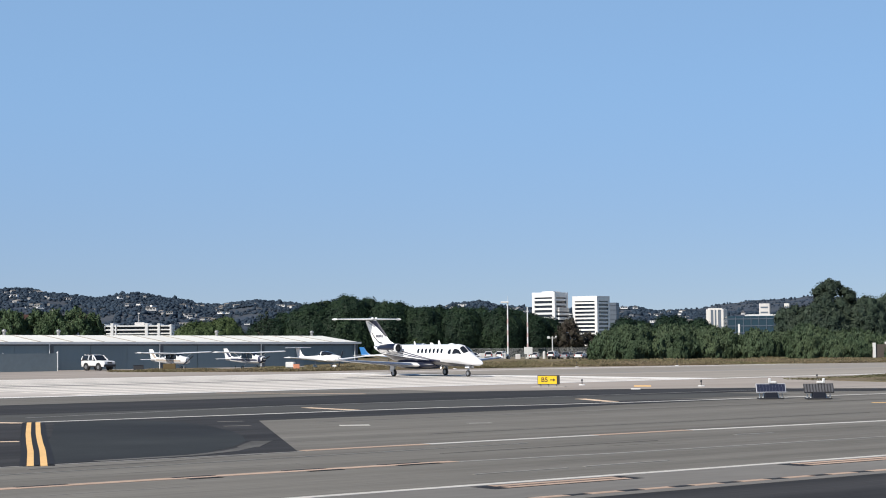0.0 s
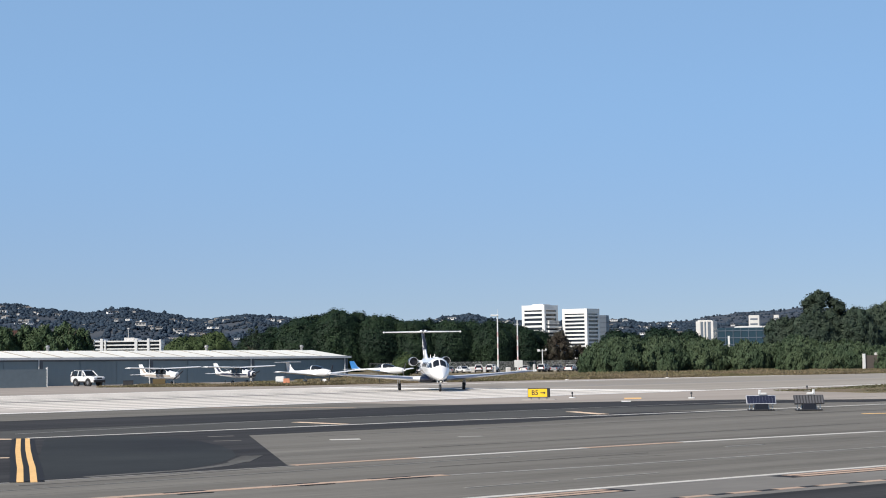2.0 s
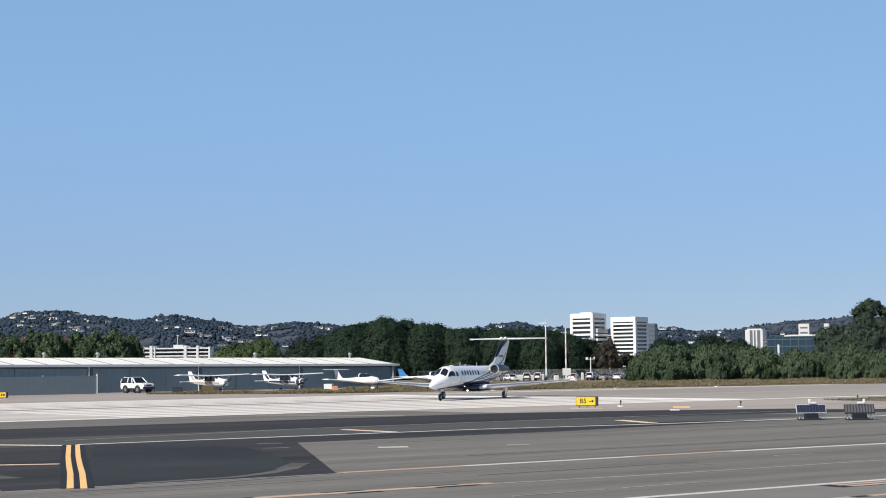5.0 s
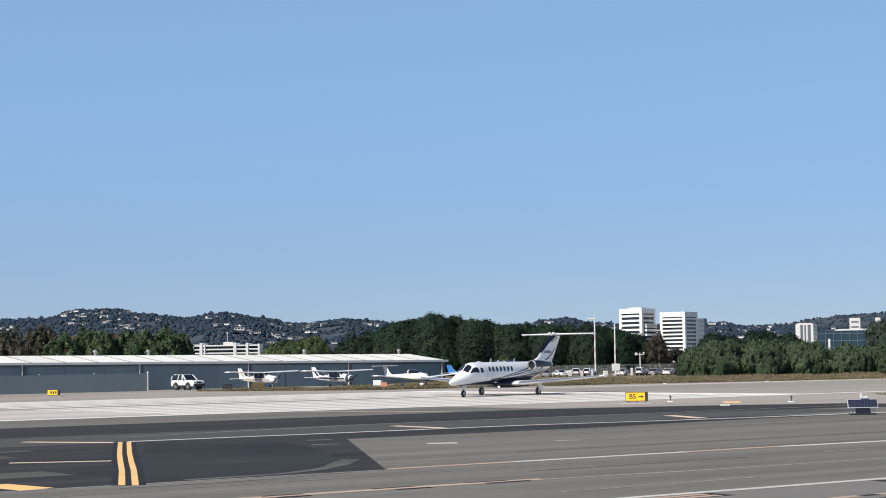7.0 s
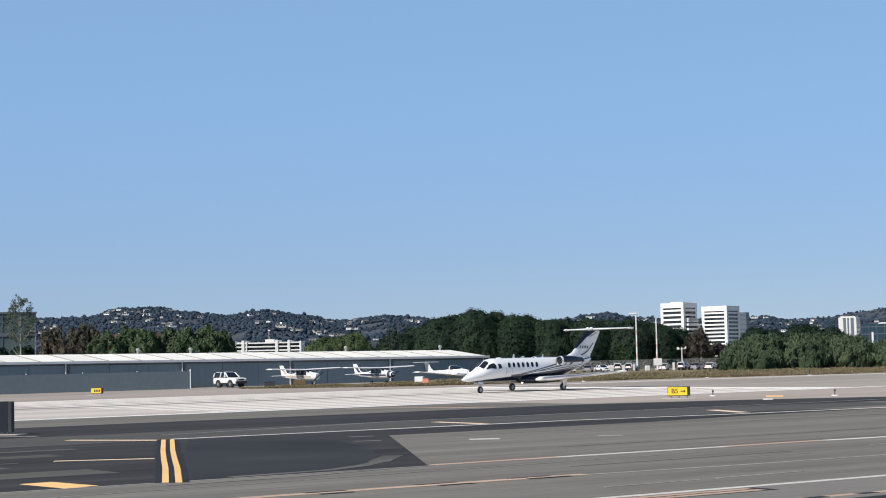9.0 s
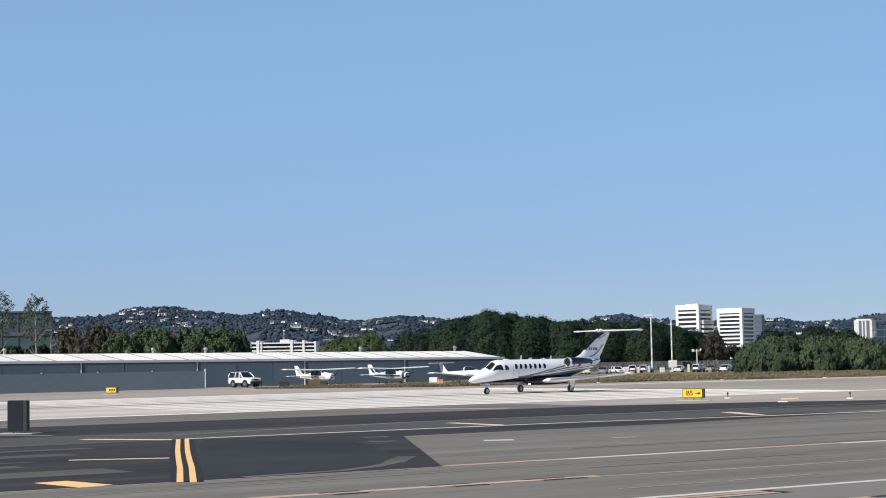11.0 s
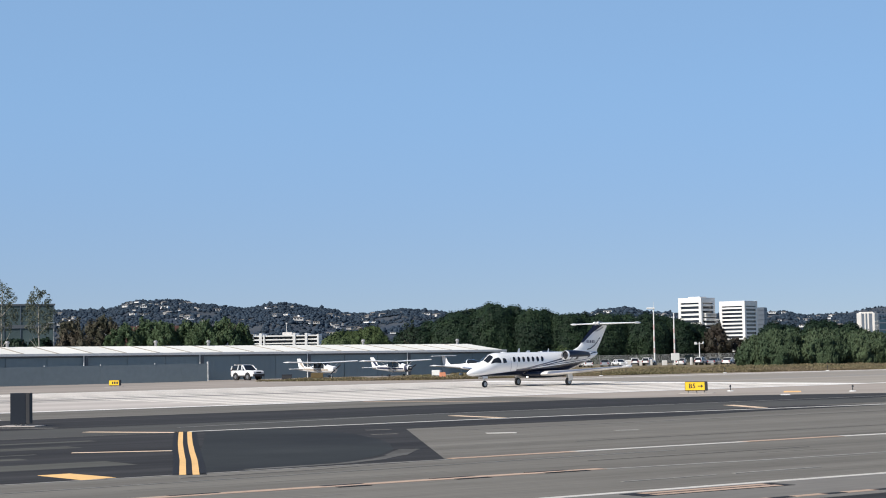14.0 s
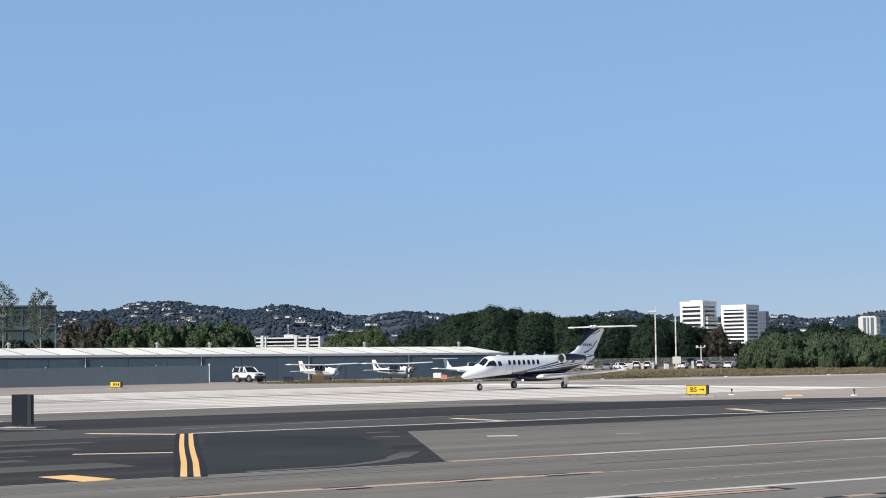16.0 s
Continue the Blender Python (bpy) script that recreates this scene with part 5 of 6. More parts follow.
for x, a, h, w in ((42.4, 236, 4.6, 4.4), (44.6, 233, 5.2, 5.0), (47.0, 236, 5.0, 5.0), (50.0, 233, 5.0, 5.0), (53.2, 236, 5.1, 4.8), (56.2, 233, 4.4, 4.8), (59.2, 235, 4.2, 4.6), (62.0, 231, 4.2, 4.6),
                   (64.8, 232, 4.4, 5.0), (68.0, 229, 4.3, 4.6), (71.0, 228, 3.9, 4.6), (74.0, 227, 3.7, 4.8), (77.2, 226, 3.5, 4.8), (80.0, 224, 3.6, 5.0), (83.0, 223, 3.8, 5.0)):
    k += 1
    dome_tree("pepper_tree", standing(x, a, -0.1, 30 * k), 160 + k, h - 0.5 + (0.45, -0.35, 0.1, -0.2, 0.55, -0.1)[k % 6] * (k > 4), w * 1.45, WILLOW, "drooping grey-green pepper tree along the airfield edge", "drooping trees along the airfield", leaf=0.12, count=9500, droop=0.6, rough=0.115)
k = 0
for x, a, h, w in ((47.3, 252, 6.2, 5.0), (49.9, 254, 5.8, 5.4), (53.4, 252, 6.4, 5.0), (55.8, 255, 6.4, 5.4), (58.8, 254, 6.0, 5.0)):
    k += 1
    dome_tree("ficus_tree", standing(x, a, -0.1, 50 * k), 190 + k, h, w * 1.1, FICUS, "dark green tree behind the drooping trees", "dark trees behind the drooping trees", leaf=0.16, count=5000)
# large eucalyptus
for x, a, h, w, s in ((77.0, 247, 12.6, 11.5, 5),):
    tree("eucalyptus_tree", standing(x, a, -0.1, 70 * s), 200 + s, h, w, EUCAL, "tall grey-green eucalyptus with a clumpy open crown", "eucalyptus trees", leaf=0.15, count=15000, clear=0.06, blobs=70, bark=PALE_BARK, core=0.78, limbs=8, blob=0.10, thick=0.5, limb=0.45)
for x, a, h, w, s in ((71.2, 246, 7.6, 6.5, 1), (74.5, 243, 8.4, 7.0, 2), (80.5, 244, 8.6, 8.0, 3), (86.5, 248, 9.3, 9.0, 4), (93.0, 246, 9.0, 8.5, 6)):
    dome_tree("eucalyptus_tree", standing(x, a, -0.1, 70 * s), 210 + s, h, w, EUCAL, "grey-green eucalyptus with a clumpy crown", "eucalyptus trees", leaf=0.16, count=8000, rough=0.12, bark=PALE_BARK)
# fresh green row behind the hangar
k = 0
for x, a, h, w in ((-49.6, 252, 9.4, 7.5), (-46.0, 250, 8.2, 6), (-43.0, 253, 9.0, 6), (-40.2, 250, 8.6, 5.6), (-37.4, 252, 8.6, 6), (-34.6, 250, 8.6, 5.6), (-31.8, 252, 9.0, 5.6), (-29.8, 255, 8.2, 4.6)):
    k += 1
    mt = RUSTY if k == 1 else FRESH
    tree("poplar_tree", standing(x, a, -0.1, 60 * k), 220 + k, h, w * 1.2, mt, "rusty brown leafed tree behind the hangar" if k == 1 else "fresh green upright tree behind the hangar", "" if k == 1 else "green trees behind the hangar", leaf=0.12, count=9500, clear=0.0, blobs=64, droop=0.45, blob=0.085, core=0.62, thick=0.5, tall=1.7)
tree("rusty_tree", standing(-52.6, 246, -0.1), 240, 9.0, 8.0, RUSTY, "rusty brown leafed tree beside the glass building", leaf=0.13, count=8000, clear=0.0, blobs=60, blob=0.10, core=0.55, thick=0.5, tall=1.6)
dome_tree("olive_tree", standing(-17.4, 302, -0.1), 241, 6.9, 8.6, OLIVE, "rounded bright olive green tree behind the hangar", leaf=0.17, count=6000, rough=0.07)
dome_tree("olive_tree", standing(-13.4, 303, -0.1), 242, 7.5, 8.8, OLIVE, "rounded bright olive green tree behind the hangar", leaf=0.17, count=6000, rough=0.07)
tree("wispy_tree", standing(-6.0, 290, -0.1), 243, 9.2, 4.0, EUCAL, "thin wispy tree beside the dark trees", leaf=0.15, count=1200, clear=0.2, blobs=20, core=0, blob=0.12, thick=0.4)
# slender pale-barked trees before the glass building
for x, h, s in ((-54.9, 13.4, 1), (-60.0, 14.4, 2)):
    tree("birch_tree", standing(x, 236, -0.1, 20), 250 + s, h, 6.8, BIRCH, "slender pale-barked tree with sparse leaves", "birches", leaf=0.12, count=3000, clear=0.40, blobs=70, core=0, bark=PALE_BARK, limbs=9, blob=0.075, thick=0.34, limb=0.42)
for x, a, h, w in ((-64, 244, 6.6, 6), (-60.5, 246, 6.0, 5.5), (-57, 246, 6.2, 5)):
    tree("dark_shrub_tree", standing(x, a, -0.1), int(300 + x), h, w, FICUS, "dark leafy tree before the glass building", "trees before the glass building", leaf=0.22, count=1800, clear=0.05)
# round clipped shrub on the far ramp
sh = thing("round_shrub", standing(15.6, 240, 0), "rounded yellow-green shrub at the ramp's edge", "shrub")
me = crown_mesh(random.Random(5), [(0, 0, 1.3, 1.7, 1.5), (0.3, 0.2, 1.5, 1.5, 1.4)], 1800, 0.14, OLIVE)
ob = new("crown", me)
ob.parent = sh


# ---------------------------------------------------------------- hangar row
HANGAR_WALL = mat("blue_grey_sheet", (0.2070, 0.2622, 0.2806), 0.55, vary=0.06, scale=0.6, fine=0.03, stretch=(3, 1, 0.3))
HANGAR_DOOR = mat("blue_grey_door", (0.1892, 0.2438, 0.2622), 0.55, vary=0.08, scale=0.6, fine=0.03, obj=0.06, stretch=(3, 1, 0.3))
SCREEN = mat("grey_screen", (0.1987, 0.2406, 0.2560), 0.7, vary=0.06, scale=0.5, obj=0.05)
ROOF = mat("pale_roof_sheet", (0.82, 0.80, 0.72), 0.5, vary=0.08, scale=0.5, fine=0.04, obj=0.07)
ROOF_DARK = mat("roof_joint", (0.40, 0.36, 0.30), 0.7, vary=0.1)
TRIM = mat("white_trim", (0.70, 0.70, 0.68), 0.5, vary=0.06)
DARK_TRIM = mat("dark_trim", (0.10, 0.115, 0.13), 0.6, vary=0.1)
GALV = mat("galvanised", (0.30, 0.30, 0.30), 0.5, metal=0.4, vary=0.12)

X0, X1, FY, RY = 30.0, 122.6, 176.0, 192.0
EAVE, TOP = 3.12, 3.95
# the row follows the ramp, which falls slightly towards its far end
hangar = thing("hangar_row", pose(X0, FY, 0.24, 0, 0.36, 0), "long low blue-grey hangar row with pale metal roof", "hangar")
L = X1 - X0
bm = bmesh.new()
loft(bm, [[(x, 0, -0.6), (x, 16, -0.6), (x, 16, EAVE), (x, 8, TOP - 0.06), (x, 0, EAVE)] for x in (0.0, L)])
part("wall", bm, HANGAR_WALL, hangar, "blue-grey sheet metal walls")
n = int(L / 3.8)
bm = bmesh.new()
slab(bm, [(0.03, -0.3), (3.77, -0.3), (3.77, 8.1), (0.03, 8.1)], 0, 0.05)
for q in bm.verts:
    q.co.z += (TOP - EAVE) * (q.co.y / 8.0) + EAVE
roof_front = mesh_of("roof_sheet", bm, ROOF)
bm = bmesh.new()
slab(bm, [(0.03, 7.9), (3.77, 7.9), (3.77, 16.3), (0.03, 16.3)], 0, 0.05)
for q in bm.verts:
    q.co.z += (TOP - EAVE) * ((16.0 - q.co.y) / 8.0) + EAVE
roof_back = mesh_of("roof_sheet", bm, ROOF)
for k in range(n + 1):
    for me in (roof_front, roof_back):
        ob = new("roof_sheet", me)
        ob.parent = hangar
        ob.location = (L - 3.8 * (k + 1) + 0.25, 0, 0)
for k in range(0, n + 1):
    bm = bmesh.new()
    x = L - 3.8 * (k + 1) + 0.25
    loft(bm, [[(x - 0.16, y, EAVE + (TOP - EAVE) * y / 8 + 0.03), (x + 0.16, y, EAVE + (TOP - EAVE) * y / 8 + 0.03), (x + 0.16, y, EAVE + (TOP - EAVE) * y / 8 + 0.075), (x - 0.16, y, EAVE + (TOP - EAVE) * y / 8 + 0.075)] for y in (0.3, 7.6)])
    part("skylight_strip", bm, ROOF_DARK, hangar, "dull translucent skylight strip")
bm = bmesh.new()
box(bm, L + 0.6, 0.12, 0.26, (L / 2 + 0.1, -0.36, EAVE - 0.06))
part("gutter", bm, TRIM, hangar, "pale eaves gutter")
bm = bmesh.new()
box(bm, L, 0.06, 0.22, (L / 2, -0.05, EAVE - 0.26))
part("door_track", bm, DARK_TRIM, hangar, "dark sliding door track")
# bays: each a pair of sliding doors between dark and pale posts
bay = 13.4
k = 0
x = L
while x > 4:
    w = min(bay, x)
    for j in range(3):
        bm = bmesh.new()
        dw = w / 3
        xm, yb = x - dw * (j + 0.5), -0.05 - 0.05 * (j % 2)
        ribs = [(xm + (i / 24 - 0.5) * (dw - 0.06), yb - (0.012 if i % 4 in (1, 2) else 0.0)) for i in range(25)]
        slab(bm, ribs + [(xm + dw / 2 - 0.03, yb + 0.05), (xm - dw / 2 + 0.03, yb + 0.05)], -0.05, EAVE - 0.40)
        part("hangar_door", bm, HANGAR_DOOR, hangar, "ribbed blue-grey sliding door")
    bm = bmesh.new()
    box(bm, 0.30, 0.16, EAVE - 0.2, (x - 0.15, -0.16, (EAVE - 0.2) / 2))
    part("post", bm, DARK_TRIM, hangar, "dark bay post")
    bm = bmesh.new()
    rod(bm, (x - 0.5, -0.3, 0), (x - 0.5, -0.3, EAVE), 0.06)
    part("downpipe", bm, TRIM, hangar, "pale downpipe")
    x -= bay
    k += 1
for xr in (14.0, 33.0, 50.26, 56.79, 77.46, 91.2):
    bm = bmesh.new()
    rod(bm, (xr, 7.9, TOP), (xr, 7.9, TOP + 0.35), 0.16, 0.16, 10)
    ball(bm, (xr, 7.9, TOP + 0.50), 0.26, 2, (1, 1, 0.8))
    part("roof_vent", bm, GALV, hangar, "round turbine roof vent", 50)

# grey screen wall in front of the row's near end
wall = thing("screen_wall", pose(0, 169.8, 0), "grey panelled screen wall with small white lamps on top", "wall", kind="structure")
for k in range(17):
    x = 80.0 - 3.0 * (k + 0.5)
    bm = bmesh.new()
    box(bm, 2.985, 0.10, 1.9, (x, 0, 0.93))
    part("panel", bm, SCREEN, wall)
    bm = bmesh.new()
    box(bm, 0.08, 0.09, 1.88, (x + 1.5, 0, 0.92))
    part("post", bm, SCREEN, wall)
    if k % 2 == 0:
        bm = bmesh.new()
        ball(bm, (x + 1.5, -0.02, 1.93), 0.07, 1)
        part("cap_lamp", bm, TRIM, wall, "small white cap lamp")
bm = bmesh.new()
rod(bm, (80.05, -0.1, 0), (80.05, -0.1, 2.1), 0.05)
part("end_post", bm, TRIM, wall, "white end post")

# ---------------------------------------------------------------- parked light airplanes
PLANE_WHITE = mat("plane_white", (0.78, 0.78, 0.77), 0.3, vary=0.05, coat=0.2)
PLANE_BLUE = mat("plane_blue", (0.035, 0.17, 0.42), 0.3, vary=0.08, coat=0.2)
PLANE_TAN = mat("plane_tan_stripe", (0.42, 0.36, 0.30), 0.4, vary=0.1)
PLANE_DARK = mat("plane_stripe", (0.035, 0.04, 0.075), 0.35, vary=0.1)
RED = mat("red_paint", (0.45, 0.06, 0.03), 0.5, vary=0.1)
GREY_COWL = mat("dark_cowl", (0.06, 0.06, 0.065), 0.4, vary=0.1)


def oval(x, zc, hh, hw, n=16, p=0.8):
    return [(x, hw * math.copysign(abs(math.cos(2 * math.pi * k / n)) ** p, math.cos(2 * math.pi * k / n)), zc + hh * math.copysign(abs(math.sin(2 * math.pi * k / n)) ** p, math.sin(2 * math.pi * k / n))) for k in range(n)]


def small_wheel(plane, x, y, r, fairing=False):
    bm = bmesh.new()
    rod(bm, (x, y - 0.07, r), (x, y + 0.07, r), r, r, 18)
    w = part("wheel", bm, TYRE, plane, "small black wheel", 50)
    bm = bmesh.new()
    rod(bm, (x, y - 0.075, r), (x, y + 0.075, r), r * 0.5, r * 0.5, 12)
    part("hub", bm, PLANE_WHITE, w)
    if fairing:
        bm = bmesh.new()
        ball(bm, (x - 0.05, y, r + 0.06), r * 0.95, 2, (2.0, 0.62, 0.8))
        part("wheel_fairing", bm, PLANE_WHITE, w, "white wheel fairing", 50)


def prop(plane, x, z, r, spin, colour):
    bm = bmesh.new()
    rod(bm, (x, 0, z), (x + 0.32, 0, z), 0.15, 0.02, 14)
    part("spinner", bm, colour, plane, "pointed spinner", 50)
    bm = bmesh.new()
    a = radians(spin)
    for s in (1, -1):
        loft(bm, [[(x + 0.10 + dx, math.cos(a) * s * q - math.sin(a) * wz, z + math.sin(a) * s * q + math.cos(a) * wz) for dx, wz in ((-0.03, -w), (0.02, -w), (0.03, w), (-0.02, w))] for q, w in ((0.1, 0.05), (r * 0.5, 0.08), (r * 0.9, 0.06), (r, 0.02))])
    part("propeller", bm, GREY_COWL, plane, "dark two-blade propeller")


def high_wing_plane(m, label, stripe, cowl, spin):
    """A four-seat high-wing airplane; +x is its nose."""
    p = thing("light_airplane", m @ Matrix.Scale(0.9, 4), label, "airplane", "parked light airplanes")
    bm = bmesh.new()
    loft(bm, [oval(*s) for s in ((2.35, 1.12, 0.30, 0.34), (2.25, 1.12, 0.38, 0.42), (1.5, 1.14, 0.44, 0.50), (1.0, 1.18, 0.50, 0.53), (0.4, 1.28, 0.62, 0.55), (-0.6, 1.28, 0.62, 0.54), (-1.3, 1.20, 0.48, 0.44), (-2.2, 1.16, 0.34, 0.28), (-3.6, 1.16, 0.22, 0.14), (-4.6, 1.20, 0.13, 0.05))])
    body = part("fuselage", bm, PLANE_WHITE, p, "white fuselage", 45)
    bm = bmesh.new()
    loft(bm, [oval(*s) for s in ((2.37, 1.10, 0.27, 0.33), (2.2, 1.12, 0.395, 0.435), (1.75, 1.13, 0.43, 0.475))])
    part("cowling", bm, cowl, body, "engine cowling", 45)
    for s in (1, -1):
        bm = bmesh.new()
        loft(bm, [[(1.6, s * 0.50, 0.98), (1.6, s * 0.515, 1.16), (1.6, s * 0.47, 1.16), (1.6, s * 0.47, 0.98)], [(-0.6, s * 0.55, 0.98), (-0.6, s * 0.565, 1.20), (-0.6, s * 0.4, 1.20), (-0.6, s * 0.4, 0.98)], [(-2.2, s * 0.29, 1.02), (-2.2, s * 0.30, 1.26), (-2.2, s * 0.2, 1.26), (-2.2, s * 0.2, 1.02)], [(-3.6, s * 0.145, 1.08), (-3.6, s * 0.15, 1.26), (-3.6, s * 0.1, 1.26), (-3.6, s * 0.1, 1.08)]])
        part("stripe", bm, stripe, body, "dark side stripe")
        for x0, x1, z0, z1 in ((0.84, -0.15, 1.26, 1.82), (-0.25, -1.05, 1.30, 1.80)):
            bm = bmesh.new()
            loft(bm, [[(x0 - 0.12, s * 0.50, z1), (x1, s * 0.50, z1), (x1 - 0.1, s * 0.53, z0), (x0 + 0.05, s * 0.555, z0)], [(x0 - 0.12, s * 0.52, z1), (x1, s * 0.52, z1), (x1 - 0.1, s * 0.556, z0), (x0 + 0.05, s * 0.575, z0)]])
            part("cabin_window", bm, WINDOW, body, "dark cabin window")
    bm = bmesh.new()
    loft(bm, [[(1.10, y, 1.60), (0.55, y * 0.95, 1.90), (0.50, y * 0.95, 1.87), (1.02, y, 1.58)] for y in (-0.46, 0.46)])
    part("windscreen", bm, WINDOW, body, "dark windscreen")
    bm = bmesh.new()
    foil(bm, [((0.35, s * y, 1.90 + 0.03 * abs(y)), (-1.2 + 0.06 * abs(y) * (abs(y) > 2.6), s * y, 1.88 + 0.03 * abs(y)), (0, 0, 1)) for s, y in ((-1, 5.2), (-1, 2.6), (1, 0.0), (1, 2.6), (1, 5.2))], 0.12)
    wing = part("wing", bm, PLANE_WHITE, p, "long white high wing", 45)
    for s in (1, -1):
        bm = bmesh.new()
        rod(bm, (0.15, s * 0.5, 0.80), (-0.1, s * 2.5, 1.93), 0.045, 0.04, 6)
        part("wing_strut", bm, PLANE_WHITE, wing, "white wing strut")
        bm = bmesh.new()
        foil(bm, [((-3.7, s * 0.05, 1.22), (-4.75, s * 0.05, 1.22), (0, 0, 1)), ((-3.95, s * 1.65, 1.22), (-4.65, s * 1.65, 1.22), (0, 0, 1))], 0.09)
        part("tailplane", bm, PLANE_WHITE, p, "white tailplane", 45)
        bm = bmesh.new()
        rod(bm, (-0.15, s * 0.42, 0.82), (-0.2, s * 1.05, 0.26), 0.05, 0.035, 8)
        part("gear_leg", bm, METAL, p)
        small_wheel(p, -0.2, s * 1.12, 0.2)
    bm = bmesh.new()
    foil(bm, [((-2.7, 0, 1.36), (-4.65, 0, 1.22), (0, 1, 0)), ((-3.6, 0, 1.55), (-4.75, 0, 1.5), (0, 1, 0)), ((-4.35, 0, 2.45), (-5.05, 0, 2.45), (0, 1, 0))], 0.07)
    fin = part("tail_fin", bm, PLANE_WHITE, p, "white swept tail fin", 45)
    for s in (1, -1):
        bm = bmesh.new()
        loft(bm, [[(x, s * 0.02, z), (x - 0.42, s * 0.02, z), (x - 0.42, s * y, z), (x, s * y, z)] for x, z, y in ((-3.55, 1.42, 0.075), (-4.25, 2.05, 0.052))])
        part("fin_stripe", bm, stripe, fin, "slanted stripe on the fin")
    bm = bmesh.new()
    rod(bm, (1.6, 0, 0.8), (1.72, 0, 0.2), 0.045, 0.04, 8)
    part("gear_leg", bm, METAL, p)
    small_wheel(p, 1.72, 0, 0.18)
    prop(p, 2.36, 1.12, 0.95, spin, GREY_COWL)
    bm = bmesh.new()
    rod(bm, (-0.4, 0, 1.95), (-0.55, 0, 2.3), 0.012)
    part("antenna", bm, METAL, p)
    return p


def low_wing_plane(m, label, tee, fin_colour, span=10.4):
    """A low-wing airplane with a bubble canopy; +x is its nose."""
    p = thing("low_wing_airplane", m, label, "airplane", "parked low-wing airplanes")
    bm = bmesh.new()
    loft(bm, [oval(*s) for s in ((2.5, 1.02, 0.20, 0.22), (2.35, 1.02, 0.32, 0.36), (1.5, 1.05, 0.42, 0.50), (0.6, 1.08, 0.46, 0.56), (-0.6, 1.08, 0.42, 0.52), (-1.6, 1.08, 0.28, 0.32), (-3.2, 1.14, 0.16, 0.15), (-4.7, 1.20, 0.10, 0.06))])
    body = part("fuselage", bm, PLANE_WHITE, p, "slim white fuselage", 45)
    bm = bmesh.new()
    loft(bm, [oval(*s) for s in ((1.35, 1.40, 0.04, 0.30), (0.9, 1.46, 0.22, 0.44), (0.2, 1.50, 0.33, 0.48), (-0.5, 1.48, 0.30, 0.42), (-1.3, 1.34, 0.12, 0.22))])
    part("canopy", bm, WINDOW, body, "dark bubble canopy", 45)
    bm = bmesh.new()
    loft(bm, [oval(*s) for s in ((-0.12, 1.50, 0.345, 0.49), (-0.28, 1.495, 0.34, 0.475))])
    part("canopy_frame", bm, PLANE_WHITE, body)
    bm = bmesh.new()
    foil(bm, [((0.75, s * y, 0.78 + 0.085 * y), (-0.75 + 0.05 * y, s * y, 0.76 + 0.085 * y), (0, 0, 1)) for s, y in ((-1, span / 2), (-1, 1.2), (1, 0.0), (1, 1.2), (1, span / 2))], 0.12)
    part("wing", bm, PLANE_WHITE, p, "long white low wing", 45)
    bm = bmesh.new()
    foil(bm, [((-3.4, 0, 1.22), (-4.75, 0, 1.2), (0, 1, 0)), ((-4.0, 0, 1.6), (-4.9, 0, 1.55), (0, 1, 0)), ((-4.45, 0, 2.20), (-5.1, 0, 2.20), (0, 1, 0))], 0.09)
    part("tail_fin", bm, fin_colour, p, "upright tail fin", 45)
    z = 2.22 if tee else 1.25
    bm = bmesh.new()
    foil(bm, [((-4.45, -1.6, z), (-5.05, -1.6, z), (0, 0, 1)), ((-4.3, 0, z), (-5.15, 0, z), (0, 0, 1)), ((-4.45, 1.6, z), (-5.05, 1.6, z), (0, 0, 1))], 0.08)
    part("tailplane", bm, PLANE_WHITE, p, "white tailplane", 45)
    if not tee:
        for s in (1, -1):
            bm = bmesh.new()
            loft(bm, [[(2.2, s * 0.37, 0.96), (2.2, s * 0.385, 1.06), (2.2, s * 0.3, 1.06), (2.2, s * 0.3, 0.96)], [(-0.6, s * 0.51, 0.98), (-0.6, s * 0.54, 1.14), (-0.6, s * 0.4, 1.14), (-0.6, s * 0.4, 0.98)], [(-3.6, s * 0.14, 1.10), (-3.6, s * 0.15, 1.2), (-3.6, s * 0.1, 1.2), (-3.6, s * 0.1, 1.1)]])
            part("stripe", bm, PLANE_BLUE, body, "blue side stripe")
    for x, y in ((1.6, 0), (-0.2, 1.2), (-0.2, -1.2)):
        bm = bmesh.new()
        rod(bm, (x, y, 0.8), (x, y, 0.2), 0.04)
        part("gear_leg", bm, METAL, p)
        small_wheel(p, x, y, 0.19, True)
    prop(p, 2.5, 1.02, 0.9, 70, PLANE_WHITE)
    return p


high_wing_plane(standing(-13.2, 187.5, 0.0, -48), "white high-wing light airplane with tan stripe behind dry grass", PLANE_TAN, PLANE_WHITE, 35)
high_wing_plane(standing(-5.2, 187.5, 0.0, -48), "white high-wing light airplane with dark stripes and cowl", PLANE_DARK, PLANE_DARK, 25)
low_wing_plane(standing(2.7, 187.0, 0.0, -52), "white T-tailed trainer airplane with bubble canopy", True, PLANE_WHITE)
low_wing_plane(standing(11.2, 205.0, 0.0, -36), "white low-wing airplane with bright blue tail fin", False, PLANE_BLUE)

# ---------------------------------------------------------------- cars
CAR_WHITE = mat("car_white", (0.76, 0.76, 0.75), 0.3, vary=0.04, coat=0.5)
CAR_SILVER = mat("car_silver", (0.40, 0.41, 0.42), 0.3, metal=0.5, vary=0.06, coat=0.5)
CAR_DARK = mat("car_dark", (0.03, 0.032, 0.036), 0.25, vary=0.08, coat=0.5)
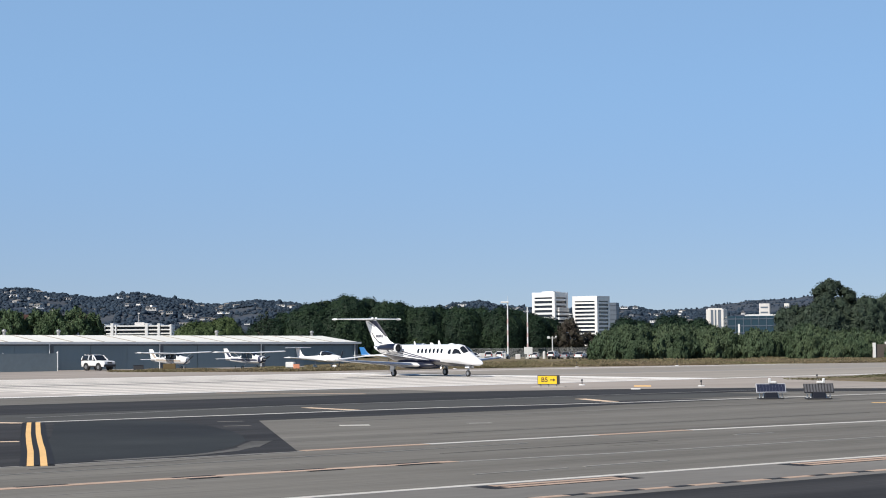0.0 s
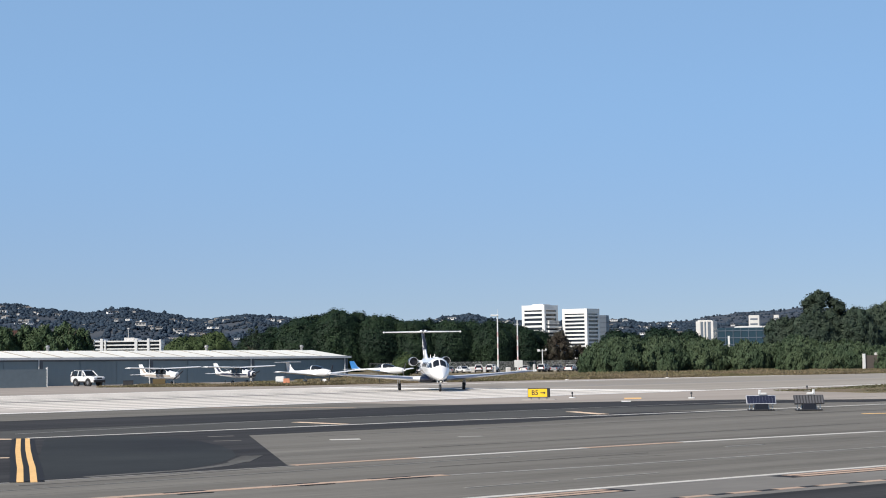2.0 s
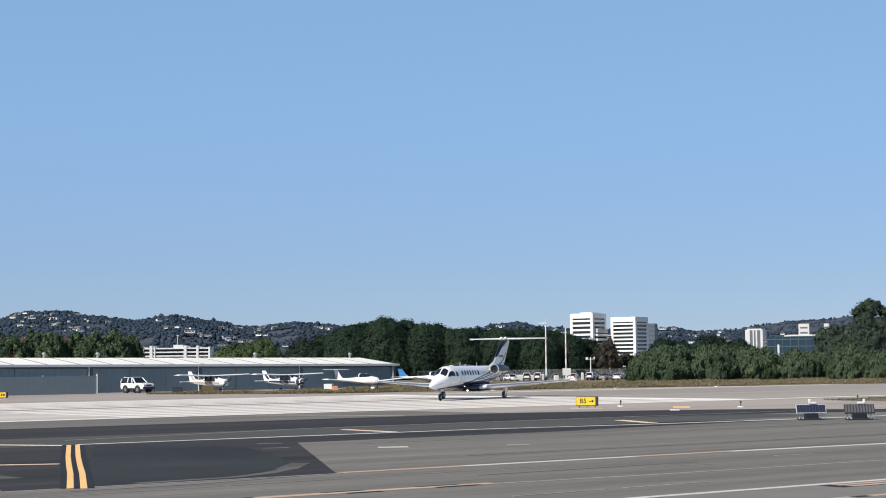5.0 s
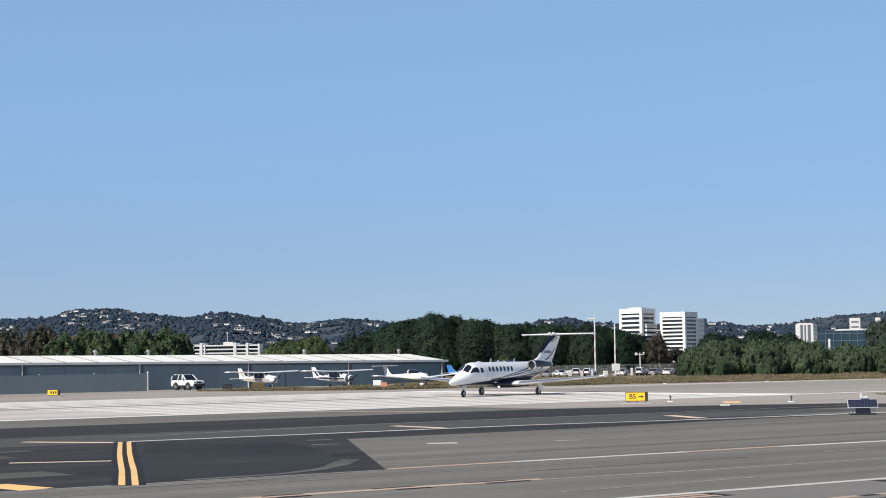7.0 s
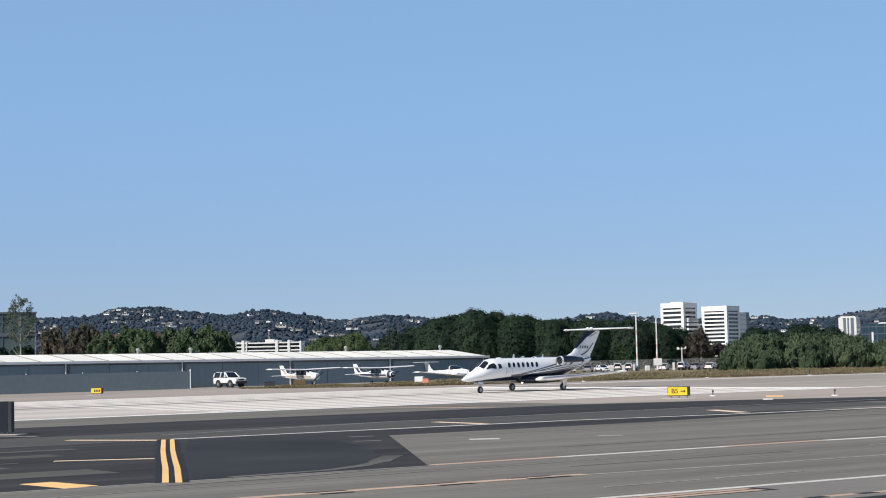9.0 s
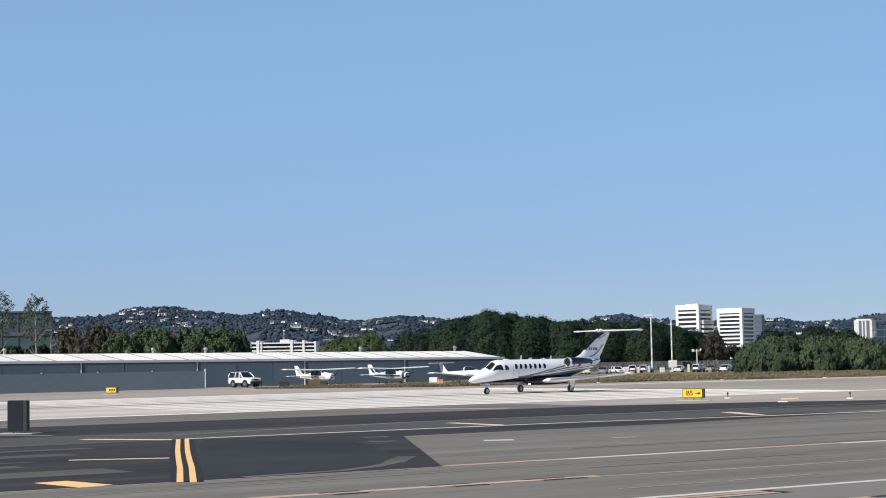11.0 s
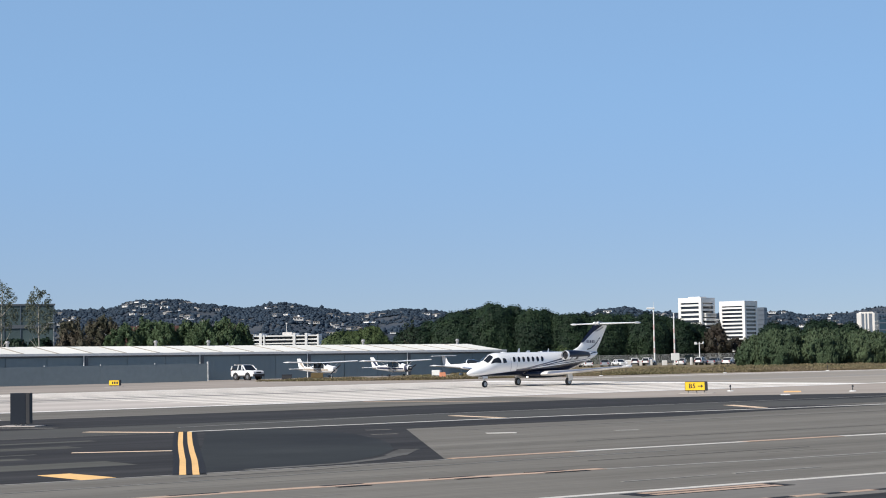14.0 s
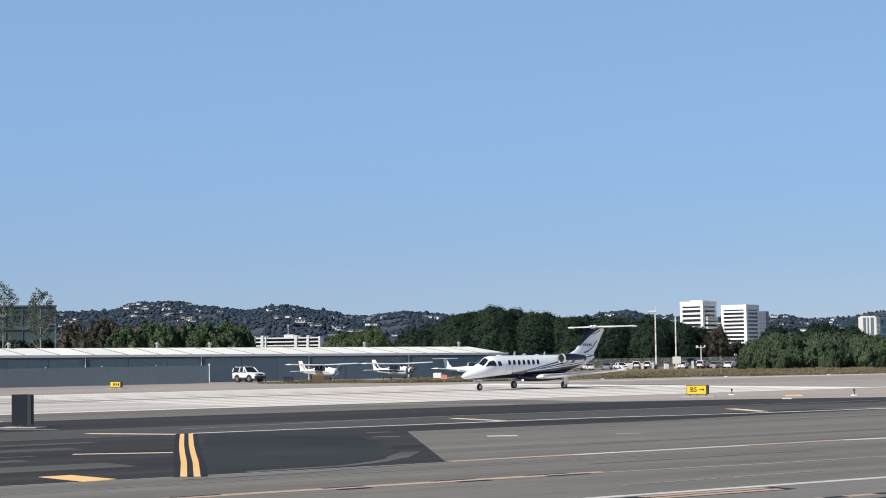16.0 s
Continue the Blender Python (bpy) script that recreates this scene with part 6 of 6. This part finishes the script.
CAR_TRIM = mat("car_black_trim", (0.03, 0.03, 0.032), 0.6, vary=0.1)
HEADLAMP = mat("lamp_glass", (0.75, 0.76, 0.78), 0.1, vary=0.05)
TAILLAMP = mat("tail_lamp_red", (0.30, 0.02, 0.02), 0.2, vary=0.1)


def car(name, m, paint, label, suv, group=""):
    """A parked car; +x is its front."""
    c = thing(name, m, label, "car", group)
    ln, w = (4.0, 1.62) if suv else (4.5, 1.8)
    hood, sill, belt, roof = (1.04, 0.42, 1.10, 1.64) if suv else (0.92, 0.32, 0.95, 1.42)
    h = ln / 2
    bm = bmesh.new()
    rings = []
    for x, zt, ww in ((h, hood - 0.22, 0.80), (h - 0.12, hood - 0.06, 0.92), (h - 0.55, hood, 0.97), (h - 1.35, belt - 0.02, 1.0), (0, belt, 1.0), (-h + 0.4, belt, 0.98), (-h + 0.05, belt - 0.06, 0.94), (-h, belt - 0.3, 0.90)):
        a = w / 2 * ww
        rings.append([(x, -a * 0.94, sill), (x, -a, sill + 0.25), (x, -a, zt - 0.18), (x, -a * 0.93, zt), (x, a * 0.93, zt), (x, a, zt - 0.18), (x, a, sill + 0.25), (x, a * 0.94, sill)])
    loft(bm, rings)
    body = part("body", bm, paint, c, "painted car body", 35)
    if suv:
        prof = ((h - 1.35, belt - 0.03), (h - 1.95, roof - 0.05), (h - 2.3, roof), (-h + 0.55, roof - 0.02), (-h + 0.22, roof - 0.1), (-h + 0.08, belt - 0.03))
    else:
        prof = ((h - 1.25, belt - 0.03), (h - 2.0, roof - 0.04), (h - 2.5, roof), (-h + 1.35, roof - 0.05), (-h + 0.6, belt + 0.05), (-h + 0.5, belt - 0.03))
    bm = bmesh.new()
    lo = [(x, z) for x, z in prof]
    rr = []
    for s in (-1, 1):
        rr.append([(x, s * (w / 2 * (0.95 - 0.16 * (z - belt) / (roof - belt))), z) for x, z in lo])
    loft(bm, rr)
    part("cabin", bm, WINDOW, c, "dark tinted glass", 30)
    bm = bmesh.new()
    box(bm, abs(prof[2][0] - prof[3][0]) + 0.2, w * 0.78, 0.11 if suv else 0.06, ((prof[2][0] + prof[3][0]) / 2, 0, roof + 0.005), bevel=0.02)
    roof_part = part("roof", bm, paint, c, "painted roof")
    for s in (-1, 1):
        for x, z, x2, z2 in ((prof[0][0], prof[0][1], prof[1][0], prof[1][1]), (0.05, belt, -0.05, roof), (-h + 1.3, belt, -h + 1.35, roof - 0.02), (prof[-1][0] + 0.05, belt, prof[-2][0], prof[-2][1])):
            bm = bmesh.new()
            rod(bm, (x, s * w / 2 * 0.955, z), (x2, s * w / 2 * 0.80, z2), 0.07, 0.07, 6)
            part("pillar", bm, paint, c)
        bm = bmesh.new()
        box(bm, 0.16, 0.20, 0.14, (h - 1.7, s * (w / 2 + 0.1), belt + 0.10), bevel=0.03)
        part("mirror", bm, paint, c, "door mirror")
        bm = bmesh.new()
        box(bm, 0.16, 0.38, 0.16, (h - 0.08, s * (w / 2 - 0.30), hood - 0.20), bevel=0.03)
        part("headlight", bm, HEADLAMP, c, "clear headlight")
        bm = bmesh.new()
        box(bm, 0.10, 0.22, 0.34, (-h + 0.04, s * (w / 2 - 0.20), belt - 0.20), bevel=0.03)
        part("tail_light", bm, TAILLAMP, c, "red tail light")
        bm = bmesh.new()
        box(bm, ln - 2.0, 0.06, 0.14, (0, s * (w / 2 - 0.02), sill + 0.04), bevel=0.02)
        part("sill", bm, CAR_TRIM, c, "dark sill")
        if suv:
            bm = bmesh.new()
            rod(bm, (h - 2.2, s * 0.66, roof + 0.08), (-h + 0.7, s * 0.66, roof + 0.08), 0.025)
            part("roof_rail", bm, CAR_TRIM, c, "black roof rail")
    for x, hgt in ((h - 0.02, 0.26), (-h + 0.02, 0.24)):
        bm = bmesh.new()
        box(bm, 0.20, w * 0.92, hgt, (x, 0, sill + 0.12), bevel=0.05)
        part("bumper", bm, CAR_TRIM if suv else paint, c, "bumper")
    bm = bmesh.new()
    box(bm, 0.06, w * 0.42, 0.18, (h - 0.02, 0, hood - 0.22), bevel=0.02)
    part("grille", bm, CAR_TRIM, c, "dark grille")
    rad = 0.37 if suv else 0.32
    for x in (h - 0.95, -h + 0.95):
        for s in (-1, 1):
            bm = bmesh.new()
            rod(bm, (x, s * (w / 2 - 0.20), rad), (x, s * (w / 2 + 0.015), rad), rad, rad, 20)
            wh = part("wheel", bm, TYRE, c, "black tyre", 40)
            bm = bmesh.new()
            rod(bm, (x, s * (w / 2 - 0.05), rad), (x, s * (w / 2 + 0.03), rad), rad * 0.6, rad * 0.5, 14)
            part("rim", bm, METAL, wh, "alloy rim", 40)
            bm = bmesh.new()
            rod(bm, (x, s * (w / 2 - 0.25), rad + 0.04), (x, s * (w / 2 + 0.006), rad + 0.04), rad * 1.2, rad * 1.2, 20)
            part("wheel_arch", bm, CAR_TRIM, c, "dark wheel arch", 40)
    return c


car("suv", standing(-21.4, 188.5, 0.0, -46), CAR_WHITE, "white sport utility vehicle parked beside the hangar", True)
cars = ((27.4, 300, 80, CAR_SILVER, False, "silver parked car by the far fence"), (30.0, 302, -70, CAR_WHITE, False, "white parked car by the far fence"), (24.2, 301, 100, CAR_WHITE, False, "white parked car by the far fence"),
        (33.0, 305, 84, CAR_WHITE, True, "white parked utility vehicle by the far fence"), (43.6, 298, 60, CAR_WHITE, True, "white parked utility vehicle by the far fence"), (46.2, 299, 55, CAR_SILVER, False, "silver parked car by the far fence"),
        (48.6, 300, 64, CAR_WHITE, False, "white parked car by the far fence"), (51.2, 303, 70, CAR_DARK, False, "dark parked car by the far fence"), (20.6, 302, 12, CAR_SILVER, False, "silver parked car by the far fence"),
        (17.0, 304, 170, CAR_DARK, False, "dark parked car by the far fence"), (40.8, 303, 75, CAR_WHITE, False, "white parked car by the far fence"), (53.8, 303, 60, CAR_WHITE, False, "white parked car under the trees"),
        (22.2, 297, 84, CAR_WHITE, True, "white parked utility vehicle by the far fence"), (35.6, 306, 60, CAR_WHITE, True, "white parked utility vehicle by the far fence"))
for x, a, h, paint, suv, label in cars:
    car("parked_car", standing(x * 0.905, a * 0.905, -0.02, h) @ Matrix.Scale(0.76, 4), paint, label, suv, "cars by the far fence")

# chain-link fence behind the cars
FENCE = mat("fence_wire", (0.20, 0.21, 0.21), 0.6, metal=0.3, vary=0.1)
fence = thing("chain_link_fence", standing(5, 284, 0), "tall dull chain-link fence behind the parked cars", "fence")
bm_post = bmesh.new()
rod(bm_post, (0, 0, 0), (0, 0, 1.75), 0.04, None, 6)
post_mesh = mesh_of("post", bm_post, FENCE)
for k in range(16):
    ob = new("post", post_mesh)
    ob.parent = fence
    ob.location = (8 + 3 * k, 0, 0)
bm = bmesh.new()
for z in (0.05, 1.7):
    rod(bm, (8, 0, z), (53, 0, z), 0.02, None, 6)
part("rail", bm, FENCE, fence, "thin top and bottom rail")
bm = bmesh.new()
for k in range(280):
    x = 8 + 0.16 * k
    rod(bm, (x, 0, 0.05), (x + 2.0 if x + 2.0 < 53 else 53, 0, 1.7), 0.010, None, 3)
    rod(bm, (x + 2.0 if x + 2.0 < 53 else 53, 0, 0.05), (x, 0, 1.7), 0.010, None, 3)
part("mesh", bm, FENCE, fence, "woven wire mesh")

# ---------------------------------------------------------------- masts and boxes on the far ramp
MAST_RED = mat("mast_red", (0.55, 0.40, 0.37), 0.6, vary=0.15)


def mast(m, h, label, lamp):
    t = thing("light_mast", m, label, "mast", "masts on the far ramp")
    bm = bmesh.new()
    rod(bm, (0, 0, 0), (0, 0, h), 0.14, 0.10, 12)
    part("pole", bm, TRIM, t, "slim white pole", 50)
    for k in range(3):
        bm = bmesh.new()
        z = h * (0.22 + 0.2 * k)
        rod(bm, (0, 0, z), (0, 0, z + h * 0.08), 0.145 - 0.006 * k, 0.142 - 0.006 * k, 12)
        part("warning_band", bm, MAST_RED, t, "faded red warning band", 50)
    bm = bmesh.new()
    box(bm, 0.6, 0.6, 0.3, (0, 0, 0.15))
    part("footing", bm, PALE, t)
    if lamp:
        bm = bmesh.new()
        box(bm, 1.3, 0.4, 0.26, (-0.45, 0, h - 0.1), bevel=0.04)
        rod(bm, (0.05, 0, h), (0.05, 0, h + 0.9), 0.02)
        part("lamp_head", bm, TRIM, t, "pale floodlight head")
    return t


mast(standing(33.3, 278.5, 0), 9.2, "slim white mast with faded red bands and floodlight", True)
mast(standing(36.5, 278.5, 0), 8.3, "slim white mast with faded red bands", False)
t = thing("equipment_cabinet", standing(35.6, 271, 0), "white equipment cabinet on posts beside the masts", "cabinet")
bm = bmesh.new()
box(bm, 1.25, 0.5, 1.1, (0, 0, 1.35), bevel=0.03)
part("box", bm, TRIM, t)
bm = bmesh.new()
for x in (-0.5, 0.5):
    rod(bm, (x, 0, 0), (x, 0, 0.9), 0.05)
part("leg", bm, GALV, t)
t = thing("weather_station", standing(40.2, 276.6, 0), "white weather sensor mast with short arms", "sensor")
bm = bmesh.new()
rod(bm, (0, 0, 0), (0, 0, 3.6), 0.10, 0.07)
part("pole", bm, TRIM, t)
bm = bmesh.new()
rod(bm, (-0.6, 0, 3.3), (0.7, 0, 3.3), 0.05)
box(bm, 0.35, 0.3, 0.4, (-0.6, 0, 3.4))
ball(bm, (0.6, 0, 3.5), 0.18, 1)
part("sensor_arm", bm, TRIM, t)
for x, a, h, w in ((32.2, 276, 1.0, 0.8), (30.6, 275, 0.9, 0.5), (34.2, 273, 0.8, 0.7), (38.2, 272, 1.2, 0.3), (28.8, 276, 0.95, 0.8), (41.5, 273, 0.8, 0.6)):
    t = thing("utility_box", standing(x, a, 0), "pale utility box on the far ramp", "box", "utility boxes")
    bm = bmesh.new()
    box(bm, w, 0.8, h, (0, 0, h / 2), bevel=0.04)
    part("body", bm, TRIM, t)
    bm = bmesh.new()
    box(bm, w * 0.9, 0.05, h * 0.8, (0, -0.41, h * 0.48))
    part("door", bm, PALE, t)

# white post and dark wall at the far end of the airfield
t = thing("blast_wall", standing(75.6, 223, 0, -6), "dark brown wall with a white end post and pale roof units", "wall")
BROWN = mat("brown_wall", (0.085, 0.07, 0.06), 0.8, vary=0.15)
bm = bmesh.new()
box(bm, 12, 0.4, 1.95, (5.4, 0.1, 0.97))
part("panel", bm, BROWN, t)
bm = bmesh.new()
box(bm, 0.32, 0.6, 2.15, (-0.75, 0, 1.07), bevel=0.02)
part("end_post", bm, TRIM, t, "white end post")
for x in (1.2, 3.2):
    bm = bmesh.new()
    box(bm, 0.9, 0.6, 0.35, (x, 0.3, 2.1), bevel=0.04)
    part("roof_unit", bm, PALE, t)

# glass office building at the hangar's near end, behind the pale-barked trees
t = thing("dark_glass_building", standing(-72.0, 256.4, 0, 15), "dark mirror-glass office block behind slender trees", "building")
# teal tone and mottling paint sky and tree reflections into the panes
MIRROR = mat("reflection_tinted_glass", (0.085, 0.12, 0.122), 0.3, vary=0.5, scale=0.8, fine=0.1, spec=0.3)
bm = bmesh.new()
box(bm, 28.6, 16, 10.9, (0, 8, 5.45))
part("body", bm, MIRROR, t, "dark glass walls with reflections in the colour")
for k in range(12):
    bm = bmesh.new()
    box(bm, 0.10, 0.12, 10.9, (14.2 - 2.4 * k, -0.04, 5.45))
    part("mullion", bm, TOWER_GREY, t)
for z, h in ((10.85, 0.25), (7.6, 0.5), (4.2, 0.5)):
    bm = bmesh.new()
    box(bm, 28.8, 0.16, h, (0, -0.05, z))
    part("floor_band", bm, DARK_TRIM, t)
t = thing("street_lamp", standing(-52.9, 236, 0), "slim pale street lamp with a small head", "lamp")
bm = bmesh.new()
rod(bm, (0, 0, 0), (0, 0, 7.5), 0.11, 0.08, 10)
part("pole", bm, GALV, t)
bm = bmesh.new()
box(bm, 0.9, 0.3, 0.18, (-0.35, 0, 7.6), bevel=0.04)
part("head", bm, TRIM, t)

# ---------------------------------------------------------------- signs, lights and boxes on the field
SIGN_YELLOW = mat("sign_yellow", (0.92, 0.58, 0.03), 0.4, vary=0.05, fine=0.03)
SIGN_FRAME = mat("sign_frame", (0.03, 0.03, 0.032), 0.5, vary=0.1)


def letters(text, size, material, parent, m):
    cu = bpy.data.curves.new("lettering", "FONT")
    cu.body, cu.size, cu.extrude = text, size, 0.006
    cu.offset = 0.004
    cu.align_x, cu.align_y = "CENTER", "CENTER"
    tmp = bpy.data.objects.new("lettering", cu)
    scene.collection.objects.link(tmp)
    bpy.context.view_layer.update()
    me = bpy.data.meshes.new_from_object(tmp.evaluated_get(bpy.context.evaluated_depsgraph_get()))
    bpy.data.objects.remove(tmp)
    me.materials.append(material)
    ob = new("lettering", me)
    ob.parent, ob.matrix_basis = parent, m
    return ob


def guidance_sign(m, w, h, label, text):
    t = thing("guidance_sign", m, label, "sign", "taxiway signs")
    bm = bmesh.new()
    box(bm, w, 0.26, h, (0, 0, 0.14 + h / 2), bevel=0.02)
    part("housing", bm, SIGN_FRAME, t, "black sign housing")
    bm = bmesh.new()
    box(bm, w * 0.86, 0.03, h - 0.07, (-w * 0.05, -0.125, 0.14 + h / 2))
    face = part("face", bm, SIGN_YELLOW, t, "yellow sign face")
    bm = bmesh.new()
    for x in (-w * 0.36, w * 0.0, w * 0.36):
        rod(bm, (x, 0, 0), (x, 0, 0.16), 0.03)
    part("leg", bm, GALV, t)
    bm = bmesh.new()
    box(bm, w * 1.5, 0.9, 0.03, (0, -0.1, 0.012))
    part("base_slab", bm, CONCRETE, t, "pale concrete base slab")
    if text:
        letters("B5", 0.37, SIGN_FRAME, face, pose(-0.22, -0.143, 0.14 + h / 2, 90, 0, 0))
        bm = bmesh.new()
        box(bm, 0.20, 0.01, 0.05, (0.20, -0.143, 0.14 + h / 2))
        slab(bm, [(0.28, -0.09), (0.39, 0.0), (0.28, 0.09)], 0, 0.01)
        for q in bm.verts:
            if -0.001 <= q.co.z <= 0.011 and abs(q.co.y) < 0.1:
                q.co = Vector((q.co.x, -0.148 + q.co.z, 0.14 + h / 2 + q.co.y))
        part("arrow", bm, SIGN_FRAME, face, "black arrow")
    else:
        for k in range(3):
            bm = bmesh.new()
            box(bm, 0.14, 0.01, 0.22, (-0.18 + 0.22 * k, -0.143, 0.14 + h / 2))
            part("marking_bar", bm, SIGN_FRAME, face, "dark unreadable mark")
    return t


guidance_sign(standing(13.95, 97.6, 0, -14), 1.24, 0.52, "yellow taxiway sign with black letters in a black housing", True)
guidance_sign(standing(-29.75, 157.2, 0, -14), 1.1, 0.50, "small yellow taxiway sign in a black housing", False)

# back of a dark sign panel near the taxiway
t = thing("information_sign", standing(-16.1, 66.2, 0, -14), "dark blue-grey back of a sign panel on low feet", "sign")
PANEL = mat("dark_panel_paint", (0.014, 0.019, 0.028), 0.6, vary=0.08, spec=0.2)
bm = bmesh.new()
box(bm, 0.66, 0.22, 1.16, (-0.06, 0, 0.68), bevel=0.015)
part("panel", bm, PANEL, t)
bm = bmesh.new()
box(bm, 0.16, 0.24, 1.15, (0.34, 0.01, 0.68), bevel=0.01)
part("side_cheek", bm, SIGN_FRAME, t, "black side cheek")
for x in (-0.2, 0.0, 0.2):
    bm = bmesh.new()
    rod(bm, (x, 0, 0), (x, 0, 0.12), 0.03)
    part("foot", bm, GALV, t)
bm = bmesh.new()
box(bm, 1.6, 0.9, 0.03, (0, 0, 0.012))
part("base_slab", bm, CONCRETE, t, "pale base slab")

# solar-powered light carts on the apron
SOLAR = mat("solar_cells", (0.028, 0.032, 0.055), 0.2, vary=0.1, scale=4)
SOLAR_GREY = mat("pale_frame", (0.42, 0.43, 0.46), 0.4, vary=0.08)
RIB = mat("rib_grey", (0.09, 0.09, 0.098), 0.6, vary=0.1)
BATTERY = mat("battery_box", (0.012, 0.014, 0.022), 0.5, vary=0.1)


def solar_cart(m, ribbed, label):
    t = thing("solar_light_cart", m @ Matrix.Scale(0.93, 4), label, "light cart", "solar light carts")
    bm = bmesh.new()
    box(bm, 1.36, 0.05, 0.46, (0, 0, 0), bevel=0.01)
    panel = part("solar_panel", bm, SIGN_FRAME if ribbed else SOLAR_GREY, t, "tilted solar panel frame", None, pose(0, -0.05, 0.50, -28, 0, 0))
    if ribbed:
        for k in range(10):
            bm = bmesh.new()
            box(bm, 0.075, 0.04, 0.40, (-0.60 + 0.133 * k, -0.03, 0))
            part("rib", bm, RIB, panel, "grey stiffening rib")
    else:
        for k in range(9):
            bm = bmesh.new()
            box(bm, 0.138, 0.03, 0.38, (-0.576 + 0.144 * k, -0.018, 0))
            part("cell", bm, SOLAR, panel)
    bm = bmesh.new()
    box(bm, 0.58, 0.5, 0.28, (0, 0.05, 0.18), bevel=0.02)
    part("battery_box", bm, BATTERY, t, "dark battery box")
    for s in (-1, 1):
        bm = bmesh.new()
        rod(bm, (s * 0.52, 0.0, 0.04), (s * 0.52, 0.0, 0.36), 0.022)
        part("leg", bm, TRIM, t, "thin white leg")
        bm = bmesh.new()
        rod(bm, (s * 0.36, 0.0, 0.05), (s * 0.30, 0.0, 0.33), 0.035)
        part("brace", bm, TRIM, t, "white brace")
    bm = bmesh.new()
    box(bm, 1.12, 0.7, 0.06, (0, 0.03, 0.04), bevel=0.01)
    part("base_frame", bm, SIGN_FRAME, t, "black base frame")
    bm = bmesh.new()
    s = 1 if ribbed else -1
    box(bm, 0.34, 0.12, 0.10, (0.10, 0.02, 0.77), bevel=0.02)
    box(bm, 0.11, 0.12, 0.22, (0.10 + s * 0.14, 0.02, 0.84), bevel=0.02)
    part("lamp", bm, TRIM, t, "white lamp on top")
    return t


solar_cart(standing(19.92, 72.9, 0, -4), False, "solar-panelled light cart on the apron")
solar_cart(standing(21.72, 72.0, 0, -4), True, "solar light cart with a ribbed panel back")
solar_cart(standing(25.6, 71.6, 0, -4), True, "solar light cart with a ribbed panel back")


def edge_light(p, h, label, base=TRIM):
    t = thing("edge_light", pose(p[0], p[1], 0), label, "light", "runway edge lights")
    bm = bmesh.new()
    rod(bm, (0, 0, 0), (0, 0, 0.05), 0.2, 0.17, 14)
    part("base", bm, base, t, "pale round base")
    bm = bmesh.new()
    rod(bm, (0, 0, 0.05), (0, 0, h - 0.1), 0.025, 0.025, 8)
    part("stem", bm, SIGN_FRAME, t)
    bm = bmesh.new()
    rod(bm, (0, 0, h - 0.12), (0, 0, h), 0.06, 0.04, 10)
    part("head", bm, SIGN_FRAME, t, "dark lamp head")
    return t


for p in ((68.6, 75.6), (70.6, 68.0), (86.0, 72.8)):
    edge_light(p, 0.36, "small dark stemmed edge light on pale base")
for p in ((80.4, 157.4), (88.6, 148.0), (93.8, 141.6), (100.4, 138.6), (107.0, 136.6), (120.0, 133.0), (131.0, 129.6)):
    edge_light(p, 0.55, "small pale edge marker in dry grass", TRIM)

# crates and low boxes before the parked airplanes
t = thing("white_crate", standing(-0.95, 181.0, 0, -20), "small white crate before the trainer airplane", "crate")
bm = bmesh.new()
box(bm, 0.9, 0.6, 0.55, (0, 0, 0.5), bevel=0.03)
part("box", bm, TRIM, t)
bm = bmesh.new()
box(bm, 0.8, 0.5, 0.25, (0, 0, 0.12))
part("pallet", bm, GALV, t)
ORANGE = mat("orange_plastic", (0.72, 0.30, 0.17), 0.6, vary=0.12)
t = thing("orange_barrier", standing(-0.35, 177.0, 0, 10), "short orange and white barrier in dry grass", "barrier")
bm = bmesh.new()
loft(bm, [[(-0.35, -0.2, z), (0.35, -0.2, z), (0.35, 0.2, z), (-0.35, 0.2, z)] for z in (0, 0.15)] )
bm2 = bmesh.new()
loft(bm2, [[(-0.3, -w, z), (0.3, -w, z), (0.3, w, z), (-0.3, w, z)] for z, w in ((0.15, 0.12), (0.6, 0.07))])
part("foot", bm, ORANGE, t)
part("body", bm2, ORANGE, t)
t = thing("equipment_box", standing(-16.6, 182.5, 0, 0), "low dark box before the parked airplanes", "box")
bm = bmesh.new()
box(bm, 1.0, 0.6, 0.5, (0, 0, 0.3), bevel=0.03)
part("body", bm, SIGN_FRAME, t)
bm = bmesh.new()
box(bm, 1.04, 0.64, 0.06, (0, 0, 0.57), bevel=0.01)
part("lid", bm, BATTERY, t, "dark flat lid")
t = thing("marker_board", standing(-12.9, 175.0, 0, 0), "low weathered ochre board on short legs in dry grass", "board")
OCHRE = mat("weathered_ochre", (0.13, 0.09, 0.035), 0.7, vary=0.3, scale=3, fine=0.2)
bm = bmesh.new()
box(bm, 1.25, 0.14, 0.52, (0, 0, 0.52), bevel=0.02)
part("panel", bm, OCHRE, t)
for x in (-0.45, 0.45):
    bm = bmesh.new()
    rod(bm, (x, 0, 0), (x, 0, 0.30), 0.03)
    part("leg", bm, GALV, t)

motions()
